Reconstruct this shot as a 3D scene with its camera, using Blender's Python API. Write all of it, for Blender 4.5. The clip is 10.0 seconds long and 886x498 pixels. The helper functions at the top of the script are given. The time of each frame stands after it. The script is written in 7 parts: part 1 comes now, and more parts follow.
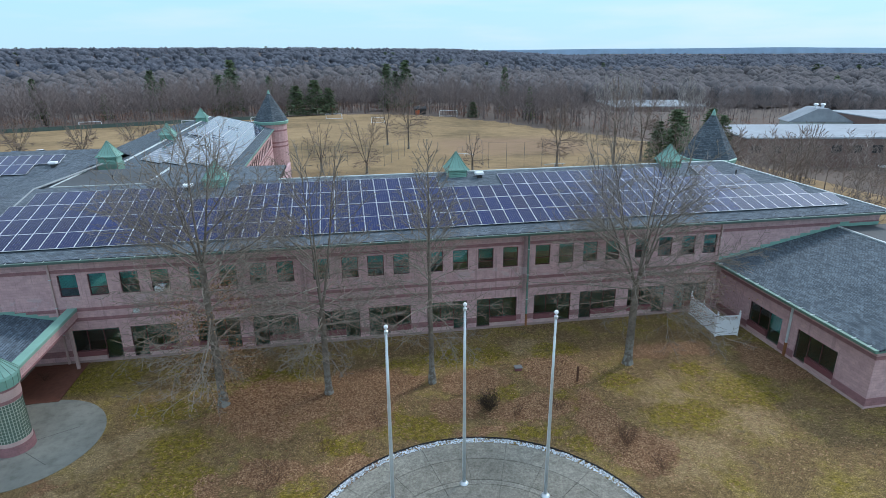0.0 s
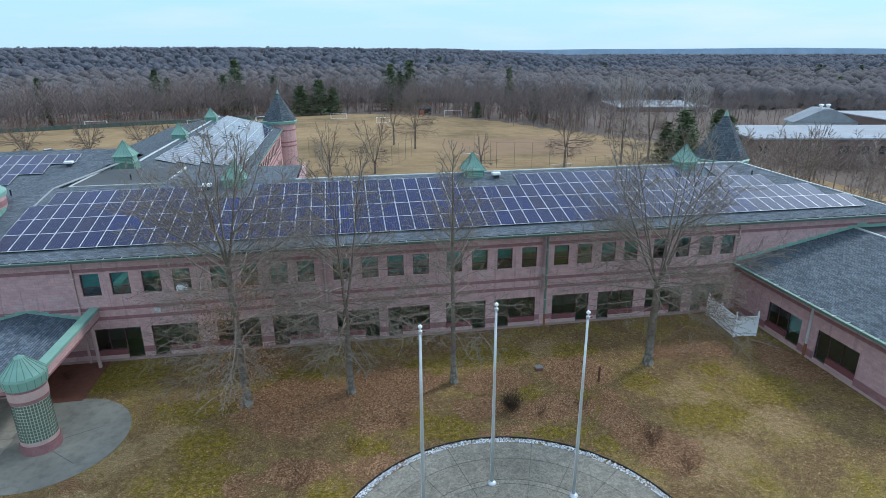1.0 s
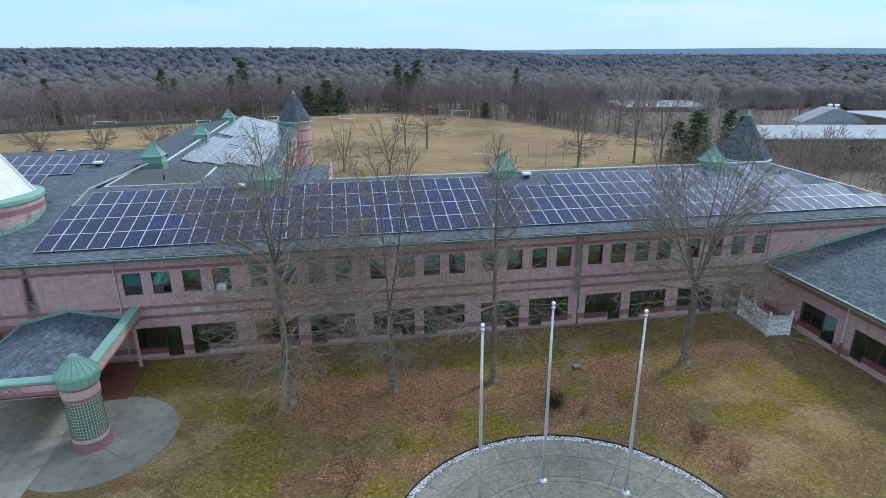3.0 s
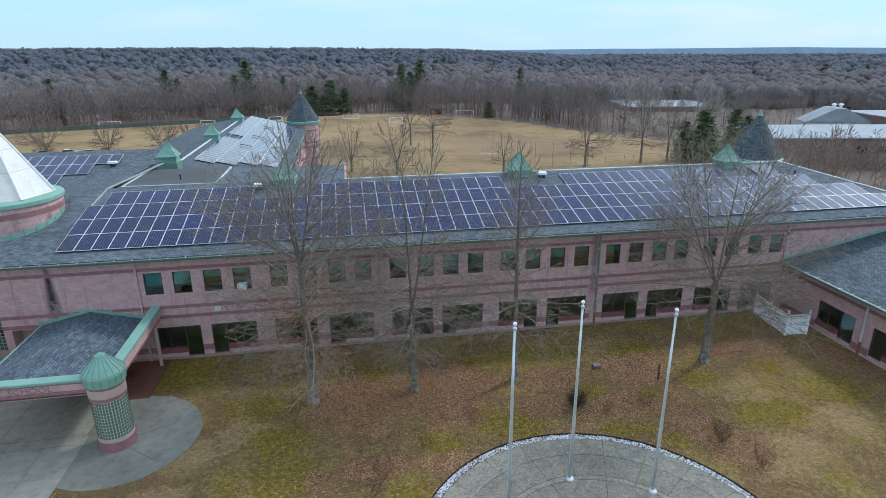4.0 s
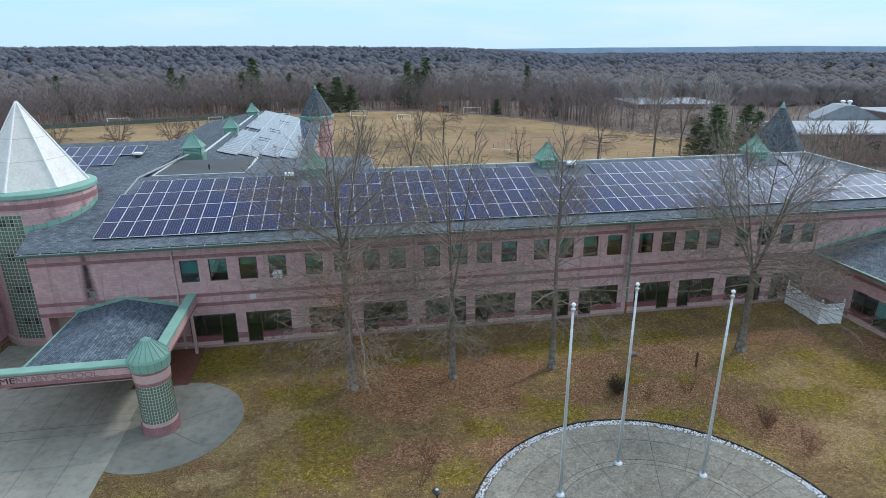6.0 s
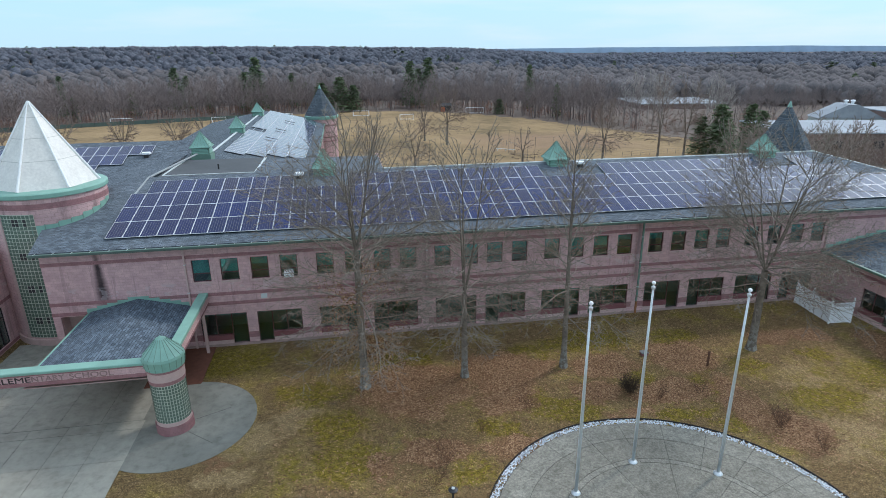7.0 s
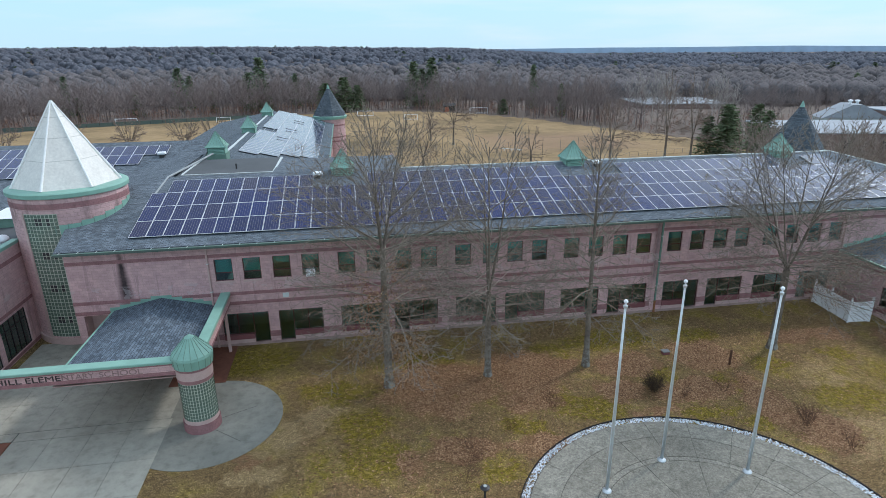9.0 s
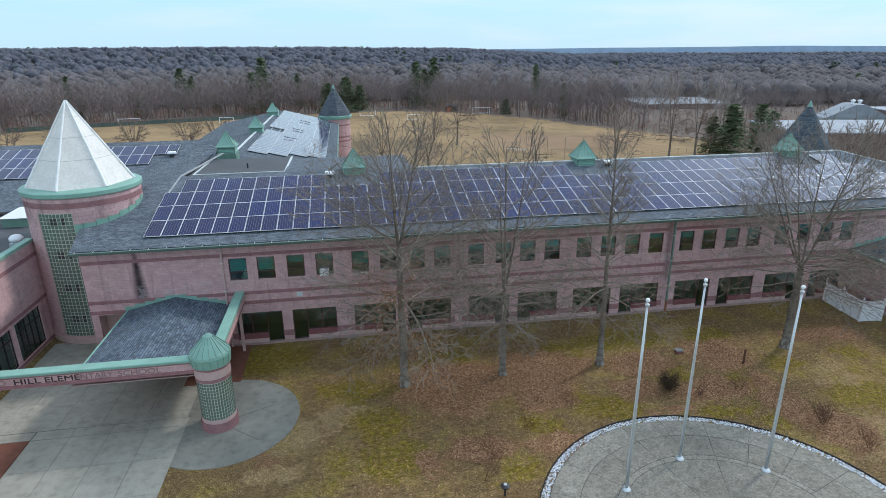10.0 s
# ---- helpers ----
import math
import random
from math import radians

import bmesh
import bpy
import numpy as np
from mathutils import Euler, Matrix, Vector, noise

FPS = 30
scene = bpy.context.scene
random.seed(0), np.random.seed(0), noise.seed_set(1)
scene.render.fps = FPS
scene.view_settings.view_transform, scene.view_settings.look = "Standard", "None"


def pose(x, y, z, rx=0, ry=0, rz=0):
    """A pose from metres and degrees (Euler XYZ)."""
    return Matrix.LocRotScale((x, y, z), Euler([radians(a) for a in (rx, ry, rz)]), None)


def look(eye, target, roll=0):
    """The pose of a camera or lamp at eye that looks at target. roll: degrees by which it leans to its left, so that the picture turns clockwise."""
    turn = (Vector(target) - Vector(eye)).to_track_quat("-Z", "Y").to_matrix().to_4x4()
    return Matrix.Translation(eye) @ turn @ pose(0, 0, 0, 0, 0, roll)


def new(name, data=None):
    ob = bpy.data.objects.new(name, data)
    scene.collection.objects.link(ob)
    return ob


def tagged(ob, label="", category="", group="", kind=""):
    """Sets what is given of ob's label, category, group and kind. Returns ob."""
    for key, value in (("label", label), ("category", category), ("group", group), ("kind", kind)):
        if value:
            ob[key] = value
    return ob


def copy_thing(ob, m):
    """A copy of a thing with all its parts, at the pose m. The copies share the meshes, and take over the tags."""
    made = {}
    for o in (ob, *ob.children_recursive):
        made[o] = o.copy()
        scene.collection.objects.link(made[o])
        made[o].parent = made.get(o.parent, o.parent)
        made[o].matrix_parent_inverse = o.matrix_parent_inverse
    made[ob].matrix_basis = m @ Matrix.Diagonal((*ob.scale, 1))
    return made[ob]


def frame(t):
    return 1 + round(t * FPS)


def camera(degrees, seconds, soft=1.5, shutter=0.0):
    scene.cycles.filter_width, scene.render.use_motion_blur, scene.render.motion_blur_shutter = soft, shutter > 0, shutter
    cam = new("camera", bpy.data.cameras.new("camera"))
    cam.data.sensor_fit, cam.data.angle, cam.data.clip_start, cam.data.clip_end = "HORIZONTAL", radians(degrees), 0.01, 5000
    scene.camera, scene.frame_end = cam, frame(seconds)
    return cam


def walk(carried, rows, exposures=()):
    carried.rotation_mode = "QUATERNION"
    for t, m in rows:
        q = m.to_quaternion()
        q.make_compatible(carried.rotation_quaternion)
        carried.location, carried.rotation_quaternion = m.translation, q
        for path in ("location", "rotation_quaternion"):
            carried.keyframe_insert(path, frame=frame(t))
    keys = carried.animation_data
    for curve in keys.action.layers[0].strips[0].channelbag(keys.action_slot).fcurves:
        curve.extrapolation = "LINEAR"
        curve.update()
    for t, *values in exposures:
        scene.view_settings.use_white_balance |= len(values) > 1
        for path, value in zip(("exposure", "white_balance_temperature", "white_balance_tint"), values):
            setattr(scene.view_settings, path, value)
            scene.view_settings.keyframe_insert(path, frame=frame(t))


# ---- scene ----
cam = camera(74.4, 10.0, soft=0.5)
PATH = [
    (0, (-1.17, 0.307, 22.179), (-0.849, 2.173, 21.533), -0.4),
    (0.5, (-1.946, 0.381, 22.202), (-1.626, 2.247, 21.556), -0.3),
    (1, (-2.646, 0.476, 22.229), (-2.328, 2.342, 21.583), -0.3),
    (1.5, (-3.299, 0.5, 22.263), (-2.981, 2.366, 21.617), -0.3),
    (2, (-3.955, 0.54, 22.264), (-3.639, 2.406, 21.618), -0.3),
    (2.5, (-4.667, 0.603, 22.293), (-4.352, 2.47, 21.647), -0.3),
    (4, (-6.835, 0.791, 22.309), (-6.523, 2.658, 21.663), -0.4),
    (4.5, (-7.527, 0.865, 22.216), (-7.214, 2.732, 21.571), -0.4),
    (5, (-8.278, 0.907, 21.973), (-7.968, 2.774, 21.327), -0.4),
    (5.5, (-8.882, 0.95, 21.687), (-8.574, 2.817, 21.04), -0.4),
    (6, (-9.416, 1.034, 21.513), (-9.108, 2.9, 20.864), -0.4),
    (7.5, (-10.493, 1.113, 21.471), (-10.189, 2.98, 20.823), -0.5),
    (8, (-10.843, 1.137, 21.461), (-10.539, 3.005, 20.814), -0.5),
    (8.5, (-11.228, 1.183, 21.444), (-10.924, 3.051, 20.796), -0.5),
    (9, (-11.754, 1.235, 21.446), (-11.45, 3.102, 20.798), -0.5),
    (9.5, (-12.346, 1.288, 21.431), (-12.042, 3.156, 20.783), -0.5),
    (10, (-12.776, 1.306, 21.428), (-12.472, 3.174, 20.78), -0.5),
]
# the picture's balance drifts from cool to nearly neutral on the way
BALANCE = [(0.0, -0.06, 5900, 10), (2.5, -0.06, 5900, 10), (4.0, -0.05, 6050, 11), (5.5, -0.04, 6200, 12), (10.0, -0.03, 6220, 12.5)]
walk(cam, [(t, look(eye, target, roll)) for t, eye, target, roll in PATH], BALANCE)

# ---- world and sun ----
SUN_AZ, SUN_EL = 62.0, 42.0          # degrees: compass bearing from +y towards +x, height
world = bpy.data.worlds.new("world")
scene.world = world
world.use_nodes = True
wn, wl = world.node_tree.nodes, world.node_tree.links
wn.clear()
w_out, w_bg = wn.new("ShaderNodeOutputWorld"), wn.new("ShaderNodeBackground")
w_sky = wn.new("ShaderNodeTexSky")
w_sky.sky_type, w_sky.sun_disc = "NISHITA", False
w_sky.sun_elevation, w_sky.sun_rotation = radians(SUN_EL), radians(SUN_AZ)
w_sky.air_density, w_sky.dust_density, w_sky.ozone_density = 1.0, 2.0, 1.5
w_tc, w_map = wn.new("ShaderNodeTexCoord"), wn.new("ShaderNodeMapping")
w_map.inputs["Scale"].default_value = (1.2, 2.0, 9.0)
w_noise = wn.new("ShaderNodeTexNoise")
w_noise.inputs["Scale"].default_value, w_noise.inputs["Detail"].default_value = 2.2, 7.0
w_ramp = wn.new("ShaderNodeValToRGB")
w_ramp.color_ramp.elements[0].position, w_ramp.color_ramp.elements[0].color = 0.48, (0.0, 0.0, 0.0, 1)
w_ramp.color_ramp.elements[1].position, w_ramp.color_ramp.elements[1].color = 0.74, (0.6, 0.6, 0.6, 1)
w_mix = wn.new("ShaderNodeMix")
w_mix.data_type = "RGBA"
# thin overcast: brighter and whiter towards the zenith, brightest round the veiled sun
w_sep, w_zen = wn.new("ShaderNodeSeparateXYZ"), wn.new("ShaderNodeValToRGB")
w_zen.color_ramp.elements[0].position, w_zen.color_ramp.elements[0].color = 0.0, (0.6, 0.85, 0.98, 1)
w_zen.color_ramp.elements[1].position, w_zen.color_ramp.elements[1].color = 0.8, (0.7, 0.84, 1.0, 1)
for el_pos, el_col in ((0.075, (0.55, 0.87, 0.97, 1)), (0.15, (0.6, 0.825, 0.945, 1))):
    mid_el = w_zen.color_ramp.elements.new(el_pos)
    mid_el.color = el_col
w_gain = wn.new("ShaderNodeMapRange")          # unseen southern sky made brighter to lift the south-facing walls
for key, val in (("From Min", 0.0), ("From Max", -1.0), ("To Min", 10.7), ("To Max", 13.0)):
    w_gain.inputs[key].default_value = val
w_dot, w_pow, w_glow = wn.new("ShaderNodeVectorMath"), wn.new("ShaderNodeMath"), wn.new("ShaderNodeMath")
w_dot.operation, w_pow.operation, w_glow.operation = "DOT_PRODUCT", "POWER", "MULTIPLY_ADD"
w_dot.inputs[1].default_value = (math.sin(radians(SUN_AZ)) * math.cos(radians(SUN_EL)), math.cos(radians(SUN_AZ)) * math.cos(radians(SUN_EL)), math.sin(radians(SUN_EL)))
w_pow.use_clamp = True
w_pow.inputs[1].default_value = 12.0
w_glow.inputs[1].default_value = 10.0
w_scale = wn.new("ShaderNodeVectorMath")
w_scale.operation = "SCALE"
wl.new(w_tc.outputs["Generated"], w_sep.inputs[0])
wl.new(w_sep.outputs[2], w_zen.inputs["Fac"])
wl.new(w_sep.outputs[1], w_gain.inputs["Value"])
wl.new(w_tc.outputs["Generated"], w_dot.inputs[0])
wl.new(w_dot.outputs["Value"], w_pow.inputs[0])
wl.new(w_pow.outputs[0], w_glow.inputs[0])
wl.new(w_gain.outputs[0], w_glow.inputs[2])
wl.new(w_zen.outputs["Color"], w_scale.inputs[0])
wl.new(w_glow.outputs[0], w_scale.inputs["Scale"])
wl.new(w_tc.outputs["Generated"], w_map.inputs["Vector"])
wl.new(w_map.outputs["Vector"], w_noise.inputs["Vector"])
wl.new(w_noise.outputs["Fac"], w_ramp.inputs["Fac"])
w_white, w_streak = wn.new("ShaderNodeVectorMath"), wn.new("ShaderNodeMix")
w_white.operation, w_streak.data_type = "SCALE", "RGBA"
w_white.inputs[0].default_value = (0.86, 0.93, 0.97)
wl.new(w_glow.outputs[0], w_white.inputs["Scale"])
wl.new(w_ramp.outputs["Color"], w_streak.inputs["Factor"])
wl.new(w_scale.outputs[0], w_streak.inputs["A"])
wl.new(w_white.outputs[0], w_streak.inputs["B"])
wl.new(w_streak.outputs["Result"], w_mix.inputs["B"])
w_mix.inputs["Factor"].default_value = 0.93
wl.new(w_sky.outputs["Color"], w_mix.inputs["A"])
wl.new(w_mix.outputs["Result"], w_bg.inputs["Color"])
w_bg.inputs["Strength"].default_value = 0.1
wl.new(w_bg.outputs["Background"], w_out.inputs["Surface"])

sun_data = bpy.data.lights.new("sun", "SUN")
sun_data.energy, sun_data.angle, sun_data.color = 1.9, radians(7), (1.0, 0.95, 0.89)
sun = new("sun", sun_data)
sun_dir = Vector((math.sin(radians(SUN_AZ)) * math.cos(radians(SUN_EL)), math.cos(radians(SUN_AZ)) * math.cos(radians(SUN_EL)), math.sin(radians(SUN_EL))))
sun.matrix_world = look(sun_dir * 200, (0, 0, 0))


# ---- materials ----
class Nodes:
    """A small writer of node materials."""

    def __init__(self, name, rough=0.8, metal=0.0, spec=0.4):
        self.m = bpy.data.materials.new(name)
        self.m.use_nodes = True
        self.t = self.m.node_tree
        self.b = self.t.nodes["Principled BSDF"]
        self.b.inputs["Roughness"].default_value = rough
        self.b.inputs["Metallic"].default_value = metal
        self.b.inputs["Specular IOR Level"].default_value = spec

    def node(self, kind, **kw):
        n = self.t.nodes.new(kind)
        for k, v in kw.items():
            n.inputs[k].default_value = v
        return n

    def link(self, a, b):
        self.t.links.new(a, b)

    def coord(self, which="Object"):
        return self.t.nodes.new("ShaderNodeTexCoord").outputs[which]

    def noise(self, vec, scale, detail=4.0, rough=0.55):
        n = self.node("ShaderNodeTexNoise", Scale=scale, Detail=detail, Roughness=rough)
        self.link(vec, n.inputs["Vector"])
        return n.outputs["Fac"]

    def ramp(self, fac, stops):
        n = self.t.nodes.new("ShaderNodeValToRGB")
        e = n.color_ramp.elements
        while len(e) < len(stops):
            e.new(0.5)
        for el, (p, c) in zip(e, stops):
            el.position, el.color = p, ((*c, 1) if len(c) == 3 else c)
        self.link(fac, n.inputs["Fac"])
        return n.outputs["Color"]

    def mix(self, fac, a, b, mode="MIX"):
        n = self.t.nodes.new("ShaderNodeMix")
        n.data_type, n.blend_type = "RGBA", mode
        for sock, v in ((n.inputs["Factor"], fac), (n.inputs["A"], a), (n.inputs["B"], b)):
            if isinstance(v, (int, float)):
                sock.default_value = v
            elif isinstance(v, tuple):
                sock.default_value = (*v, 1)
            else:
                self.link(v, sock)
        return n.outputs["Result"]

    def math(self, op, a, b=0.0, c=0.0, clamp=False):
        n = self.t.nodes.new("ShaderNodeMath")
        n.operation, n.use_clamp = op, clamp
        for sock, v in zip(n.inputs, (a, b, c)):
            if isinstance(v, (int, float)):
                sock.default_value = v
            else:
                self.link(v, sock)
        return n.outputs[0]

    def band(self, v, lo, hi, soft):
        """1 between lo and hi, fading over soft."""
        up = self.math("MULTIPLY_ADD", v, 1 / soft, -lo / soft + 0.5, clamp=True)
        dn = self.math("MULTIPLY_ADD", v, -1 / soft, hi / soft + 0.5, clamp=True)
        return self.math("MULTIPLY", up, dn)

    def xyz(self, vec):
        n = self.t.nodes.new("ShaderNodeSeparateXYZ")
        self.link(vec, n.inputs[0])
        return n.outputs

    def join(self, x, y, z=0.0):
        n = self.t.nodes.new("ShaderNodeCombineXYZ")
        for sock, v in zip(n.inputs, (x, y, z)):
            if isinstance(v, (int, float)):
                sock.default_value = v
            else:
                self.link(v, sock)
        return n.outputs[0]

    def colour(self, c):
        self.link(c, self.b.inputs["Base Color"])
        return self

    def bump(self, h, strength=0.3, distance=0.02):
        n = self.node("ShaderNodeBump", Strength=strength, Distance=distance)
        self.link(h, n.inputs["Height"])
        self.link(n.outputs["Normal"], self.b.inputs["Normal"])
        return self

    def gloss(self, fac, lo, hi):
        n = self.t.nodes.new("ShaderNodeMapRange")
        n.inputs["To Min"].default_value, n.inputs["To Max"].default_value = lo, hi
        self.link(fac, n.inputs["Value"])
        self.link(n.outputs[0], self.b.inputs["Roughness"])
        return self

    def wall_uv(self):
        """Metres along the wall and up it, for walls along x or along y."""
        p = self.xyz(self.coord())
        nrm = self.t.nodes.new("ShaderNodeNewGeometry").outputs["Normal"]
        nx = self.math("ABSOLUTE", self.xyz(nrm)[0])
        side = self.math("GREATER_THAN", nx, 0.7)
        u = self.math("ADD", self.math("MULTIPLY", p[1], side), self.math("MULTIPLY", p[0], self.math("SUBTRACT", 1.0, side)))
        return u, p[2], p


def scaled(c, k):
    return tuple(min(1.0, v * k) for v in c)


def plain(name, base, rough=0.6, metal=0.0, grain=30.0, patch=1.5, spread=0.18, relief=0.12, spec=0.4):
    """One paint or metal with fine grain, larger weathering patches and slight relief."""
    n = Nodes(name, rough, metal, spec)
    co = n.coord()
    a, b = n.noise(co, patch, 5.0), n.noise(co, grain, 3.0)
    c = n.mix(n.math("MULTIPLY_ADD", a, 1.6, -0.3, clamp=True), scaled(base, 1 - spread), scaled(base, 1 + spread))
    c = n.mix(0.35, c, n.ramp(b, [(0.3, scaled(base, 0.75)), (0.7, scaled(base, 1.2))]))
    n.colour(c).bump(b, relief, 0.01).gloss(a, max(0.05, rough - 0.1), min(1.0, rough + 0.1))
    return n.m


def masonry(name, base, bw=0.41, bh=0.205, round_axis=None, mortar=0.74, streaks=False, grime=None):
    """Coursed split-face block; round_axis=(cx, cy, r) runs the courses round a drum."""
    n = Nodes(name, 0.9, 0.0, 0.25)
    if round_axis:
        p = n.xyz(n.coord())
        u = n.math("MULTIPLY", n.math("ARCTAN2", n.math("SUBTRACT", p[1], round_axis[1]), n.math("SUBTRACT", p[0], round_axis[0])), round_axis[2])
        v = p[2]
    else:
        u, v, p = n.wall_uv()
    uv = n.join(u, v)
    br = n.node("ShaderNodeTexBrick", Scale=1.0)
    br.inputs["Mortar Size"].default_value, br.inputs["Brick Width"].default_value, br.inputs["Row Height"].default_value = 0.007, bw, bh
    br.inputs["Color1"].default_value, br.inputs["Color2"].default_value = (*scaled(base, 0.92), 1), (*scaled(base, 1.08), 1)
    br.inputs["Mortar"].default_value = (*scaled(base, mortar), 1)
    n.link(uv, br.inputs["Vector"])
    co = n.coord()
    big, mid, fine = n.noise(co, 0.35, 5.0), n.noise(co, 2.2, 5.0), n.noise(co, 28.0, 4.0)
    c = n.mix(n.math("MULTIPLY_ADD", big, 1.5, -0.45, clamp=True), br.outputs["Color"], scaled(base, 0.8), "MIX")
    c = n.mix(0.55, br.outputs["Color"], c)
    c = n.mix(0.5, c, n.ramp(mid, [(0.3, (0.72, 0.7, 0.72)), (0.7, (1.12, 1.1, 1.1))]), "MULTIPLY")
    c = n.mix(0.45, c, n.ramp(fine, [(0.25, (0.7, 0.7, 0.7)), (0.75, (1.2, 1.2, 1.2))]), "MULTIPLY")
    if grime:
        run = n.noise(n.join(n.math("MULTIPLY", u, 1.1), n.math("MULTIPLY", v, 0.35)), 1.0, 6.0, 0.7)
        g = n.math("MULTIPLY", n.math("MULTIPLY_ADD", run, 6.0, -3.1, clamp=True), n.band(v, grime[0], grime[1], 1.4))
        c = n.mix(n.math("MULTIPLY", g, 0.65), c, (0.1, 0.075, 0.07))
    if streaks:
        wob = n.math("MULTIPLY_ADD", n.noise(n.join(n.math("MULTIPLY", u, 0.6), n.math("MULTIPLY", v, 2.2)), 2.0, 5.0), 0.3, -0.15)
        du = n.math("ADD", u, wob)
        wide = n.math("MULTIPLY_ADD", v, -0.1, 0.98)
        off = n.math("ABSOLUTE", n.math("ADD", n.math("ADD", u, n.math("MULTIPLY", wob, 0.7)), 28.12))
        s = n.math("MULTIPLY", n.math("SUBTRACT", 1.25, n.math("DIVIDE", off, wide), clamp=True), n.band(v, 4.1, 7.9, 1.6))
        s2 = n.math("MULTIPLY", n.band(du, 12.75, 13.15, 0.5), n.band(v, 2.9, 8.4, 1.2))
        s3 = n.math("MULTIPLY", n.band(du, -4.75, -4.45, 0.4), n.band(v, 3.2, 8.4, 1.4))
        drips = n.math("MULTIPLY", n.math("GREATER_THAN", n.noise(n.join(n.math("MULTIPLY", u, 3.0), n.math("MULTIPLY", v, 0.12)), 1.0, 3.0), 0.62), 0.22)
        tot = n.math("MAXIMUM", n.math("MULTIPLY", s, 1.1), n.math("MAXIMUM", n.math("MULTIPLY", s2, 0.8), n.math("MAXIMUM", n.math("MULTIPLY", s3, 0.6), drips)))
        tot = n.math("MULTIPLY", tot, n.math("MULTIPLY_ADD", mid, 0.5, 0.65, clamp=True))
        c = n.mix(tot, c, (0.055, 0.04, 0.042))
        pale = n.math("MULTIPLY", n.band(v, 4.45, 5.4, 0.25), n.math("GREATER_THAN", n.noise(n.join(n.math("MULTIPLY", u, 0.7), v), 1.3, 5.0), 0.56))
        c = n.mix(n.math("MULTIPLY", pale, 0.3), c, (0.55, 0.5, 0.5))
    n.colour(c)
    h = n.math("ADD", n.math("MULTIPLY", br.outputs["Fac"], -0.8), fine)
    n.bump(h, 0.5, 0.02)
    return n.m


def shingle(name, base, du=0, dv=1, tab=0.3, row=0.14):
    """Asphalt shingle tabs in courses; du, dv: which axes run along and up the slope."""
    n = Nodes(name, 0.92, 0.0, 0.2)
    p = n.xyz(n.coord())
    uv = n.join(p[du], p[dv])
    br = n.node("ShaderNodeTexBrick", Scale=1.0)
    br.inputs["Mortar Size"].default_value, br.inputs["Brick Width"].default_value, br.inputs["Row Height"].default_value = 0.012, tab, row
    br.inputs["Color1"].default_value, br.inputs["Color2"].default_value = (*scaled(base, 0.7), 1), (*scaled(base, 1.3), 1)
    br.inputs["Mortar"].default_value = (*scaled(base, 0.35), 1)
    n.link(uv, br.inputs["Vector"])
    br2 = n.node("ShaderNodeTexBrick", Scale=1.0)
    br2.inputs["Mortar Size"].default_value, br2.inputs["Brick Width"].default_value, br2.inputs["Row Height"].default_value = 0.0, tab * 2.7, row * 2
    br2.inputs["Color1"].default_value, br2.inputs["Color2"].default_value = (0.85, 0.86, 0.88, 1), (1.14, 1.12, 1.1, 1)
    n.link(uv, br2.inputs["Vector"])
    co = n.coord()
    big, fine = n.noise(co, 0.5, 5.0), n.noise(co, 45.0, 3.0)
    c = n.mix(0.8, br.outputs["Color"], br2.outputs["Color"], "MULTIPLY")
    c = n.mix(0.6, c, n.ramp(big, [(0.3, (0.7, 0.72, 0.72)), (0.7, (1.2, 1.18, 1.15))]), "MULTIPLY")
    c = n.mix(0.5, c, n.ramp(fine, [(0.2, (0.6, 0.6, 0.6)), (0.8, (1.35, 1.35, 1.35))]), "MULTIPLY")
    n.colour(c)
    saw = n.math("FRACT", n.math("DIVIDE", p[dv], row))
    n.bump(n.math("ADD", n.math("MULTIPLY", saw, -1.0), n.math("MULTIPLY", br.outputs["Fac"], -0.6)), 0.6, 0.012)
    return n.m


def concrete(name, base, rough_top=False):
    n = Nodes(name, 0.88, 0.0, 0.3)
    co = n.coord()
    big, mid, fine = n.noise(co, 0.28, 6.0), n.noise(co, 1.7, 6.0, 0.65), n.noise(co, 40.0, 3.0)
    c = n.ramp(big, [(0.3, scaled(base, 0.8)), (0.5, base), (0.72, scaled(base, 1.15))])
    c = n.mix(0.7, c, n.ramp(mid, [(0.28, (0.6, 0.6, 0.57)), (0.5, (1, 1, 1)), (0.75, (1.2, 1.2, 1.17))]), "MULTIPLY")
    c = n.mix(0.5, c, n.ramp(fine, [(0.3, (0.75, 0.75, 0.75)), (0.7, (1.2, 1.2, 1.2))]), "MULTIPLY")
    if rough_top:
        worn = n.ramp(n.noise(co, 8.0, 8.0, 0.8), [(0.36, (0.45, 0.45, 0.43)), (0.5, (1, 1, 1)), (0.62, (1.55, 1.55, 1.5))])
        c = n.mix(0.75, c, worn, "MULTIPLY")
        c = n.mix(n.ramp(n.noise(co, 0.55, 7.0, 0.7), [(0.55, (0, 0, 0)), (0.68, (0.25, 0.25, 0.25))]), c, (0.1, 0.1, 0.085))
    n.colour(c).bump(n.math("ADD", mid, fine), 0.2, 0.01)
    return n.m


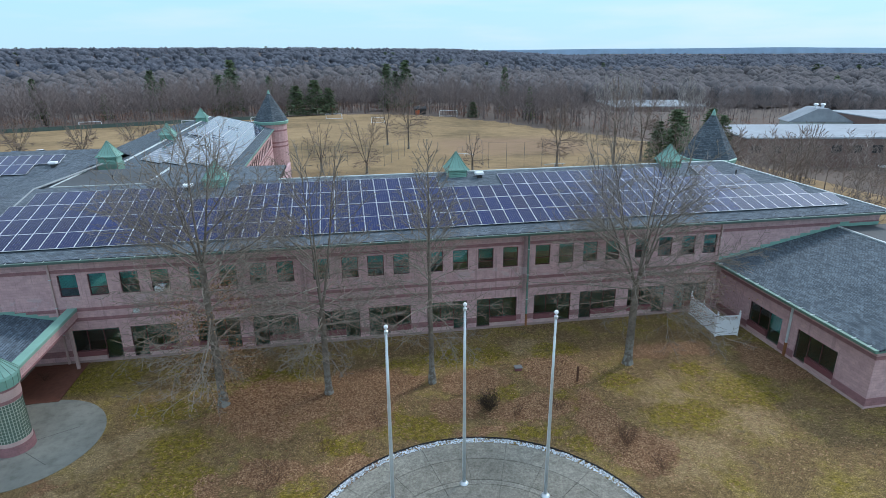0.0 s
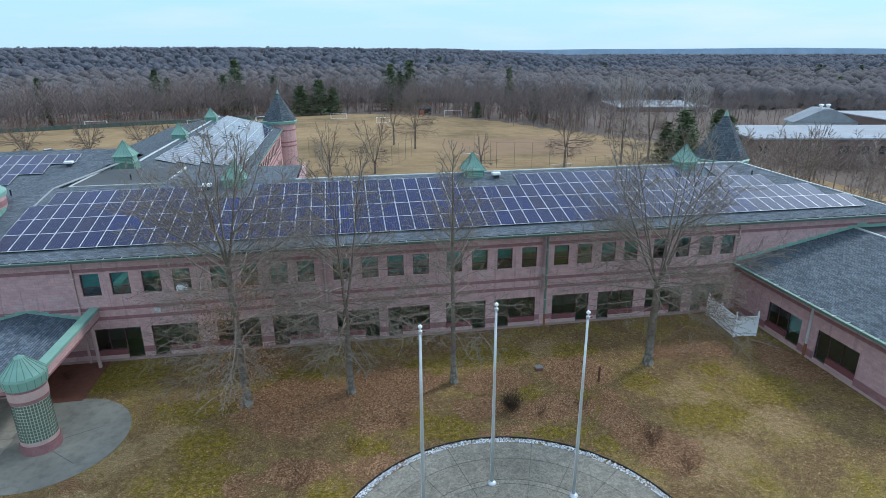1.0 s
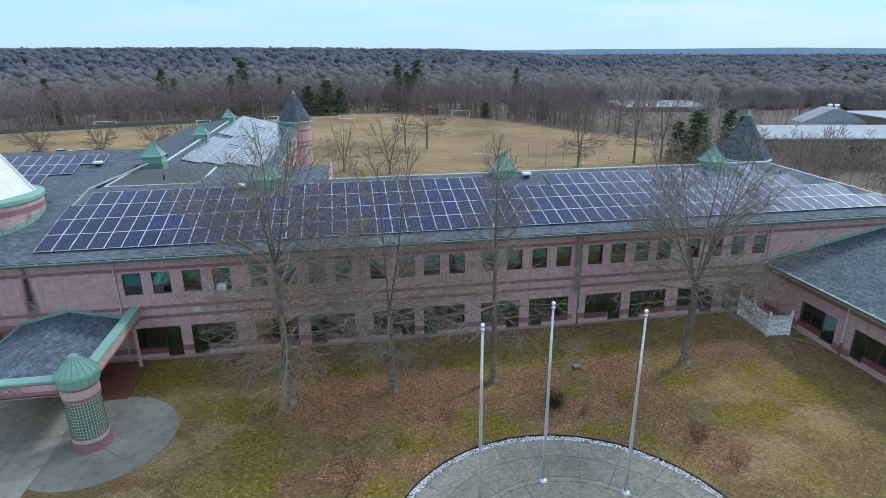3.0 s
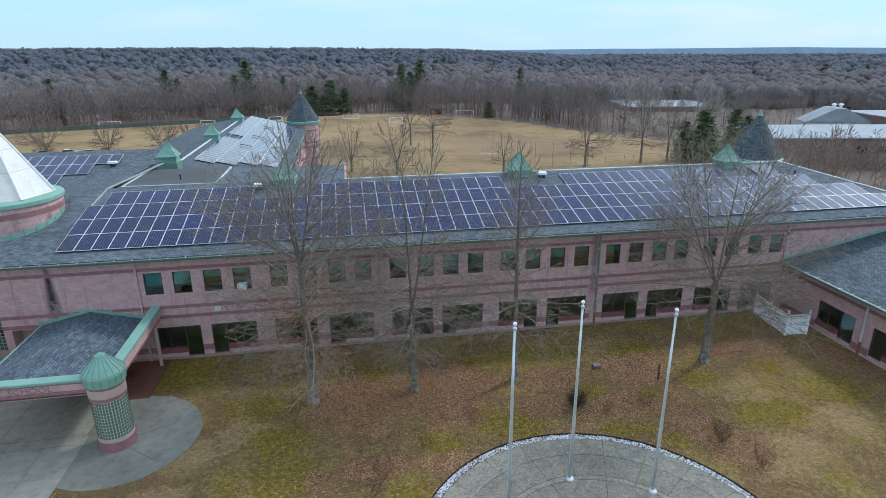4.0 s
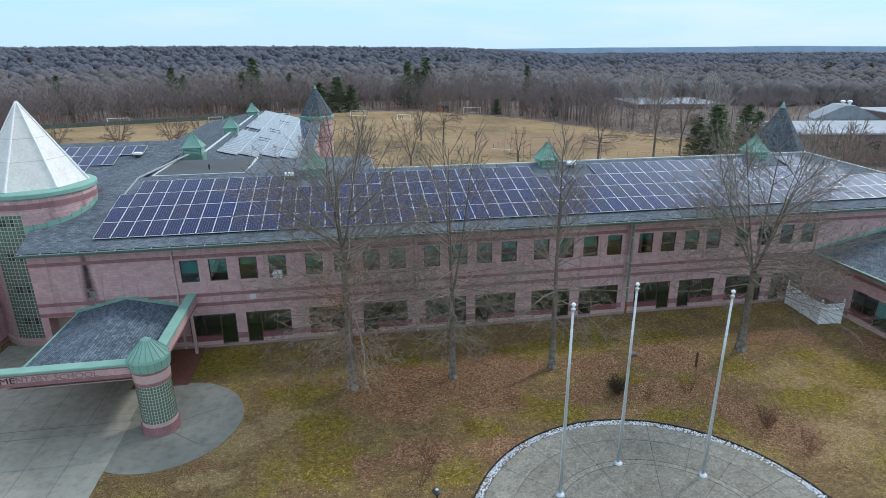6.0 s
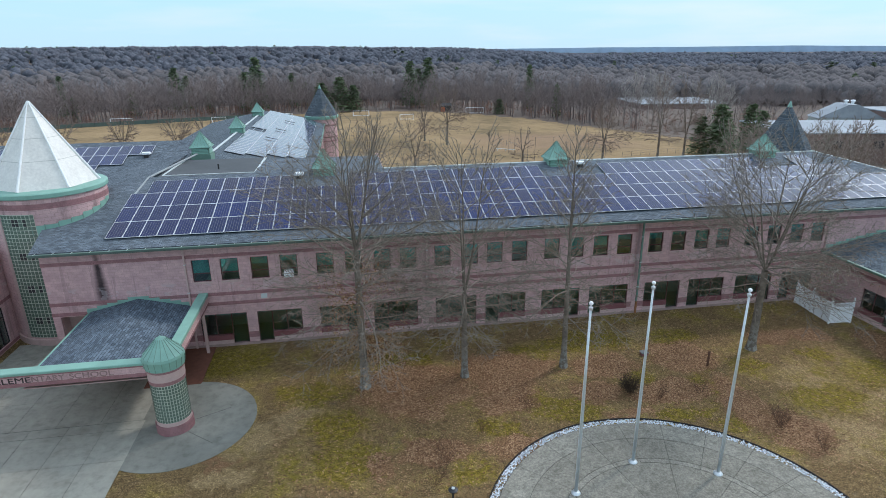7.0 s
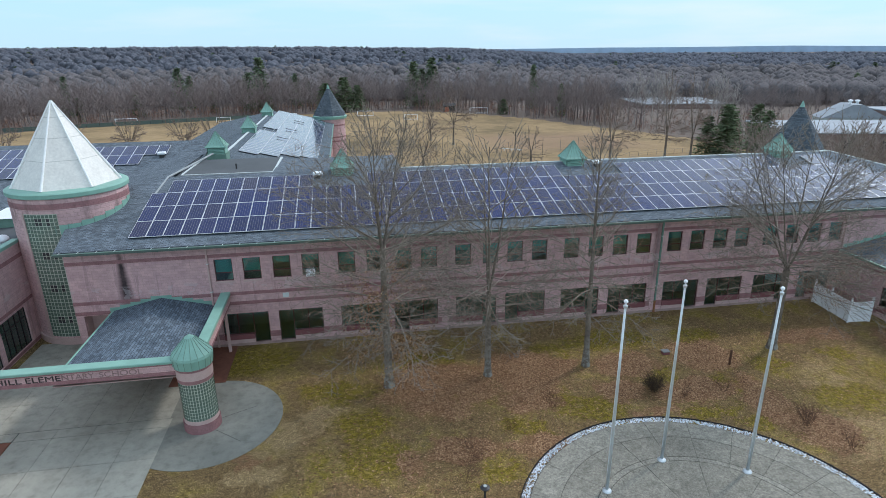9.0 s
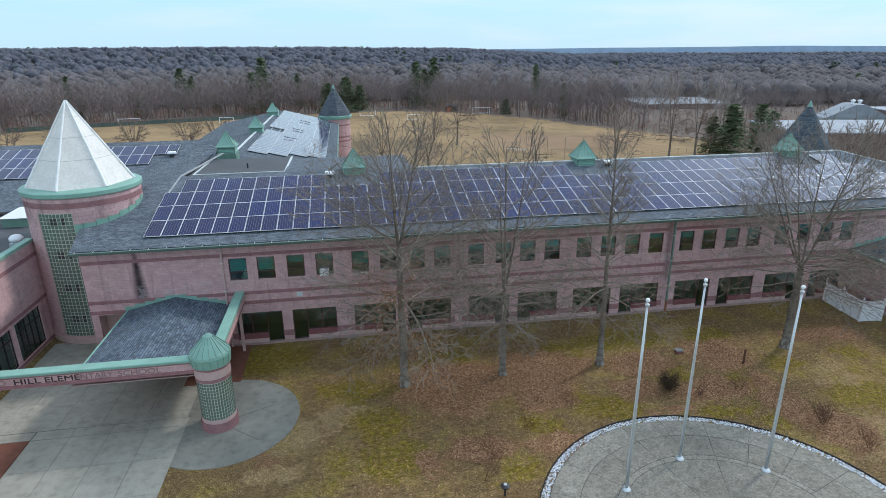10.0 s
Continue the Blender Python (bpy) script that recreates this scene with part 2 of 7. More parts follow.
# where leaves gather, moss grows and straw shows: centre x, y and reach in x, y
LEAF_PATCHES = ((-6.5, 34.8, 3.7, 3.2), (-0.3, 35.8, 2.7, 2.9), (-0.9, 32.3, 2.0, 1.6), (-6.2, 28.2, 2.1, 1.1), (-1.7, 27.9, 1.9, 1.0), (-9.2, 27.6, 0.7, 0.9), (-18.2, 29.2, 0.9, 0.6), (7.0, 35.5, 2.1, 1.7), (13.0, 35.5, 2.5, 1.9), (5.3, 32.3, 1.7, 1.3), (9.8, 31.5, 2.3, 1.2), (13.6, 29.8, 1.2, 3.3), (15.1, 26.2, 1.9, 2.0), (21.5, 37.2, 1.7, 1.2), (24.6, 37.2, 1.6, 1.0), (29.2, 34.1, 1.8, 2.9), (6.3, 29.8, 1.5, 0.4), (2.7, 36.3, 0.9, 0.8))
MOSS_PATCHES = ((-19.1, 40.7, 2.9, 2.2), (-6.8, 38.5, 2.2, 1.4), (-11.8, 31.5, 1.9, 1.7), (-11.3, 28.2, 2.0, 1.7), (-4.5, 26.1, 1.3, 1.1), (-2.2, 29.8, 1.5, 0.9), (1.3, 31.5, 1.1, 1.6), (-13.4, 35.4, 2.4, 1.4), (2.6, 38.5, 2.3, 1.1), (2.7, 30.8, 2.3, 1.2), (9.6, 29.2, 2.2, 0.7), (11.7, 27.4, 1.2, 0.8), (12.9, 32.1, 1.5, 1.0), (7.1, 39.1, 3.9, 1.5), (23.1, 34.3, 1.0, 1.1), (19.5, 29.1, 2.9, 1.7), (25.1, 31.0, 2.5, 2.1), (17.1, 33.7, 1.5, 1.0), (8.7, 33.8, 1.2, 1.0), (14.2, 38.8, 2.1, 1.1))
STRAW_PATCHES = ((-19.6, 36.5, 1.7, 1.4), (-14.1, 33.0, 1.6, 1.9), (-17.0, 31.1, 2.1, 1.7), (-17.7, 28.0, 1.8, 0.9), (12.6, 39.6, 2.6, 1.6), (17.2, 25.3, 3.8, 2.3), (20.0, 31.9, 2.5, 1.8), (10.3, 23.5, 3.2, 1.5), (22.9, 27.5, 2.3, 2.0))


def lawn_material():
    """Winter lawn: yellow-green moss, straw grass, drifts of leaves and bare brown earth in patches."""
    n = Nodes("winter_lawn", 0.95, 0.0, 0.15)
    co = n.coord()
    b, c3, d = n.noise(co, 0.5, 7.0, 0.65), n.noise(co, 3.5, 7.0, 0.75), n.noise(co, 14.0, 5.0, 0.75)
    q = n.xyz(co)
    wx = n.math("MULTIPLY_ADD", n.noise(co, 0.7, 9.0, 0.72), 5.0, -2.5)
    wy = n.math("MULTIPLY_ADD", n.noise(n.join(q[1], q[0], 7.0), 0.7, 9.0, 0.72), 5.0, -2.5)
    px, py = n.math("ADD", q[0], wx), n.math("ADD", q[1], wy)

    def patches(spots):
        """1 in the middle of a patch, 0 at its edge, below 0 outside."""
        best = None
        for cx, cy, rx, ry in spots:
            u = n.math("MULTIPLY_ADD", px, 1 / rx, -cx / rx)
            v = n.math("MULTIPLY_ADD", py, 1 / ry, -cy / ry)
            e = n.math("MULTIPLY_ADD", u, u, n.math("MULTIPLY", v, v))
            best = e if best is None else n.math("MINIMUM", best, e)
        return n.math("SUBTRACT", 1.0, best)

    earth = n.ramp(c3, [(0.3, (0.1, 0.066, 0.032)), (0.55, (0.235, 0.16, 0.078)), (0.75, (0.42, 0.3, 0.16))])
    moss = n.ramp(c3, [(0.3, (0.07, 0.054, 0.006)), (0.52, (0.205, 0.162, 0.015)), (0.72, (0.42, 0.33, 0.04))])
    straw = n.ramp(c3, [(0.3, (0.18, 0.124, 0.058)), (0.55, (0.37, 0.265, 0.14)), (0.75, (0.58, 0.43, 0.25))])
    # elsewhere moss and straw come and go by chance
    far_moss = n.math("MULTIPLY_ADD", n.noise(co, 0.3, 7.0, 0.62), 5.0, -2.85)
    far_straw = n.math("MULTIPLY_ADD", n.noise(co, 0.3, 9.0, 0.7), 6.0, -3.0)
    col = n.mix(n.math("MULTIPLY_ADD", n.math("MAXIMUM", far_straw, patches(STRAW_PATCHES)), 1.3, 0.15, clamp=True), earth, straw)
    m1 = n.math("MULTIPLY", n.math("MULTIPLY_ADD", n.math("MAXIMUM", far_moss, patches(MOSS_PATCHES)), 1.1, 0.5, clamp=True), n.math("MULTIPLY_ADD", n.noise(co, 2.2, 8.0, 0.75), 5.0, -1.6, clamp=True))
    col = n.mix(n.math("MULTIPLY", m1, 0.85), col, moss)
    grey = n.ramp(n.noise(co, 0.9, 6.0, 0.7), [(0.58, (0, 0, 0)), (0.72, (0.6, 0.6, 0.6))])
    col = n.mix(grey, col, (0.14, 0.118, 0.095))
    drift = n.math("MULTIPLY", n.math("MULTIPLY_ADD", patches(LEAF_PATCHES), 1.6, 0.45, clamp=True), n.math("MULTIPLY_ADD", n.noise(co, 1.3, 7.0, 0.75), 5.0, -1.5, clamp=True))
    leafy = n.ramp(n.noise(co, 9.0, 5.0, 0.8), [(0.3, (0.052, 0.029, 0.016)), (0.48, (0.23, 0.13, 0.07)), (0.66, (0.48, 0.295, 0.17))])
    col = n.mix(drift, col, leafy)
    col = n.mix(0.9, col, n.ramp(d, [(0.32, (0.2, 0.2, 0.2)), (0.5, (0.82, 0.82, 0.78)), (0.68, (1.95, 1.9, 1.75))]), "MULTIPLY")
    n.colour(col).bump(n.math("ADD", c3, d), 0.9, 0.06)
    return n.m


def field_material():
    n = Nodes("dormant_field", 0.95, 0.0, 0.15)
    co = n.coord()
    a, b, d = n.noise(co, 0.035, 7.0, 0.62), n.noise(co, 0.25, 7.0, 0.65), n.noise(co, 6.0, 5.0, 0.7)
    c = n.ramp(n.math("ADD", n.math("MULTIPLY", a, 0.65), n.math("MULTIPLY", b, 0.35)), [(0.35, (0.15, 0.11, 0.06)), (0.5, (0.29, 0.203, 0.11)), (0.65, (0.38, 0.268, 0.148))])
    c = n.mix(0.6, c, n.ramp(d, [(0.3, (0.75, 0.75, 0.72)), (0.7, (1.2, 1.2, 1.15))]), "MULTIPLY")
    q = n.xyz(co)
    worn = n.math("MULTIPLY", n.band(q[0], 24.0, 66.0, 14.0), n.band(q[1], 140.0, 172.0, 12.0))
    c = n.mix(n.math("MULTIPLY", worn, n.math("MULTIPLY_ADD", b, 1.2, 0.0, clamp=True)), c, (0.27, 0.175, 0.115))
    n.colour(c).bump(d, 0.5, 0.1)
    return n.m


def bark(name, base, lichen=0.0):
    n = Nodes(name, 0.92, 0.0, 0.2)
    co = n.coord()
    a, b = n.noise(co, 3.0, 6.0, 0.7), n.noise(co, 0.6, 4.0)
    c = n.ramp(a, [(0.3, scaled(base, 0.6)), (0.55, base), (0.75, scaled(base, 1.5))])
    c = n.mix(0.6, c, n.ramp(b, [(0.3, (0.75, 0.75, 0.75)), (0.7, (1.25, 1.22, 1.2))]), "MULTIPLY")
    if lichen:
        z = n.xyz(co)[2]
        up = n.math("MULTIPLY_ADD", z, -0.5, 1.25, clamp=True)
        c = n.mix(n.math("MULTIPLY", n.math("MULTIPLY", up, n.math("GREATER_THAN", a, 0.5)), lichen), c, (0.32, 0.345, 0.32))
    n.colour(c).bump(a, 0.6, 0.02)
    return n.m


def woods(name, dark, light, scale=0.05, vary=0.4, tangle=0.0):
    """Bark and twig colours that vary from tree to tree, with haze mixed in for distant woods; tangle: how many twigs
    to a metre roughen a far crown.
    """
    n = Nodes(name, 0.95, 0.0, 0.1)
    co = n.coord()
    a, b = n.noise(co, scale, 4.0, 0.7), n.noise(co, scale * 9, 3.0)
    c = n.mix(n.math("MULTIPLY_ADD", a, 2.0, -0.5, clamp=True), dark, light)
    g = n.t.nodes.new("ShaderNodeNewGeometry").outputs["Random Per Island"]
    c = n.mix(0.7, c, n.ramp(g, [(0.0, (1 - vary, 1 - vary, 1 - vary)), (1.0, (1 + vary, 1 + vary * 0.9, 1 + vary * 0.8))]), "MULTIPLY")
    c = n.mix(0.5, c, n.ramp(b, [(0.3, (0.7, 0.7, 0.7)), (0.7, (1.25, 1.25, 1.25))]), "MULTIPLY")
    if tangle:
        fz = n.noise(co, tangle, 3.0, 0.75)
        c = n.mix(0.85, c, n.ramp(fz, [(0.3, (0.78, 0.78, 0.79)), (0.5, (1.0, 1.0, 1.0)), (0.7, (1.2, 1.19, 1.18))]), "MULTIPLY")
        n.bump(fz, 0.7, 1.2 / tangle)
    n.colour(c)
    return n.m


def glass_material(name, tint, rough=0.03):
    n = Nodes(name, rough, 0.0, 0.5)
    n.b.inputs["Base Color"].default_value = (*tint, 1)
    n.b.inputs["Transmission Weight"].default_value = 1.0
    n.b.inputs["IOR"].default_value = 1.95
    return n.m


def pv_material():
    """Dark cells with pale gaps between the cell strings; each panel differs a little."""
    n = Nodes("pv_cells", 0.12, 0.0, 0.28)
    p = n.xyz(n.coord())
    fx = n.math("FRACT", n.math("MULTIPLY_ADD", p[0], 6 / 1.08, 60.0))
    fy = n.math("FRACT", n.math("MULTIPLY_ADD", p[1], 12 / 2.22, 60.0))
    gx = n.math("LESS_THAN", n.math("MINIMUM", fx, n.math("SUBTRACT", 1.0, fx)), 0.055)
    gy = n.math("LESS_THAN", n.math("MINIMUM", fy, n.math("SUBTRACT", 1.0, fy)), 0.02)
    rnd = n.t.nodes.new("ShaderNodeObjectInfo").outputs["Random"]
    cell = n.ramp(rnd, [(0.0, (0.006, 0.012, 0.06)), (0.45, (0.01, 0.014, 0.068)), (0.8, (0.004, 0.013, 0.09)), (1.0, (0.02, 0.018, 0.05))])
    c = n.mix(n.math("MULTIPLY", gx, 0.6), cell, (0.2, 0.2, 0.24))
    c = n.mix(n.math("MULTIPLY", gy, 0.3), c, (0.2, 0.2, 0.24))
    n.colour(c)
    d = n.noise(n.coord(), 3.0, 4.0)
    n.gloss(d, 0.07, 0.2)
    lw = n.t.nodes.new("ShaderNodeLayerWeight")
    n.link(n.ramp(lw.outputs["Facing"], [(0.55, (0, 0, 0)), (0.65, (0.4, 0.4, 0.4)), (0.77, (0.8, 0.8, 0.8))]), n.b.inputs["Coat Weight"])
    n.b.inputs["Coat IOR"].default_value = 2.3
    n.b.inputs["Coat Roughness"].default_value = 0.12
    return n.m


PINK, WINE = (0.61, 0.405, 0.4), (0.35, 0.185, 0.19)
M_BLOCK = masonry("pink_block", PINK, streaks=True)
M_BAND = masonry("wine_block_band", WINE, bw=0.205, bh=0.205)
M_PLINTH = plain("cast_stone", (0.52, 0.37, 0.345), 0.85, patch=2.0)
M_SILL = plain("wine_panel", (0.2, 0.075, 0.08), 0.6)
M_SHINGLE = shingle("slate_shingle", (0.14, 0.168, 0.198))
M_SHINGLE_E = shingle("slate_shingle_east", (0.118, 0.146, 0.172), 1, 0)
M_MEMBRANE = plain("dark_roof_membrane", (0.075, 0.082, 0.088), 0.75, patch=0.35, spread=0.6, grain=4.0)
M_COPPER = plain("green_painted_metal", (0.22, 0.4, 0.33), 0.5, 0.0, patch=1.2, spread=0.25)
M_COPPER2 = plain("weathered_green_metal", (0.15, 0.26, 0.21), 0.6, 0.0, patch=1.6, spread=0.3)
M_GUTTER = plain("dull_green_gutter", (0.12, 0.17, 0.15), 0.6, patch=1.6, spread=0.3)
M_WHITE = plain("white_vinyl", (0.87, 0.9, 0.93), 0.45, patch=0.8, spread=0.06)
M_TRIM = plain("pale_flashing", (0.55, 0.6, 0.6), 0.5, patch=2.0)
M_POLE = plain("brushed_aluminium", (0.62, 0.66, 0.68), 0.35, 0.6)
M_FRAME = plain("window_frame_wine", (0.1, 0.05, 0.05), 0.5)
M_GLASS = glass_material("tinted_window_glass", (0.4, 0.74, 0.68))
M_BLOCKGLASS = plain("glass_block", (0.13, 0.18, 0.145), 0.15, spec=0.6, spread=0.4, patch=4.0)
M_BLOCKJOINT = plain("glass_block_joint", (0.46, 0.5, 0.41), 0.8, patch=2.0, spread=0.3)
M_ROOM = plain("room_wall", (0.24, 0.3, 0.28), 0.9, patch=0.5, spread=0.5)
M_FOOT = plain("soiled_cast_stone", (0.34, 0.24, 0.225), 0.9, patch=1.2, spread=0.35)
M_WIRE = plain("galvanised_fence", (0.13, 0.13, 0.13), 0.6)
M_BLIND = plain("teal_blind", (0.13, 0.42, 0.42), 0.8)
M_SKYLIGHT = plain("translucent_panel", (0.7, 0.68, 0.63), 0.4, patch=1.1, spread=0.16, grain=6.0)
M_SKYSEAM = plain("dirty_seam", (0.5, 0.49, 0.45), 0.7)
M_SKYRIB = plain("white_rib", (0.85, 0.87, 0.85), 0.4)
M_SLAB = concrete("concrete_slab", (0.335, 0.33, 0.28))
M_PLAZA = concrete("plaza_concrete", (0.215, 0.205, 0.172), rough_top=True)
M_PLAZA2 = concrete("plaza_aggregate", (0.24, 0.23, 0.195), rough_top=True)
M_JOINT = plain("joint_dark", (0.085, 0.085, 0.075), 0.95)
M_STONE = Nodes("river_stone", 0.8)
M_STONE.colour(M_STONE.ramp(M_STONE.t.nodes.new("ShaderNodeNewGeometry").outputs["Random Per Island"], [(0.0, (0.2, 0.13, 0.085)), (0.13, (0.3, 0.34, 0.38)), (0.6, (0.6, 0.66, 0.7)), (1.0, (0.85, 0.88, 0.9))]))
M_STONE = M_STONE.m
M_EDGE = plain("black_edging", (0.015, 0.015, 0.016), 0.7)
M_MULCH = plain("mulch", (0.17, 0.07, 0.045), 0.95, grain=25, patch=3, spread=0.4, relief=0.6)
M_LAWN, M_FIELD = lawn_material(), field_material()
M_WOODFLOOR = plain("woodland_floor", (0.13, 0.098, 0.078), 0.95, grain=2.0, patch=0.05, spread=0.4)
M_BARK = bark("grey_bark", (0.185, 0.155, 0.128), 0.5)
M_TWIG_PALE = bark("pale_twig_bark", (0.245, 0.19, 0.158))
M_TWIG = bark("twig_bark", (0.255, 0.22, 0.182))
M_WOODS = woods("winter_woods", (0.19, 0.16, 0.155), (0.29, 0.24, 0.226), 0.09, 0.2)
# distance haze is painted into these two: greyer for mid, bluer for far
M_WOODS_HAZE_MID = woods("winter_woods_haze_mid", (0.12, 0.111, 0.115), (0.18, 0.165, 0.168), 0.05, 0.15, 1.1)
M_WOODS_HAZE_FAR = woods("winter_woods_haze_far", (0.1, 0.107, 0.13), (0.142, 0.149, 0.175), 0.02, 0.25, 0.55)
M_PINE = woods("pine_needles", (0.085, 0.125, 0.075), (0.155, 0.19, 0.1), 0.08, 0.35)
M_PVFRAME = plain("aluminium_frame", (0.7, 0.72, 0.75), 0.4, 0.1)
M_PV = pv_material()
M_RUST = plain("rusted_pipe", (0.28, 0.12, 0.05), 0.8)
M_DARK = plain("dark_metal", (0.03, 0.03, 0.032), 0.5)
M_FARROOF = plain("pale_membrane_roof", (0.31, 0.345, 0.38), 0.75, patch=0.12, spread=0.35, grain=0.8)
M_FARWALL = plain("far_brick", (0.22, 0.15, 0.13), 0.9)
M_LETTER = plain("dark_letter", (0.06, 0.045, 0.045), 0.6)
M_PEBBLE = plain("worn_letter", (0.3, 0.2, 0.19), 0.8)
M_LEAF = Nodes("fallen_leaf", 0.85, 0.0, 0.2)
M_LEAF.colour(M_LEAF.ramp(M_LEAF.t.nodes.new("ShaderNodeNewGeometry").outputs["Random Per Island"], [(0.0, (0.105, 0.05, 0.027)), (0.5, (0.275, 0.15, 0.078)), (1.0, (0.52, 0.34, 0.195))]))
M_LEAF = M_LEAF.m
M_SCREEN = plain("green_windscreen", (0.1, 0.135, 0.12), 0.85)
M_PURPLE = plain("purple_tarp", (0.1, 0.06, 0.4), 0.6)


# ---- mesh helpers ----
def part(name, bm, material, parent=None, label=""):
    """Links a bmesh as one mesh object, under a thing or on its own."""
    me = bpy.data.meshes.new(name)
    bmesh.ops.recalc_face_normals(bm, faces=bm.faces[:])
    bm.to_mesh(me)
    bm.free()
    for m in material if isinstance(material, (list, tuple)) else (material,):
        me.materials.append(m)
    ob = new(name, me)
    if parent:
        ob.parent = parent
    if label:
        ob["label"] = label
    return ob


def empty(name, label, category, group="", kind="", at=(0, 0, 0)):
    ob = new(name)
    ob.location = at
    ob.empty_display_size = 0.2
    return tagged(ob, label, category, group, kind)


def hexa(bm, pts, mi=0):
    """A box from eight corners: the lower four, then the upper four, in the same turn."""
    v = [bm.verts.new(p) for p in pts]
    for f in ((0, 1, 2, 3), (7, 6, 5, 4), (0, 4, 5, 1), (1, 5, 6, 2), (2, 6, 7, 3), (3, 7, 4, 0)):
        bm.faces.new([v[i] for i in f]).material_index = mi
    return v


def box(bm, x0, x1, y0, y1, z0, z1, mi=0):
    return hexa(bm, [(x0, y0, z0), (x1, y0, z0), (x1, y1, z0), (x0, y1, z0), (x0, y0, z1), (x1, y0, z1), (x1, y1, z1), (x0, y1, z1)], mi)


def boxes(*specs):
    bm = bmesh.new()
    for s in specs:
        box(bm, *s)
    return bm


def lathe(bm, cx, cy, prof, n=32, a0=0.0, a1=360.0, mi=0, cap=True, turn=0.0):
    """A profile of (radius, z) turned about an upright axis, over part of the circle or all of it."""
    full = abs(a1 - a0) >= 359.9
    k = n if full else n + 1
    rings = []
    for r, z in prof:
        rings.append([bm.verts.new((cx + r * math.cos(radians(a0 + turn + (a1 - a0) * i / n)), cy + r * math.sin(radians(a0 + turn + (a1 - a0) * i / n)), z)) for i in range(k)])
    for lo, hi in zip(rings, rings[1:]):
        for i in range(k if full else k - 1):
            j = (i + 1) % k
            bm.faces.new((lo[i], lo[j], hi[j], hi[i])).material_index = mi
    if cap and full:
        if prof[0][0] > 0.02:
            bm.faces.new(rings[0][::-1]).material_index = mi
        if prof[-1][0] > 0.02:
            bm.faces.new(rings[-1]).material_index = mi
    return rings


def tube(bm, p0, p1, r0, r1, n=6, mi=0):
    p0, p1 = Vector(p0), Vector(p1)
    d = (p1 - p0).normalized()
    a = d.orthogonal().normalized()
    b = d.cross(a)
    lo = [bm.verts.new(p0 + (a * math.cos(t) + b * math.sin(t)) * r0) for t in (2 * math.pi * i / n for i in range(n))]
    hi = [bm.verts.new(p1 + (a * math.cos(t) + b * math.sin(t)) * r1) for t in (2 * math.pi * i / n for i in range(n))]
    for i in range(n):
        bm.faces.new((lo[i], lo[(i + 1) % n], hi[(i + 1) % n], hi[i])).material_index = mi
    bm.faces.new(lo[::-1]).material_index = mi
    bm.faces.new(hi).material_index = mi


def bevelled(bm, w=0.01):
    bmesh.ops.bevel(bm, geom=bm.edges[:], offset=w, segments=1, affect="EDGES")
    return bm


def wall_sheet(bm, along, at, thick, u0, u1, z0, z1, holes):
    """A wall along 'x' or 'y' with its outer face at 'at', as solid blocks round its openings (u0, u1, z0, z1)."""
    us = sorted({u0, u1, *[h[0] for h in holes], *[h[1] for h in holes]})
    zs = sorted({z0, z1, *[h[2] for h in holes], *[h[3] for h in holes]})
    vert = {}

    def vtx(u, w, z):
        key = (round(u, 4), round(w, 4), round(z, 4))
        if key not in vert:
            vert[key] = bm.verts.new((u, w, z) if along == "x" else (w, u, z))
        return vert[key]

    def solid(i, j):
        if not (0 <= i < len(us) - 1 and 0 <= j < len(zs) - 1):
            return False
        um, zm = (us[i] + us[i + 1]) / 2, (zs[j] + zs[j + 1]) / 2
        return not any(h[0] < um < h[1] and h[2] < zm < h[3] for h in holes)

    w0, w1 = at, at + thick
    for i in range(len(us) - 1):
        for j in range(len(zs) - 1):
            if not solid(i, j):
                continue
            a, b, c, d = us[i], us[i + 1], zs[j], zs[j + 1]
            bm.faces.new((vtx(a, w0, c), vtx(b, w0, c), vtx(b, w0, d), vtx(a, w0, d)))
            bm.faces.new((vtx(a, w1, c), vtx(a, w1, d), vtx(b, w1, d), vtx(b, w1, c)))
            if not solid(i - 1, j):
                bm.faces.new((vtx(a, w0, c), vtx(a, w0, d), vtx(a, w1, d), vtx(a, w1, c)))
            if not solid(i + 1, j):
                bm.faces.new((vtx(b, w0, c), vtx(b, w1, c), vtx(b, w1, d), vtx(b, w0, d)))
            if not solid(i, j - 1):
                bm.faces.new((vtx(a, w0, c), vtx(a, w1, c), vtx(b, w1, c), vtx(b, w0, c)))
            if not solid(i, j + 1):
                bm.faces.new((vtx(a, w0, d), vtx(b, w0, d), vtx(b, w1, d), vtx(a, w1, d)))


def smooth(ob):
    for p in ob.data.polygons:
        p.use_smooth = True
    return ob


def mesh_from_arrays(name, verts, faces, material, per=3):
    """One mesh out of numpy arrays of corners and of faces that all have the same number of corners."""
    me = bpy.data.meshes.new(name)
    me.vertices.add(len(verts))
    me.vertices.foreach_set("co", np.ascontiguousarray(verts, dtype=np.float32).ravel())
    me.loops.add(faces.size)
    me.loops.foreach_set("vertex_index", np.ascontiguousarray(faces, dtype=np.int32).ravel())
    me.polygons.add(len(faces))
    me.polygons.foreach_set("loop_start", np.arange(0, faces.size, per, dtype=np.int32))
    me.update(calc_edges=True)
    me.materials.append(material)
    return me


def lerp_table(x, table):
    return float(np.interp(x, [p[0] for p in table], [p[1] for p in table]))


# ---- ground ----
FALL = [(0, 0), (66, 0), (100, -1.2), (130, -2.3), (200, -3.4), (260, -4.6), (330, -8), (450, -14), (700, -17), (1100, -6), (1600, 2), (2300, 6), (5000, 6)]


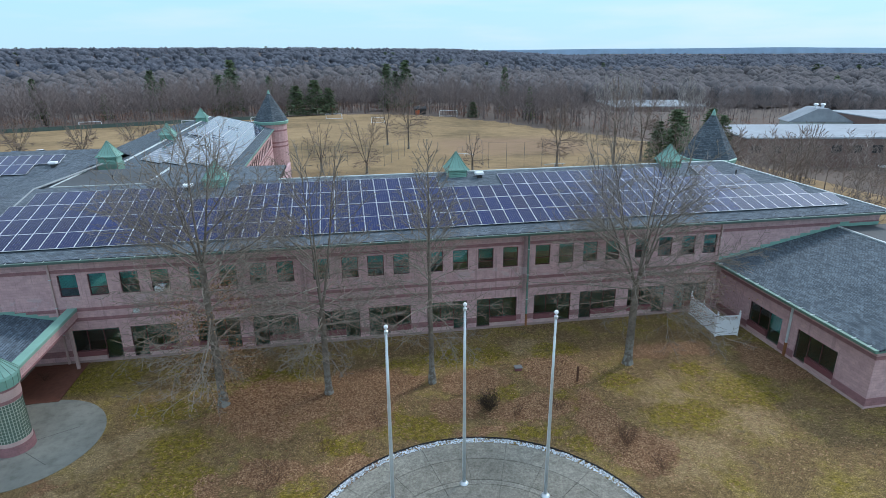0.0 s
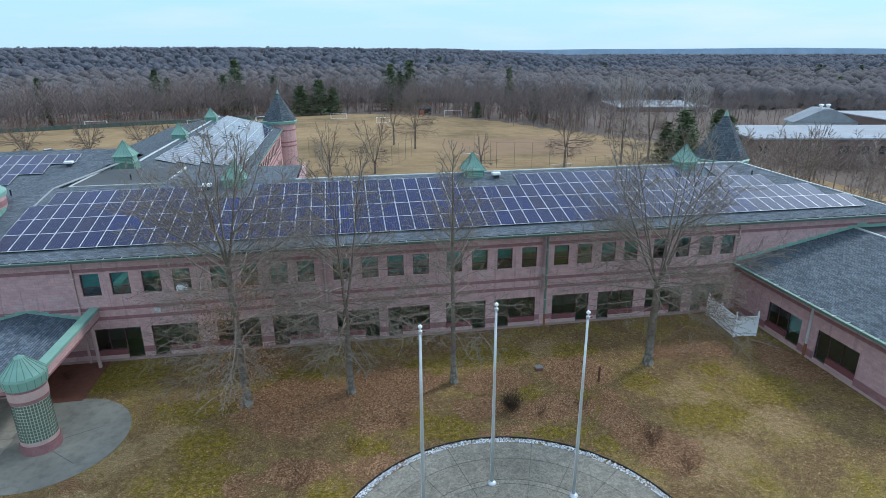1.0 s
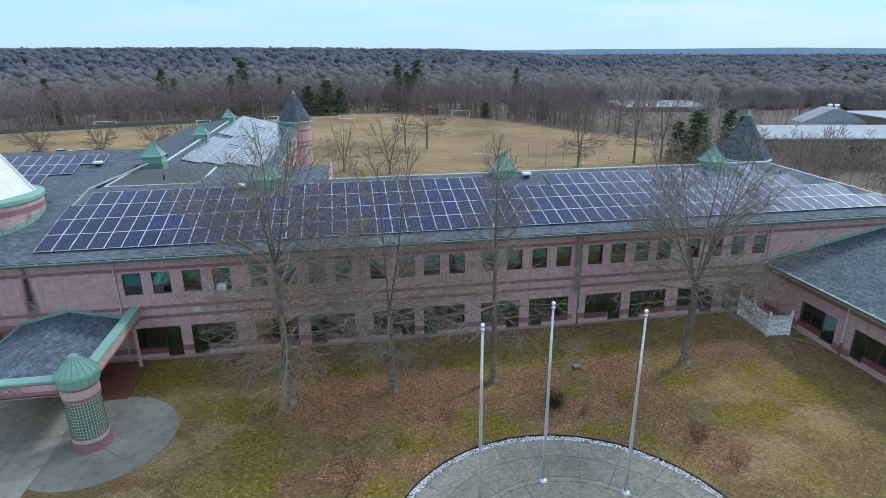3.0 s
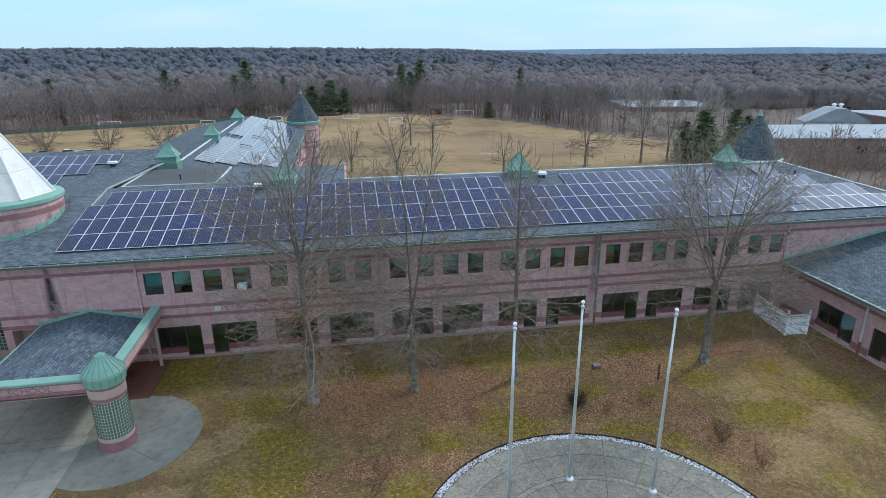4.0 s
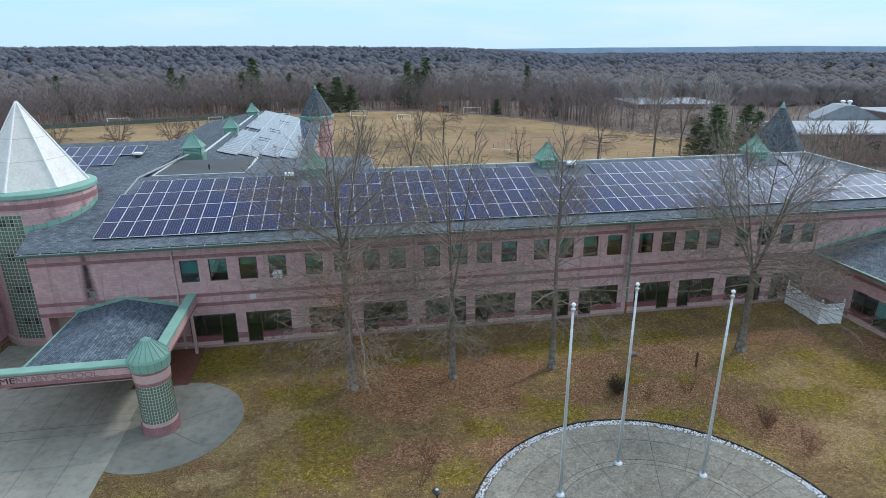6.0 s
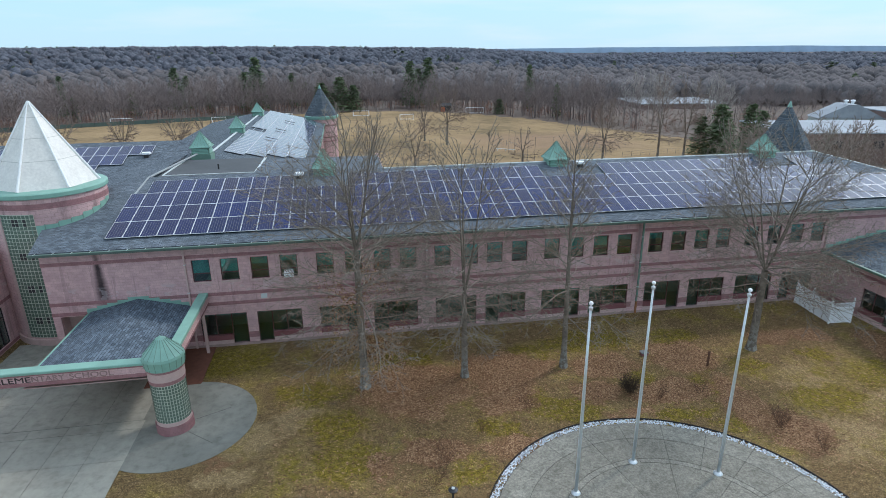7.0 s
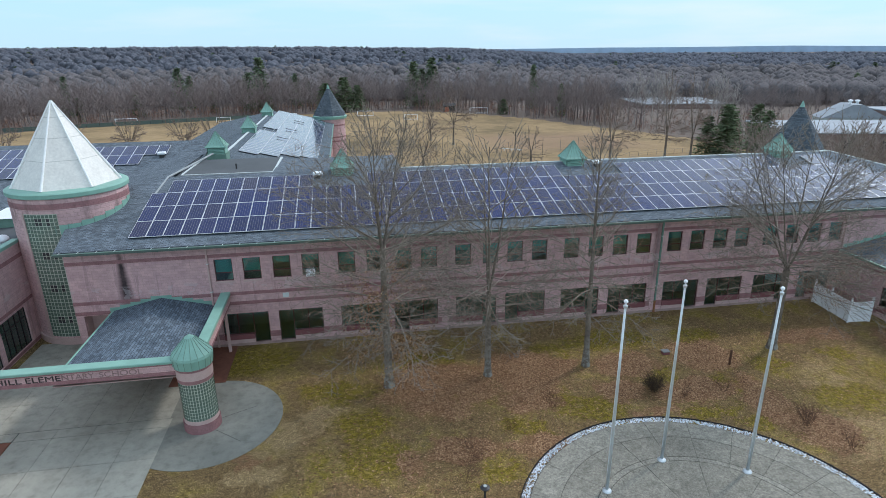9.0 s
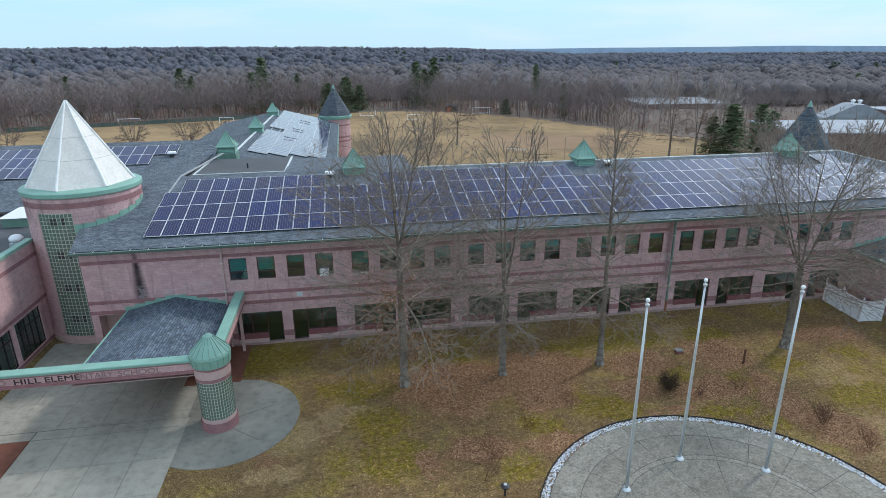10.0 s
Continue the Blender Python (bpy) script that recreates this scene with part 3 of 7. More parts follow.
def gz(x, y):
    """Height of the land: level round the school, falling away behind it and rising to far hills."""
    r = math.hypot(x, max(0.0, y))
    z = lerp_table(r, FALL)
    if r > 260:
        far = min(1.0, max(0.0, (r - 700) / 800))
        z += far * (15.0 * min(1.0, max(0.0, (0.35 - x / r) / 0.4)) - (7.0 + 13.0 * min(1.0, max(0.0, (r - 1250) / 900))) * min(1.0, max(0.0, (x / r - 0.2) / 0.16)))
        z += 5.0 * min(1.0, (r - 260) / 500) * (noise.noise(Vector((x * 0.0016, y * 0.0016, 3.1))) + 0.6 * noise.noise(Vector((x * 0.005, y * 0.005, 5.1))))
    if x > 60 and y > 40:
        z -= 4.0 * min(1.0, (x - 60) / 60) * max(0.0, 1 - abs(r - 200) / 260)
    return z


EDGE = [(-400, 190), (-160, 205), (-128, 222), (-105, 242), (-70, 258), (0, 275), (20, 268), (45, 242), (68, 202), (86, 182), (105, 150), (125, 110), (400, 60)]


def in_field(x, y):
    return 58 < y < lerp_table(x, EDGE)


def make_ground():
    def ticks(lo, hi, fine_lo, fine_hi):
        out, v = [], fine_lo
        while v <= fine_hi:
            out.append(v)
            v += 4.0
        step, v = 6.0, fine_lo
        while v > lo:
            v -= step
            step *= 1.14
            out.append(v)
        step, v = 6.0, fine_hi
        while v < hi:
            v += step
            step *= 1.14
            out.append(v)
        return sorted(out)

    xs, ys = ticks(-4200, 4200, -170, 180), ticks(-600, 4600, -20, 300)
    verts = [(x, y, gz(x, y)) for y in ys for x in xs]
    k = len(xs)
    faces, kinds = [], []
    for j in range(len(ys) - 1):
        for i in range(k - 1):
            faces.append((j * k + i, j * k + i + 1, (j + 1) * k + i + 1, (j + 1) * k + i))
            x, y = (xs[i] + xs[i + 1]) / 2, (ys[j] + ys[j + 1]) / 2
            kinds.append(0 if y < 58 and -90 < x < 90 else 1 if in_field(x, y) and x < 100 else 2)
    me = mesh_from_arrays("ground", np.array(verts), np.array(faces), M_LAWN, 4)
    me.materials.append(M_FIELD)
    me.materials.append(M_WOODFLOOR)
    me.polygons.foreach_set("material_index", np.array(kinds, dtype=np.int32))
    return tagged(new("ground", me), "winter lawn, straw sports field and woodland floor", "ground", kind="structure")


make_ground()

# ---- paved plaza round the flagpoles ----
PCX, PCY = 4.24, 19.93


def ring_sector(bm, r0, r1, a0, a1, z0, z1, n=6, cx=PCX, cy=PCY):
    rows = []
    for i in range(n + 1):
        a = radians(a0 + (a1 - a0) * i / n)
        c, s = math.cos(a), math.sin(a)
        rows.append([bm.verts.new((cx + r * c, cy + r * s, z)) for r, z in ((r0, z0), (r1, z0), (r1, z1), (r0, z1))])
    for p, q in zip(rows, rows[1:]):
        for i in range(4):
            bm.faces.new((p[i], p[(i + 1) % 4], q[(i + 1) % 4], q[i]))
    bm.faces.new(rows[0][::-1])
    bm.faces.new(rows[-1])


plaza = empty("plaza", "round grey concrete plaza with radial joints on the lawn", "paving", kind="structure")
bm = bmesh.new()
lathe(bm, PCX, PCY, [(8.95, -0.05), (8.95, 0.02)], 96)
part("joint_bed", bm, M_JOINT, plaza)
for r0, r1, count, mat_, off in ((5.75, 7.45, 22, M_PLAZA, 4.0), (7.48, 8.9, 22, M_PLAZA2, 4.0), (5.4, 5.72, 22, M_PLAZA2, 4.0), (0.4, 5.37, 11, M_PLAZA, 4.0)):
    for i in range(count):
        bm = bmesh.new()
        w = 360 / count
        gap = 0.7 / r1
        ring_sector(bm, r0, r1, off + i * w + gap, off + (i + 1) * w - gap, -0.05, 0.05 + 0.003 * ((i * 7) % 3))
        part("slab", bm, mat_, plaza)
bm = bmesh.new()
ring_sector(bm, 9.36, 9.4, 0, 359.99, -0.05, 0.1, 96)
part("edging_strip", bm, M_EDGE, plaza, "black plastic edging")

rng = random.Random(5)
vs, fs = [], []
for i in range(4600):
    a, r = rng.uniform(0, 2 * math.pi), rng.uniform(8.97, 9.34)
    s = rng.uniform(0.025, 0.062)
    c = (PCX + r * math.cos(a), PCY + r * math.sin(a), 0.03 + rng.uniform(0, 0.03))
    base_i = len(vs)
    q = rng.uniform(0, 3)
    for k in range(5):
        t = q + k * 2 * math.pi / 5
        rr = s * rng.uniform(0.8, 1.25)
        vs.append((c[0] + rr * math.cos(t), c[1] + rr * math.sin(t), c[2] - 0.03))
    vs.append((c[0], c[1], c[2] + s * 0.7))
    fs += [(base_i + k, base_i + (k + 1) % 5, base_i + 5) for k in range(5)]
tagged(new("border_stones", mesh_from_arrays("border_stones", np.array(vs), np.array(fs), M_STONE)), "pale river stones bordering the round plaza", "stones", kind="stuff")

# ---- entrance apron ----
apron = empty("apron", "pale concrete entrance slabs with open joints", "paving", kind="structure")
bm = boxes((-32.02, -23.38, -8, 33.42, -0.05, 0.012), (-36.0, -20.9, 33.4, 46.2, -0.05, 0.012))
part("joint_bed", bm, M_JOINT, apron)
for x0, x1, y0, y1 in [(x, x + 2.16, y, y + 2.9) for x in (-32.0, -29.84, -27.68, -25.52) for y in (30.5, 27.6, 24.7, 21.8, 18.9, 16.0, 13.1, 10.2, 7.3, 4.4, 1.5, -1.4, -4.3, -7.2)] + [(x, x + 2.5, y, y + 3.1) for x in (-36.0, -33.5, -31.0, -28.5) for y in (34.3, 37.4, 40.5)] + [(-26.0, -23.5, y, y + 3.1) for y in (34.3, 37.4, 40.5)] + [(x, x + 2.16, 33.42, 34.27) for x in (-32.0, -29.84, -27.68, -25.52)] + [(-36.0, -32.05, 33.45, 34.27), (-36.0, -32.4, 43.6, 46.2), (-32.35, -28.9, 43.6, 46.0)]:
    part("slab", boxes((x0 + 0.012, x1 - 0.012, y0 + 0.012, y1 - 0.012, -0.04, 0.03)), M_SLAB, apron)
bm = bmesh.new()
lathe(bm, 0, 0, [(1.0, -0.05), (1.0, 0.024)], 64)
for v in bm.verts:
    v.co.x, v.co.y = -21.2 + v.co.x * 4.5, 33.65 + v.co.y * 4.55
part("round_slab", bm, concrete("stained_concrete", (0.225, 0.228, 0.198)), apron, "stained grey rounded concrete slab")
bm = bmesh.new()
for i, w in ((0, 26.0), (1, -40.0), (2, 118.0)):
    d = Vector((math.cos(radians(w)), math.sin(radians(w)), 0))
    p = Vector((-21.35, 33.3, 0)) + d * 1.1
    q = Vector((-21.35, 33.3, 0)) + d * (3.3 if i < 2 else 3.1)
    s = Vector((-d.y, d.x, 0)) * 0.015
    hexa(bm, [p - s, q - s, q + s, p + s] + [v + Vector((0, 0, 0.028)) for v in (p - s, q - s, q + s, p + s)])
part("sawn_joint", bm, M_JOINT, apron)
bm = bmesh.new()
box(bm, -24.6, -20.9, 38.0, 43.25, -0.05, 0.05)
tagged(part("mulch_bed", bm, M_MULCH), "red-brown mulch bed beside the entrance wall", "mulch bed", kind="structure")
bm = bmesh.new()
box(bm, -38, -32.05, 26.0, 33.4, -0.05, 0.04)
tagged(part("mulch_bed", bm, M_MULCH), "red-brown mulch bed edged by concrete", "mulch bed", kind="structure")

# ---- main south wall ----
WY = 43.33
LOWER = [(-21.8, -18.4), (-17.65, -14.33), (-12.95, -9.75), (-8.8, -5.33), (-3.88, -0.55), (0.18, 3.55), (4.9, 8.2), (9.02, 12.46), (13.95, 17.2), (18.0, 21.3), (22.4, 25.9), (26.8, 29.9)]
UPPER = [-21.84, -19.84, -17.7, -15.6, -12.93, -10.8, -8.62, -6.63, -3.94, -1.74, 0.25, 2.27, 4.95, 7.02, 9.1, 11.16, 13.9, 15.92, 18.02, 20.0, 22.65, 24.75, 26.9, 28.93]
UW, UZ0, UZ1 = 1.27, 5.38, 7.1
LZ0, LSILL, LZ1 = 0.2, 0.98, 2.7
holes = [(a, a + UW, UZ0, UZ1) for a in UPPER] + [(a, b, LZ0, LZ1) for a, b in LOWER] + [(-31.25, -29.3, 0.0, 3.35)]
bm = bmesh.new()
wall_sheet(bm, "x", WY, 0.32, -31.75, 46.0, -0.2, 8.3, holes)
south = tagged(part("wall_south", bm, M_BLOCK), "long two-storey wall of pink split-face block", "wall", kind="structure")


def strip(name, mat_, z0, z1, proud, runs, label=""):
    b = bmesh.new()
    for x0, x1 in runs:
        box(b, x0, x1, WY - proud, WY + 0.05, z0, z1)
    return part(name, b, mat_, south, label)


full_run = [(-31.77, 46.0)]
strip("top_band", M_BAND, 8.02, 8.24, 0.02, full_run, "wine-red block course under the gutter")
strip("upper_band", M_BAND, 7.24, 7.5, 0.025, full_run, "wine-red block course")
strip("middle_band", M_BAND, 4.2, 4.46, 0.025, full_run, "wine-red block course")
strip("lower_band", M_BAND, 3.42, 3.68, 0.025, [(-31.77, 30.9)], "wine-red block course")
gaps = [(-29.3, -21.8)] + [(a[1], b[0]) for a, b in zip(LOWER, LOWER[1:])] + [(29.9, 30.95)]
strip("base_band", M_BAND, 0.6, 1.06, 0.03, gaps, "wine-red block base")
strip("plinth", M_FOOT, -0.1, 0.2, 0.05, [(-29.3, 30.95)], "cast stone plinth")
bm = bmesh.new()
for px in (13.25, -4.6):
    box(bm, px - 0.42, px - 0.05, WY - 0.06, WY + 0.04, 0.2, 8.02)
part("pilaster", bm, M_BLOCK, south)


def upper_window(i, x, blind):
    w = empty("window_%d" % i, "upper wine-framed window with tinted glass" + (" and a teal blind" if blind > 0.05 else ""), "window", kind="structure", at=(x, WY, UZ0))
    f = 0.055
    h = UZ1 - UZ0
    mid = h * 0.36
    y0, y1 = 0.1, 0.17
    b = boxes((0, UW, y0, y1, 0, f), (0, UW, y0, y1, h - f, h), (0, f, y0, y1, f, h - f), (UW - f, UW, y0, y1, f, h - f), (f, UW - f, y0, y1, mid - f / 2, mid + f / 2))
    part("window_frame", b, M_FRAME, w)
    for z0, z1 in ((f, mid - f / 2), (mid + f / 2, h - f)):
        p = part("pane", boxes((f, UW - f, y0 + 0.03, y0 + 0.042, z0, z1)), M_GLASS, w)
        p.visible_shadow = False
    part("window_sill", bevelled(boxes((-0.06, UW + 0.06, -0.05, 0.1, -0.15, -0.003)), 0.012), M_PLINTH, w)
    if blind > 0.05:
        part("blind", boxes((f, UW - f, 0.22, 0.235, h - blind * h, h - f)), M_BLIND, w, "teal roller blind")
    return w


rng = random.Random(11)
for i, x in enumerate(UPPER):
    upper_window(i + 1, x, (0.62, 0.62, 0.35, 0.3)[i] if i < 4 else rng.choice((0.2, 0.35, 0.62, 0.62, 0.3, 0.5)))


def lower_window(i, x0, x1, door_right):
    w = empty("window_%d" % i, "wide wine-framed ground-floor window, one light reaching down", "window", kind="structure", at=(x0, WY, LZ0))
    W, H, f = x1 - x0, LZ1 - LZ0, 0.06
    s = LSILL - LZ0
    a, c = W / 3 - 0.02, 2 * W / 3 - 0.02
    lo0, lo1 = (0, c) if door_right else (a, W)
    y0, y1 = 0.1, 0.18
    b = boxes((0, W, y0, y1, H - f, H), (0, f, y0, y1, 0, H - f), (W - f, W, y0, y1, 0, H - f), (a - f / 2, a + f / 2, y0 + 0.004, y1 - 0.004, 0, H - f), (c - f / 2, c + f / 2, y0 + 0.004, y1 - 0.004, 0, H - f), (lo0 + f, lo1 - f, y0 + 0.008, y1 - 0.008, s - f, s))
    part("window_frame", b, M_FRAME, w)
    for q, (p0, p1) in enumerate(((f, a - f / 2), (a + f / 2, c - f / 2), (c + f / 2, W - f))):
        sill = 0.0 if q == (2 if door_right else 0) else s
        p = part("pane", boxes((p0, p1, y0 + 0.03, y0 + 0.042, sill + 0.01, H - f)), M_GLASS, w)
        p.visible_shadow = False
    part("sill_panel", bevelled(boxes((lo0 + 0.01, lo1 - 0.01, -0.06, 0.16, 0.32, s - f - 0.002)), 0.015), M_SILL, w, "wine-red panel below the lights")
    part("curb", boxes((lo0 + 0.01, lo1 - 0.01, -0.02, 0.16, 0.0, 0.315)), M_PLINTH, w)


for i, (a, c) in enumerate(LOWER):
    lower_window(i + 30, a, c, i % 2 == 0)

# entrance recess and door
bm = boxes((-31.6, -29.0, WY + 1.2, WY + 1.32, 0, 3.4), (-31.35, -31.25, WY + 0.32, WY + 1.2, 0, 3.4), (-29.3, -29.2, WY + 0.32, WY + 1.2, 0, 3.4), (-31.6, -29.0, WY + 0.32, WY + 1.32, 3.4, 3.5))
tagged(part("wall_recess", bm, M_PLINTH), "plain recess walls behind the entrance pier", "wall", kind="structure")
door = empty("door_1", "dark glazed entrance door in a wine frame", "door", kind="structure", at=(-30.1, WY + 1.1, 0))
part("leaf", boxes((0, 0.75, 0.02, 0.08, 0.03, 2.15)), M_FRAME, door)
part("pane", boxes((0.12, 0.63, 0.0, 0.015, 0.35, 2.0)), M_GLASS, door)
part("handle", boxes((0.08, 0.11, -0.06, 0.0, 0.95, 1.25)), M_POLE, door)

# rooms behind the windows
bm = boxes((-29.0, 45.6, 47.0, 47.1, 0, 8.2), (-29.0, 45.6, 43.7, 47.0, -0.1, 0.02), (-29.0, 45.6, 43.7, 47.0, 3.6, 4.9), (-29.0, 45.6, 43.7, 47.0, 8.1, 8.2))
for x in (-29.0, -22.3, -13.7, -4.7, 4.3, 13.2, 21.9, 30.6, 45.5):
    box(bm, x, x + 0.1, 43.7, 47.0, 0.02, 8.1)
tagged(part("wall_rooms", bm, M_ROOM), "dim classroom walls and floors behind the glass", "wall", kind="structure")

# gutter, with brackets, and downspouts
gutter = empty("gutter", "green metal gutter along the eave with small straps", "gutter", kind="structure")
bm = bmesh.new()
for x0, x1 in ((-32.0, 46.45),):
    hexa(bm, [(x0, 42.5, 8.22), (x1, 42.5, 8.22), (x1, 42.72, 8.2), (x0, 42.72, 8.2), (x0, 42.44, 8.4), (x1, 42.44, 8.4), (x1, 42.72, 8.4), (x0, 42.72, 8.4)])
part("trough", bm, M_GUTTER, gutter)
bm = boxes((-32.0, 46.45, 42.725, 42.76, 8.14, 8.44), (-32.0, 46.45, 42.76, WY, 8.22, 8.25))
part("fascia", bm, M_GUTTER, gutter)
bm = boxes((-32.0, 46.45, 42.42, 42.445, 8.395, 8.425))
part("lip", bm, M_COPPER2, gutter)
strap = None
for i in range(66):
    x = -31.6 + i * 1.19
    if strap is None:
        strap = part("strap", boxes((-0.02, 0.02, 0, 0.36, 0, 0.015)), M_TRIM, gutter)
        strap.location = (x, 42.42, 8.43)
    else:
        o = new("strap", strap.data)
        o.parent = gutter
        o.location = (x, 42.42, 8.43)


def downspout(x, y, top, rust, along="x", out=-1):
    d = empty("downspout", "square green-and-tan metal downspout" + (" with a rusted boot" if rust else ""), "downspout", kind="structure", at=(x, y, 0))
    part("pipe", boxes((-0.06, 0.06, -0.06, 0.06, 1.1, top)), M_PLINTH if not rust else M_COPPER2, d)
    part("boot", boxes((-0.07, 0.07, -0.07, 0.07, 0.0, 1.1)), M_RUST if rust else M_PLINTH, d)
    for z in (2.4, 4.6, 6.8):
        if z < top:
            part("clip", boxes((-0.09, 0.09, -0.065, 0.065, z, z + 0.05)), M_TRIM, d)


for x, r in ((-22.26, False), (-4.55, False), (13.28, True), (30.45, False)):
    downspout(x, WY - 0.09, 8.22, r)
# ---- main roof ----
EY, EZ, RS = 42.7, 8.45, 0.25
RY = 53.9
RZ = EZ + RS * (RY - EY)


def rz(y):
    return EZ + RS * (y - EY)


def slab_poly(bm, pts, t=0.12):
    """A plate below a loop of top corners."""
    top = [bm.verts.new(p) for p in pts]
    low = [bm.verts.new((p[0], p[1], p[2] - t)) for p in pts]
    bm.faces.new(top)
    bm.faces.new(low[::-1])
    for i in range(len(pts)):
        j = (i + 1) % len(pts)
        bm.faces.new((top[i], low[i], low[j], top[j]))


bm = bmesh.new()
slab_poly(bm, [(-32.0, EY, EZ), (46.45, EY, EZ), (37.0, RY, RZ), (-27.0, RY, RZ), (-34.5, 50.0, rz(50.0)), (-32.4, 46.2, rz(46.2))])
roof_s = tagged(part("roof_south", bm, M_SHINGLE), "long slope of blue-grey shingles", "roof", kind="structure")
bm = bmesh.new()
slab_poly(bm, [(46.45, EY, EZ), (46.45, 66.0, EZ), (37.0, RY, RZ)])
slab_poly(bm, [(37.0, RY, RZ), (46.45, 66.0, EZ), (-7.0, 66.0, EZ), (-7.0, RY, RZ)])
tagged(part("roof_north", bm, M_SHINGLE), "north and east shingle slopes", "roof", kind="structure")
bm = bmesh.new()
slab_poly(bm, [(-18.4, RY + 0.1, RZ - 0.02), (-7.0, RY + 0.1, RZ - 0.02), (-7.0, 62.3, RZ - 0.25), (-18.4, 62.3, RZ - 0.25)])
slab_poly(bm, [(-18.4, 62.3, RZ - 0.25), (-7.0, 62.3, RZ - 0.25), (-7.0, 66.5, 9.6), (-18.4, 66.5, 9.6)])
tagged(part("roof_link", bm, M_SHINGLE), "low shingle roof behind the ridge", "roof", kind="structure")
bm = bmesh.new()
slab_poly(bm, [(-26.6, 54.0, 11.12), (-18.4, 54.0, 11.12), (-18.4, 63.4, 11.0), (-26.6, 63.4, 11.0)])
deck = tagged(part("roof_deck", bm, M_MEMBRANE), "flat dark membrane roof deck with pale edge strips", "roof", kind="structure")
part("edge_strip", boxes((-26.3, -18.3, 54.9, 55.05, 11.1, 11.16)), M_TRIM, deck)
part("edge_strip", boxes((-18.5, -18.3, 55.06, 62.9, 11.02, 11.14)), M_TRIM, deck)
part("edge_strip", boxes((-26.35, -26.2, 55.06, 62.9, 11.02, 11.14)), M_TRIM, deck)
part("ridge_cap", boxes((-7.0, 37.0, RY - 0.12, RY + 0.12, RZ - 0.03, RZ + 0.05)), M_TRIM, roof_s)
bm = bmesh.new()
a, b2 = Vector((46.45, EY, EZ)), Vector((37.0, RY, RZ))
s = Vector((0.09, 0.09, 0))
hexa(bm, [a - s, a + s, b2 + s, b2 - s] + [v + Vector((0, 0, 0.06)) for v in (a - s, a + s, b2 + s, b2 - s)])
part("hip_cap", bm, M_TRIM, roof_s)
# west slopes behind the entrance tower
bm = bmesh.new()
slab_poly(bm, [(-27.0, 50.5, 10.3), (-27.0, RY, RZ - 0.08), (-27.0, 67.0, 11.0), (-36.6, 67.0, 9.2), (-36.6, 52.0, 8.9), (-34.0, 48.0, 9.2)])
roof_w = tagged(part("roof_west", bm, M_SHINGLE), "shingle slope falling west from the hip", "roof", kind="structure")
bm = bmesh.new()
slab_poly(bm, [(-27.7, 48.2, rz(48.2) + 0.04), (-27.55, 48.2, rz(48.2) + 0.04), (-26.95, RY, RZ + 0.05), (-27.1, RY, RZ + 0.05)], 0.08)
slab_poly(bm, [(-27.1, RY + 0.01, RZ + 0.05), (-26.92, RY + 0.01, RZ + 0.05), (-25.6, 65.6, 11.3), (-25.78, 65.6, 11.3)], 0.1)
part("hip_cap", bm, plain("dull_flashing", (0.34, 0.36, 0.37), 0.6), roof_w)
bm = bmesh.new()
slab_poly(bm, [(-62.0, 58.0, 7.9), (-27.0, 58.0, 7.9), (-27.0, 72.0, 11.85), (-62.0, 72.0, 11.85)])
slab_poly(bm, [(-62.0, 72.0, 11.85), (-27.0, 72.0, 11.85), (-27.0, 84.0, 8.5), (-62.0, 84.0, 8.5)])
tagged(part("roof_northwest", bm, M_SHINGLE), "shingle roof of the north-west block", "roof", kind="structure")
# inner walls that carry the roofs
bm = boxes((-18.3, -7.05, 66.0, 66.3, 0, 9.6), (-7.05, -6.8, 54.2, 66.0, 0, 10.6), (-6.8, 46.1, 65.3, 65.6, 0, 8.5), (45.8, 46.0, WY + 0.33, 65.3, 0, 8.4), (-62, -36.5, 58.6, 58.9, 0, 8.0), (-62, -61.7, 58.9, 83.5, 0, 8.4), (-61.7, -36.5, 83.2, 83.5, 0, 8.4))
tagged(part("wall_rear", bm, M_BLOCK), "pink block outer walls at the back of the school", "wall", kind="structure")


# ---- solar panels ----
PW, PL, PP = 1.134, 2.262, 1.158
bm = bmesh.new()
f = 0.022
for b0 in ((0, PW, 0, f), (0, PW, PL - f, PL), (0, f, f, PL - f), (PW - f, PW, f, PL - f)):
    box(bm, *b0, 0, 0.04, 0)
box(bm, f, PW - f, f, PL - f, 0.012, 0.033, 1)
proto_me = bpy.data.meshes.new("solar_panel")
bmesh.ops.recalc_face_normals(bm, faces=bm.faces[:])
bm.to_mesh(proto_me)
bm.free()
proto_me.materials.append(M_PVFRAME)
proto_me.materials.append(M_PV)


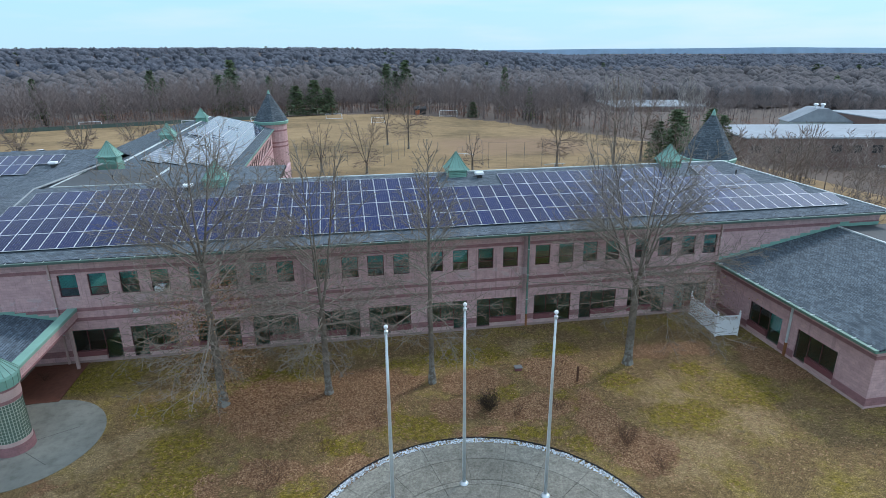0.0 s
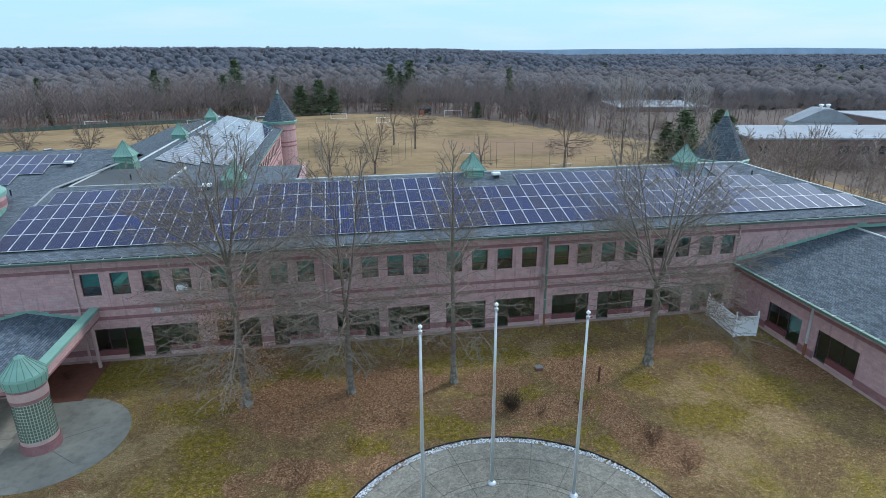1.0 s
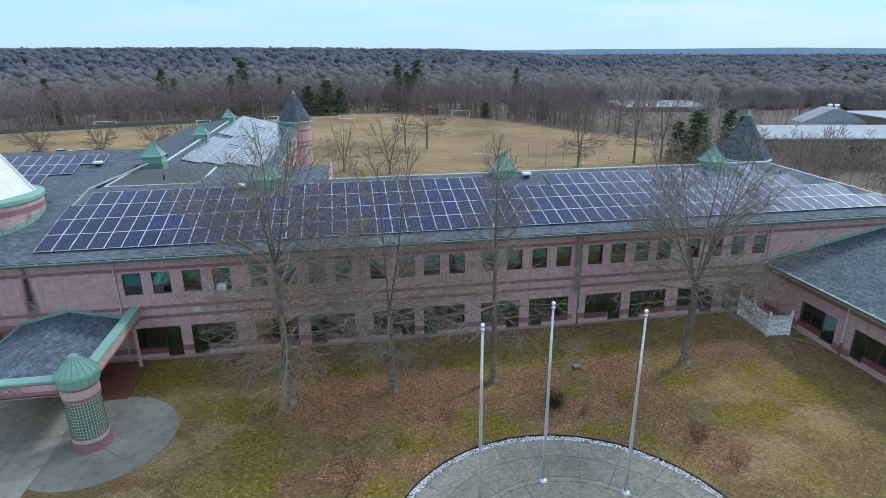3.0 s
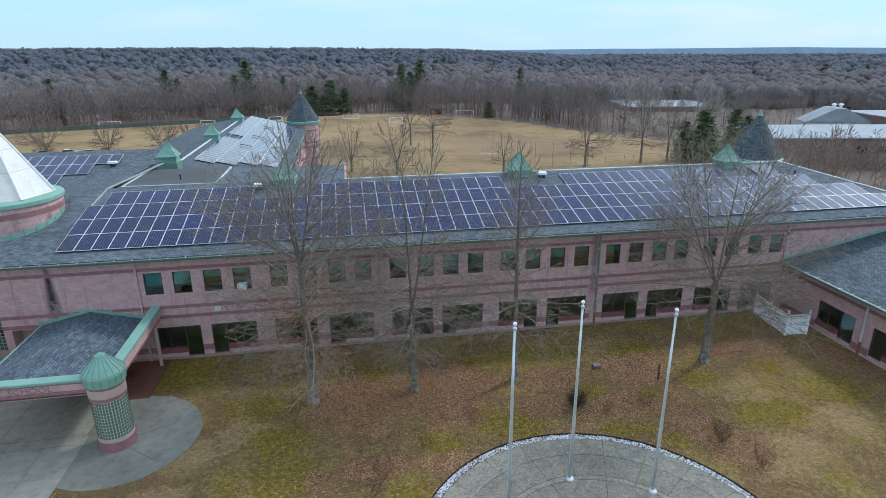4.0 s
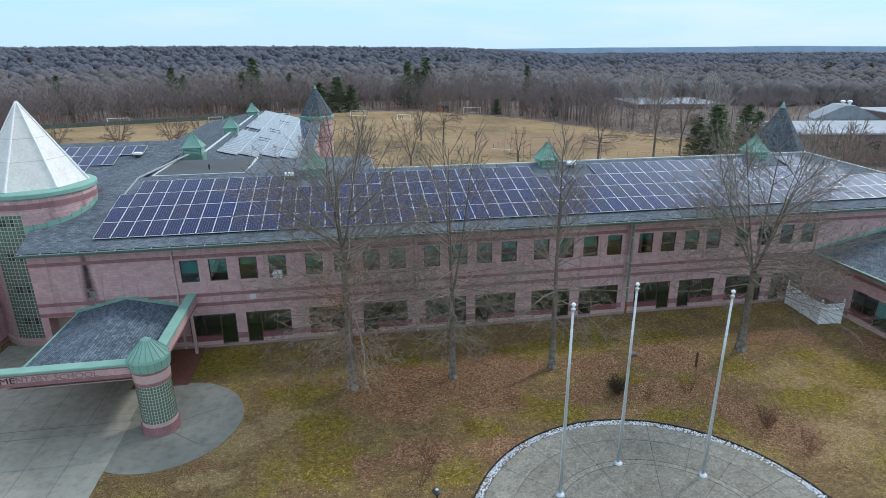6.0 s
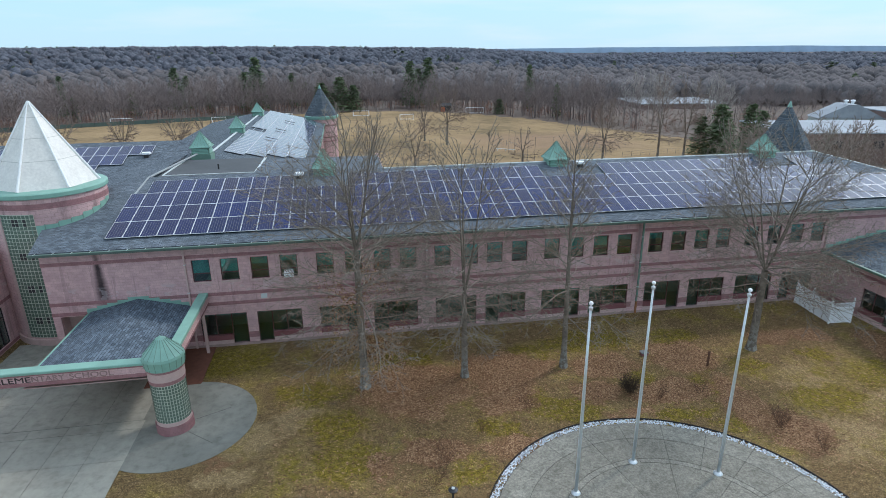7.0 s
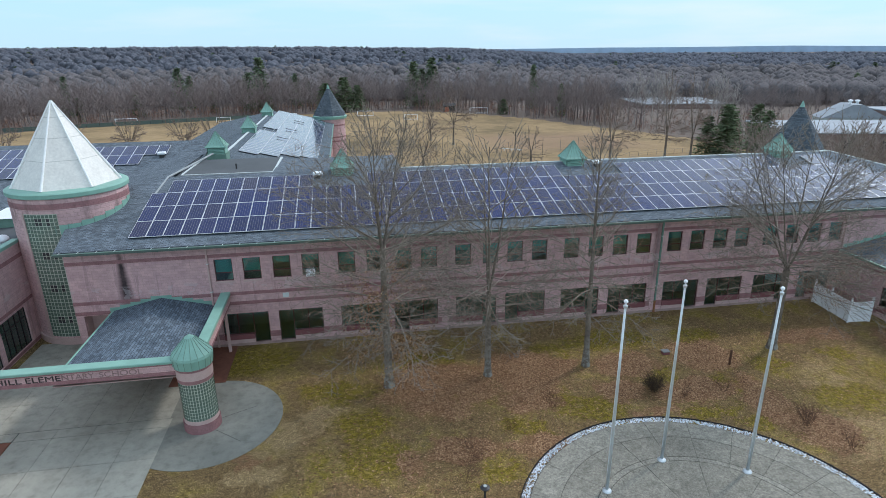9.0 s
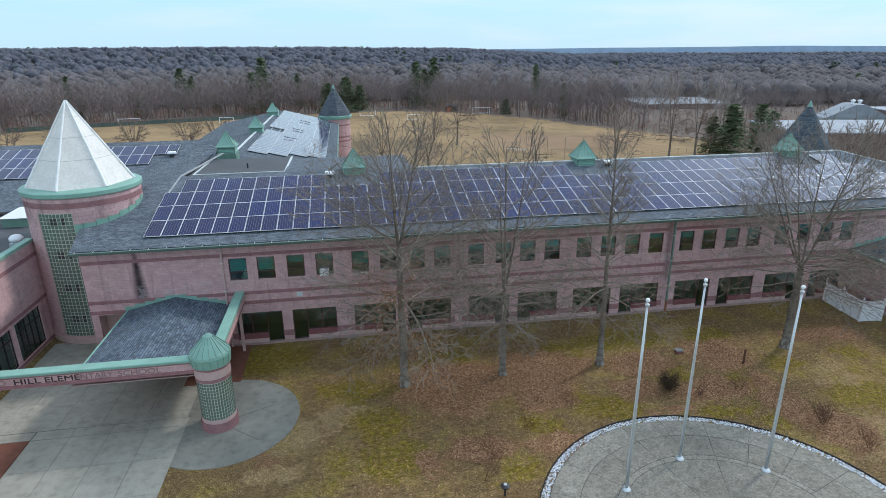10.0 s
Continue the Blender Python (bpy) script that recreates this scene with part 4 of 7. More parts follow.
def array_on(name, label, origin, ex, ey, cells, rails):
    """Panels on a slope: ex along the row, ey up the slope, from an origin; cells: (column, row)."""
    arr = empty(name, label, "solar array")
    ex, ey = Vector(ex).normalized(), Vector(ey).normalized()
    up = ex.cross(ey)
    base_m = Matrix((ex, ey, up)).transposed().to_4x4()
    r = random.Random(3)
    for c, w in cells:
        o = new("solar_panel", proto_me)
        o.parent = arr
        jog = Vector((r.uniform(-1, 1) * 0.004, r.uniform(-1, 1) * 0.004, r.uniform(0, 0.006)))
        o.matrix_basis = Matrix.Translation(Vector(origin) + ex * (c * PP + jog.x) + ey * (w * (PL + 0.02) + jog.y) + up * (0.12 + jog.z)) @ base_m
    for row, c0, c1 in rails:
        for q in (0.5, 1.75):
            b = bmesh.new()
            box(b, 0, (c1 - c0) * PP, -0.02, 0.02, -0.02, 0.118)
            o = part("rail", b, M_POLE, arr)
            o.matrix_basis = Matrix.Translation(Vector(origin) + ex * (c0 * PP) + ey * (row * (PL + 0.02) + q)) @ base_m
    return arr


top = [k for k in range(1, 11)] + [k for k in range(15, 30)] + [k for k in range(35, 49)] + [52, 53]
cells = [(k, 0) for k in range(61)] + [(k, 1) for k in range(59)] + [(k, 2) for k in range(56)] + [(k, 3) for k in top]
array_on("solar_array", "dark blue solar panels in four rows on the shingle roof", (-27.5, 44.0, rz(44.0)), (1, 0, 0), (0, 1, RS), cells,
         [(0, 0, 61), (1, 0, 59), (2, 0, 56), (3, 1, 11), (3, 15, 30), (3, 35, 49), (3, 52, 54)])
nw = [(k, 2) for k in range(24)] + [(k, 1) for k in range(22)] + [(k, 0) for k in range(20)]
array_on("solar_array", "solar panels on the far shingle roof", (-58.8, 64.0, 7.9 + 6.0 * 0.282), (1, 0, 0), (0, 1, 0.282), nw, [(2, 0, 24), (1, 0, 22), (0, 0, 20)])


# ---- entrance portico ----
portico = empty("portico", "entrance canopy with a shingle roof, pink block beams and green coping", "canopy", at=(0, 0, 0))
CX, CY = -21.35, 33.3
M_BEAM = masonry("pink_beam_block", PINK, 0.41, 0.205)
bm = boxes((-36.0, CX - 0.7, 32.92, 33.46, 4.02, 4.5))
part("front_beam", bm, M_BEAM, portico)
bm = boxes((-36.0, CX - 0.8, 32.89, 33.49, 3.8, 4.02), (-36.0, CX - 0.8, 32.9, 33.48, 4.42, 4.52))
part("beam_band", bm, M_BAND, portico, "wine-red soldier course")
bm = boxes((-36.0, CX - 0.6, 32.82, 33.54, 4.52, 4.7))
part("front_coping", bevelled(bm, 0.03), M_COPPER, portico, "green metal coping")
bm = boxes((-21.58, -21.02, 33.5, WY, 3.6, 4.25))
part("side_beam", bm, M_BEAM, portico)
bm = boxes((-21.64, -20.96, 33.5, WY - 0.002, 4.25, 4.5))
part("side_coping", bevelled(bm, 0.03), M_COPPER, portico, "green metal coping")
part("post", bevelled(boxes((-21.4, -21.2, 42.3, 42.5, 0.0, 3.6)), 0.01), M_PLINTH, portico, "slim pale post under the side beam")
part("beam_band", boxes((-21.6, -21.0, 33.5, WY - 0.004, 3.6, 3.72)), M_BAND, portico)
bm = bmesh.new()
slab_poly(bm, [(-29.15, 33.56, 3.64), (-25.8, 33.56, 4.42), (-25.8, WY, 4.42), (-29.15, WY, 3.64)], 0.14)
slab_poly(bm, [(-25.8, 33.56, 4.42), (-21.9, 33.56, 3.47), (-21.9, WY, 3.47), (-25.8, WY, 4.42)], 0.14)
part("roof", bm, shingle("portico_shingle", (0.118, 0.152, 0.19), 1, 0, 0.34, 0.16), portico, "blue-grey shingle roof")
part("eave_trim", boxes((-29.26, -29.14, 33.56, WY, 3.5, 3.67)), M_COPPER, portico)
part("eave_trim", boxes((-21.92, -21.78, 33.56, WY - 0.004, 3.36, 3.5)), M_DARK, portico, "dark gutter between roof and beam")
for i in range(10):
    x = -29.4 + i * 0.72
    z = 3.64 + 0.78 * (1 - abs(x + 0.36 + 25.8) / 3.35)
    part("step_flashing", boxes((x, x + 0.72, WY - 0.03, WY - 0.002, z - 0.1, z + 0.24)), M_COPPER, portico, "stepped green flashing")
bm = boxes((-29.2, -22.0, 33.56, WY - 0.005, 3.26, 3.32))
part("soffit", bm, M_PLINTH, portico)

column = empty("portico_column", "round glass-block column with pink bands and a green conical cap", "column", at=(CX, CY, 0))
M_DRUMBAND = masonry("column_band", WINE, 0.205, 0.205, (0, 0, 1.0))
bm = bmesh.new()
lathe(bm, 0, 0, [(1.06, 0.0), (1.06, 0.62)], 40)
part("base", bm, M_DRUMBAND, column)
bm = bmesh.new()
lathe(bm, 0, 0, [(1.0, 0.62), (1.0, 0.86)], 40)
part("base_band", bm, M_PLINTH, column)
bm = bmesh.new()
lathe(bm, 0, 0, [(0.972, 0.86), (0.972, 3.34)], 40)
part("core", bm, M_BLOCKJOINT, column)
for j in range(12):
    for i in range(38):
        a0 = i * 360 / 38
        z = 0.875 + j * 0.205
        if i == 0 and j == 0:
            bm = bmesh.new()
            v = []
            for r, in ((0.94,), (0.985,)):
                for a, zz in ((1.2, 0), (8.3, 0), (8.3, 0.166), (1.2, 0.166)):
                    v.append((r * math.cos(radians(a)), r * math.sin(radians(a)), zz))
            hexa(bm, v)
            gb = part("glass_block", bm, M_BLOCKGLASS, column)
            gb_me = gb.data
        else:
            gb = new("glass_block", gb_me)
            gb.parent = column
        gb.matrix_basis = Matrix.Translation((0, 0, z)) @ Matrix.Rotation(radians(a0), 4, "Z")
bm = bmesh.new()
lathe(bm, 0, 0, [(1.0, 3.34), (1.0, 3.58)], 40)
lathe(bm, 0, 0, [(1.0, 4.1), (1.0, 4.3)], 40)
part("wine_band", bm, M_DRUMBAND, column)
bm = bmesh.new()
lathe(bm, 0, 0, [(1.02, 3.58), (1.02, 4.1)], 40)
part("pink_band", bm, M_PLINTH, column)
bm = bmesh.new()
lathe(bm, 0, 0, [(1.1, 4.28), (1.16, 4.85), (1.12, 5.0), (0.28, 5.93), (0.0, 6.12)], 18)
cap = part("cap", bm, M_COPPER, column, "green standing-seam cap")
for i in range(18):
    a = radians(i * 20)
    b = bmesh.new()
    for (r0, z0), (r1, z1) in (((1.1, 4.29), (1.165, 4.86)), ((1.13, 5.0), (0.28, 5.94))):
        tube(b, (r0 * math.cos(a), r0 * math.sin(a), z0), (r1 * math.cos(a), r1 * math.sin(a), z1), 0.018, 0.018, 4)
    part("seam", b, M_COPPER2, cap)


def lettering(words, x0, x1, z, size, mat_, y=32.9):
    cu = bpy.data.curves.new("lettering", "FONT")
    cu.body, cu.size, cu.extrude = words, size, 0.012
    tmp = bpy.data.objects.new("tmp", cu)
    scene.collection.objects.link(tmp)
    dg = bpy.context.evaluated_depsgraph_get()
    me = bpy.data.meshes.new_from_object(tmp.evaluated_get(dg))
    bpy.data.objects.remove(tmp)
    me.materials.clear()
    me.materials.append(mat_)
    xs = [v.co.x for v in me.vertices]
    k = (x1 - x0) / (max(xs) - min(xs))
    for v in me.vertices:
        v.co.x = (v.co.x - min(xs)) * k
    o = new("lettering", me)
    o.matrix_basis = pose(x0, y, z, 90, 0, 0)
    return o


DARK_L, WORN_L = "dark raised capital letters on the beam", "worn capital letters on the beam"
for words, x0, x1, mat_, lab in (("D", -32.5, -32.1, M_PEBBLE, WORN_L), ("HILL", -31.69, -30.33, M_LETTER, DARK_L), ("ELEME", -30.12, -28.33, M_LETTER, DARK_L), ("NTARY", -28.28, -26.58, M_PEBBLE, WORN_L), ("SCHOOL", -26.33, -24.03, M_PEBBLE, WORN_L)):
    tagged(lettering(words, x0, x1, 4.05, 0.48, mat_), lab, "lettering")

# ---- entrance tower ----
TX, TY, TR = -33.2, 49.85, 4.02
tower = empty("tower", "round pink block tower with glass-block strip and pale conical skylight", "tower", kind="structure", at=(TX, TY, 0))
M_DRUM = masonry("drum_block", PINK, 0.45, 0.26, (0, 0, TR), mortar=0.5, grime=(9.6, 11.6))
M_DRUMB = masonry("drum_band", WINE, 0.3, 0.26, (0, 0, TR), grime=(9.6, 11.6))
bm = bmesh.new()
lathe(bm, 0, 0, [(TR, 0.0), (TR, 10.75)], 72, cap=False)
lathe(bm, 0, 0, [(TR, 11.16), (TR, 11.55)], 72, cap=False)
part("drum", bm, M_DRUM, tower)
bm = bmesh.new()
lathe(bm, 0, 0, [(TR + 0.02, 10.75), (TR + 0.02, 11.16)], 72)
part("wine_band", bm, M_DRUMB, tower)
bm = bmesh.new()
lathe(bm, 0, 0, [(TR + 0.1, 0.0), (TR + 0.1, 0.5), (TR, 0.55)], 72, cap=False)
part("plinth", bm, M_PLINTH, tower)
bm = bmesh.new()
lathe(bm, 0, 0, [(TR + 0.04, 11.5), (TR + 0.14, 11.56), (TR + 0.14, 11.84), (TR + 0.02, 11.92), (3.62, 12.0), (0.5, 12.0)], 72)
part("green_rim", bm, M_COPPER, tower, "green metal rim")
bm = bmesh.new()
NF = 7
lathe(bm, 0, 0, [(3.66, 12.0), (0.05, 18.0)], NF, turn=8)
cone = part("skylight_cone", bm, M_SKYLIGHT, tower, "pale translucent panels")
for i in range(NF):
    a = radians(8 + i * 360 / NF)
    b = bmesh.new()
    tube(b, (3.7 * math.cos(a), 3.7 * math.sin(a), 12.0), (0.05 * math.cos(a), 0.05 * math.sin(a), 18.06), 0.1, 0.05, 6)
    part("rib", b, M_SKYRIB, cone)
for k in (0.32, 0.58, 0.82):
    b = bmesh.new()
    r, z = 3.66 * (1 - k) + 0.05 * k + 0.012, 12.0 + 6.0 * k
    lathe(b, 0, 0, [(r, z - 0.02), (r - 0.02, z + 0.02)], NF, cap=False, turn=8)
    part("seam", b, M_SKYSEAM, cone)
# glass-block strip
bm = bmesh.new()
lathe(bm, 0, 0, [(TR + 0.038, 0.7), (TR + 0.038, 10.45)], 16, 243, 277.5, cap=False)
part("block_joint", bm, M_BLOCKJOINT, tower)
bm = bmesh.new()
lathe(bm, 0, 0, [(TR + 0.08, 0.5), (TR + 0.08, 10.5)], 3, 239.5, 243, cap=False)
part("edge_strip", bm, M_PLINTH, tower)
bm = bmesh.new()
v = []
for r in (TR, TR + 0.05):
    for a, zz in ((0.35, 0), (3.45, 0), (3.45, 0.245), (0.35, 0.245)):
        v.append((r * math.cos(radians(a)), r * math.sin(radians(a)), zz))
hexa(bm, v)
tb = part("glass_block", bm, M_BLOCKGLASS, tower)
tb.matrix_basis = Matrix.Translation((0, 0, 0.72)) @ Matrix.Rotation(radians(243.2), 4, "Z")
tb_dark = tb.data.copy()
tb_dark.materials.clear()
tb_dark.materials.append(M_DARK)
for j in range(34):
    for i in range(9):
        if i or j:
            o = new("glass_block", tb_dark if i in (3, 4, 6) and j % 9 in (4, 5) else tb.data)
            o.parent = tower
            o.matrix_basis = Matrix.Translation((0, 0, 0.72 + j * 0.286)) @ Matrix.Rotation(radians(243.2 + i * 3.8), 4, "Z")
# stepped flashing where the roof meets the drum
for i in range(9):
    a0, a1 = 262 + i * 12, 262 + (i + 1) * 12
    z = rz(max(EY, TY + TR * math.sin(radians(a0))))
    z1 = rz(max(EY, TY + TR * math.sin(radians(a1))))
    b = bmesh.new()
    lathe(b, 0, 0, [(TR + 0.03, z - 0.4), (TR + 0.03, z1 + 0.26 + 0.05 * (i % 2))], 4, a0, a1, cap=False)
    part("step_flashing", b, M_COPPER, tower, "stepped green flashing")
    b = bmesh.new()
    lathe(b, 0, 0, [(TR + 0.05, z - 0.4), (TR + 0.05, z1 + 0.34 + 0.05 * (i % 2))], 1, a1 - 0.9, a1, cap=False)
    part("flashing_lap", b, M_COPPER2, tower)

# ---- west wing ----
WX = -36.6
bm = bmesh.new()
wall_sheet(bm, "y", WX, -0.32, 20.0, 47.75, -0.2, 8.0, [(22.0 + i * 5.2, 22.0 + i * 5.2 + 4.7, 0.35, 3.3) for i in range(4)] + [(42.8, 46.4, 0.35, 3.3)])
west = tagged(part("wall_west_wing", bm, M_BLOCK), "pink block wall of the west wing with storefront glazing", "wall", kind="structure")
bm = boxes((WX, WX + 0.025, 20, 47.7, 6.9, 7.2), (WX, WX + 0.025, 20, 47.7, 3.5, 3.75), (WX, WX + 0.025, 20, 47.7, 0.1, 0.33))
part("wine_band", bm, M_BAND, west)
part("coping", bevelled(boxes((WX - 0.42, WX + 0.1, 20, 47.7, 8.0, 8.25)), 0.02), M_COPPER, west, "green metal coping")
for k, (a, c) in enumerate([(22.0 + i * 5.2, 22.0 + i * 5.2 + 4.7) for i in range(4)] + [(42.8, 46.4)]):
    w = empty("window_%d" % (60 + k), "dark storefront glazing with slim mullions", "window", kind="structure", at=(WX, a, 0.35))
    n_ = 5
    L = c - a
    part("window_frame", boxes(*[(-0.18, -0.1, max(0, L * i / n_ - 0.03), min(L, L * i / n_ + 0.03), 0, 2.95) for i in range(n_ + 1)], (-0.175, -0.105, 0.03, L - 0.03, 0.0, 0.06), (-0.175, -0.105, 0.03, L - 0.03, 2.89, 2.949), (-0.172, -0.108, 0.03, L - 0.03, 2.1, 2.16)), M_DARK, w)
    for i in range(n_):
        p = part("pane", boxes((-0.15, -0.138, L * i / n_ + 0.03, L * (i + 1) / n_ - 0.03, 0.06, 2.89)), M_GLASS, w)
        p.visible_shadow = False
bm = bmesh.new()
slab_poly(bm, [(-62, 20, 7.5), (WX - 0.32, 20, 7.5), (WX - 0.32, 47.0, 7.5), (-38.0, 58.5, 7.5), (-62, 58.5, 7.5)], 0.3)
tagged(part("roof_west_wing", bm, M_MEMBRANE), "flat black membrane roof", "roof", kind="structure")
bm = boxes((-62, -36.95, 46.5, 46.6, 0, 7.2), (-42.0, -41.9, 20, 46.5, 0, 7.2), (-41.9, -36.95, 20, 46.4, -0.1, 0.1), (-62, -36.95, 19.7, 19.99, 0, 8.0), (-62.3, -62, 19.7, 58.5, 0, 8.0))
tagged(part("wall_lobby", bm, M_ROOM), "dim lobby walls behind the storefront", "wall", kind="structure")


def roof_fan(x, y, z, s=1.0):
    f_ = empty("roof_fan", "white mushroom exhaust fan on a curb", "roof vent", "roof fans", at=(x, y, z))
    part("curb", bevelled(boxes((-0.35 * s, 0.35 * s, -0.35 * s, 0.35 * s, 0, 0.3 * s)), 0.02), M_POLE, f_)
    b = bmesh.new()
    lathe(b, 0, 0, [(0.3 * s, 0.3 * s), (0.34 * s, 0.42 * s), (0.44 * s, 0.45 * s), (0.44 * s, 0.62 * s), (0.3 * s, 0.78 * s), (0.12 * s, 0.84 * s)], 20)
    smooth(part("hood", b, M_WHITE, f_))
    return f_


roof_fan(-37.95, 48.2, 7.5, 1.1)
rtu = empty("rooftop_unit", "pale metal air handler with a sloped hood on the flat roof", "air handler", at=(-40.6, 54.6, 7.3))
part("body", bevelled(boxes((-1.2, 1.2, -0.8, 0.8, 0.15, 1.0)), 0.03), M_COPPER2, rtu)
part("curb", boxes((-1.2, 1.2, -0.7, 0.7, 0, 0.15)), M_DARK, rtu)
bm = bmesh.new()
hexa(bm, [(-1.3, -1.0, 1.0), (1.3, -1.0, 1.0), (1.3, 0.9, 1.0), (-1.3, 0.9, 1.0), (-0.2, 0.1, 1.6), (1.2, 0.1, 1.6), (1.2, 0.6, 1.6), (-0.2, 0.6, 1.6)])
part("hood", bm, M_WHITE, rtu)

# ---- east wing ----
EX = 31.05
east_windows = [(35.55, 39.2), (30.3, 34.0)]
bm = bmesh.new()
wall_sheet(bm, "y", EX, 0.32, 27.6, WY, -0.2, 4.6, [(a, c, 0.3, 2.62) for a, c in east_windows])
wall_sheet(bm, "x", 27.6, 0.32, EX + 0.32, 60.0, -0.2, 4.6, [])
east = tagged(part("wall_east_wing", bm, M_BLOCK), "single-storey pink block wall of the east wing", "wall", kind="structure")
bm = boxes((EX - 0.025, EX, 27.58, WY - 0.03, 4.3, 4.55), (EX - 0.025, EX, 27.58, WY - 0.03, 3.55, 3.8), (EX, 60, 27.575, 27.6, 3.55, 3.8))
for y0, y1 in ((27.55, 30.3), (34.0, 35.55), (39.2, WY - 0.05)):
    box(bm, EX - 0.03, EX, y0, y1, 0.2, 0.75)
box(bm, EX, 60, 27.57, 27.6, 0.2, 0.75)
part("wine_band", bm, M_BAND, east)
part("plinth", boxes((EX - 0.06, EX, 27.54, WY - 0.06, -0.1, 0.2)), M_PLINTH, east)
for k, (a, c) in enumerate(east_windows):
    w = empty("window_%d" % (70 + k), "wide wine-framed window with one teal light", "window", kind="structure", at=(EX, a, 0.3))
    L, H, f = c - a, 2.32, 0.06
    part("window_frame", boxes((0.1, 0.18, 0, L, H - f, H), (0.1, 0.18, 0, f, 0, H - f), (0.1, 0.18, L - f, L, 0, H - f), (0.104, 0.176, L * 0.38 - 0.03, L * 0.38 + 0.03, 0, H - f), (0.104, 0.176, L * 0.69 - 0.03, L * 0.69 + 0.03, 0, H - f), (0.108, 0.172, L * 0.38 if k == 0 else f, L - f if k == 0 else L * 0.66, 0.62, 0.68)), M_FRAME, w)
    for q, (p0, p1) in enumerate(((f, L * 0.38 - 0.03), (L * 0.38 + 0.03, L * 0.69 - 0.03), (L * 0.69 + 0.03, L - f))):
        full_h = (q == 0) if k == 0 else (q == 2)
        p = part("pane", boxes((0.13, 0.142, p0, p1, 0.01 if full_h else 0.69, H - f)), M_GLASS, w)
        p.visible_shadow = False
    lo = (L * 0.38 + 0.05, L - 0.01) if k == 0 else (0.01, L * 0.68)
    part("sill_panel", boxes((-0.05, 0.16, lo[0], lo[1], 0.2, 0.6)), M_SILL, w)
    part("curb", boxes((-0.02, 0.16, lo[0], lo[1], 0.0, 0.195)), M_PLINTH, w)
    if k == 0:
        part("blind", boxes((0.22, 0.235, f, L * 0.38, 1.0, H - f)), M_BLIND, w, "teal blind half drawn")
bm = boxes((36.0, 36.1, 27.92, WY, 0, 4.5), (31.4, 36.0, 27.92, WY, -0.1, 0.02))
tagged(part("wall_east_rooms", bm, M_ROOM), "dim classroom walls of the east wing", "wall", kind="structure")
ES = 0.215
bm = bmesh.new()
slab_poly(bm, [(30.45, 27.0, 4.62), (41.8, 27.0, 4.62 + ES * 11.35), (41.8, WY, 4.62 + ES * 11.35), (30.45, WY, 4.62)])
roof_e = tagged(part("roof_east", bm, M_SHINGLE_E), "blue-grey shingle slope of the east wing", "roof", kind="structure")
part("edge_strip", boxes((41.75, 41.95, 27.0, WY - 0.02, 7.0, 7.16)), M_TRIM, roof_e)
bm = bmesh.new()
slab_poly(bm, [(41.95, 27.0, 7.06), (60, 27.0, 7.06), (60, WY - 0.01, 7.06), (41.95, WY - 0.01, 7.06)])
tagged(part("roof_east_deck", bm, M_MEMBRANE), "flat grey membrane roof", "roof", kind="structure")
bm = bmesh.new()
hexa(bm, [(30.2, 27.0, 4.4), (30.42, 27.0, 4.4), (30.42, WY - 0.05, 4.4), (30.2, WY - 0.05, 4.4), (30.15, 27.0, 4.6), (30.42, 27.0, 4.6), (30.42, WY - 0.05, 4.6), (30.15, WY - 0.05, 4.6)])
eg = tagged(part("gutter", bm, M_COPPER2), "green gutter of the east wing", "gutter", kind="structure")
part("fascia", boxes((30.43, EX + 0.3, 27.0, WY - 0.05, 4.4, 4.46)), M_COPPER2, eg)
for i in range(14):
    part("strap", boxes((30.13, 30.5, 27.6 + i * 1.15, 27.64 + i * 1.15, 4.6, 4.64)), M_TRIM, eg)
for i in range(13):
    x = 30.6 + i * 0.95
    z = 4.62 + ES * (x + 0.47 - 30.45)
    part("step_flashing", boxes((x, x + 0.95, WY - 0.035, WY - 0.028, z - 0.1, z + 0.3)), M_COPPER, east, "stepped green flashing")
part("step_flashing", boxes((42.9, 46.0, WY - 0.035, WY - 0.028, 7.06, 7.35)), M_COPPER, east)
d = empty("downspout", "green-and-tan downspout with a rusted boot", "downspout", kind="structure", at=(EX - 0.1, 34.7, 0))
part("pipe", boxes((-0.06, 0.06, -0.06, 0.06, 1.1, 4.4)), M_TRIM, d)
part("boot", boxes((-0.08, 0.08, -0.08, 0.08, 0, 1.1)), M_RUST, d)


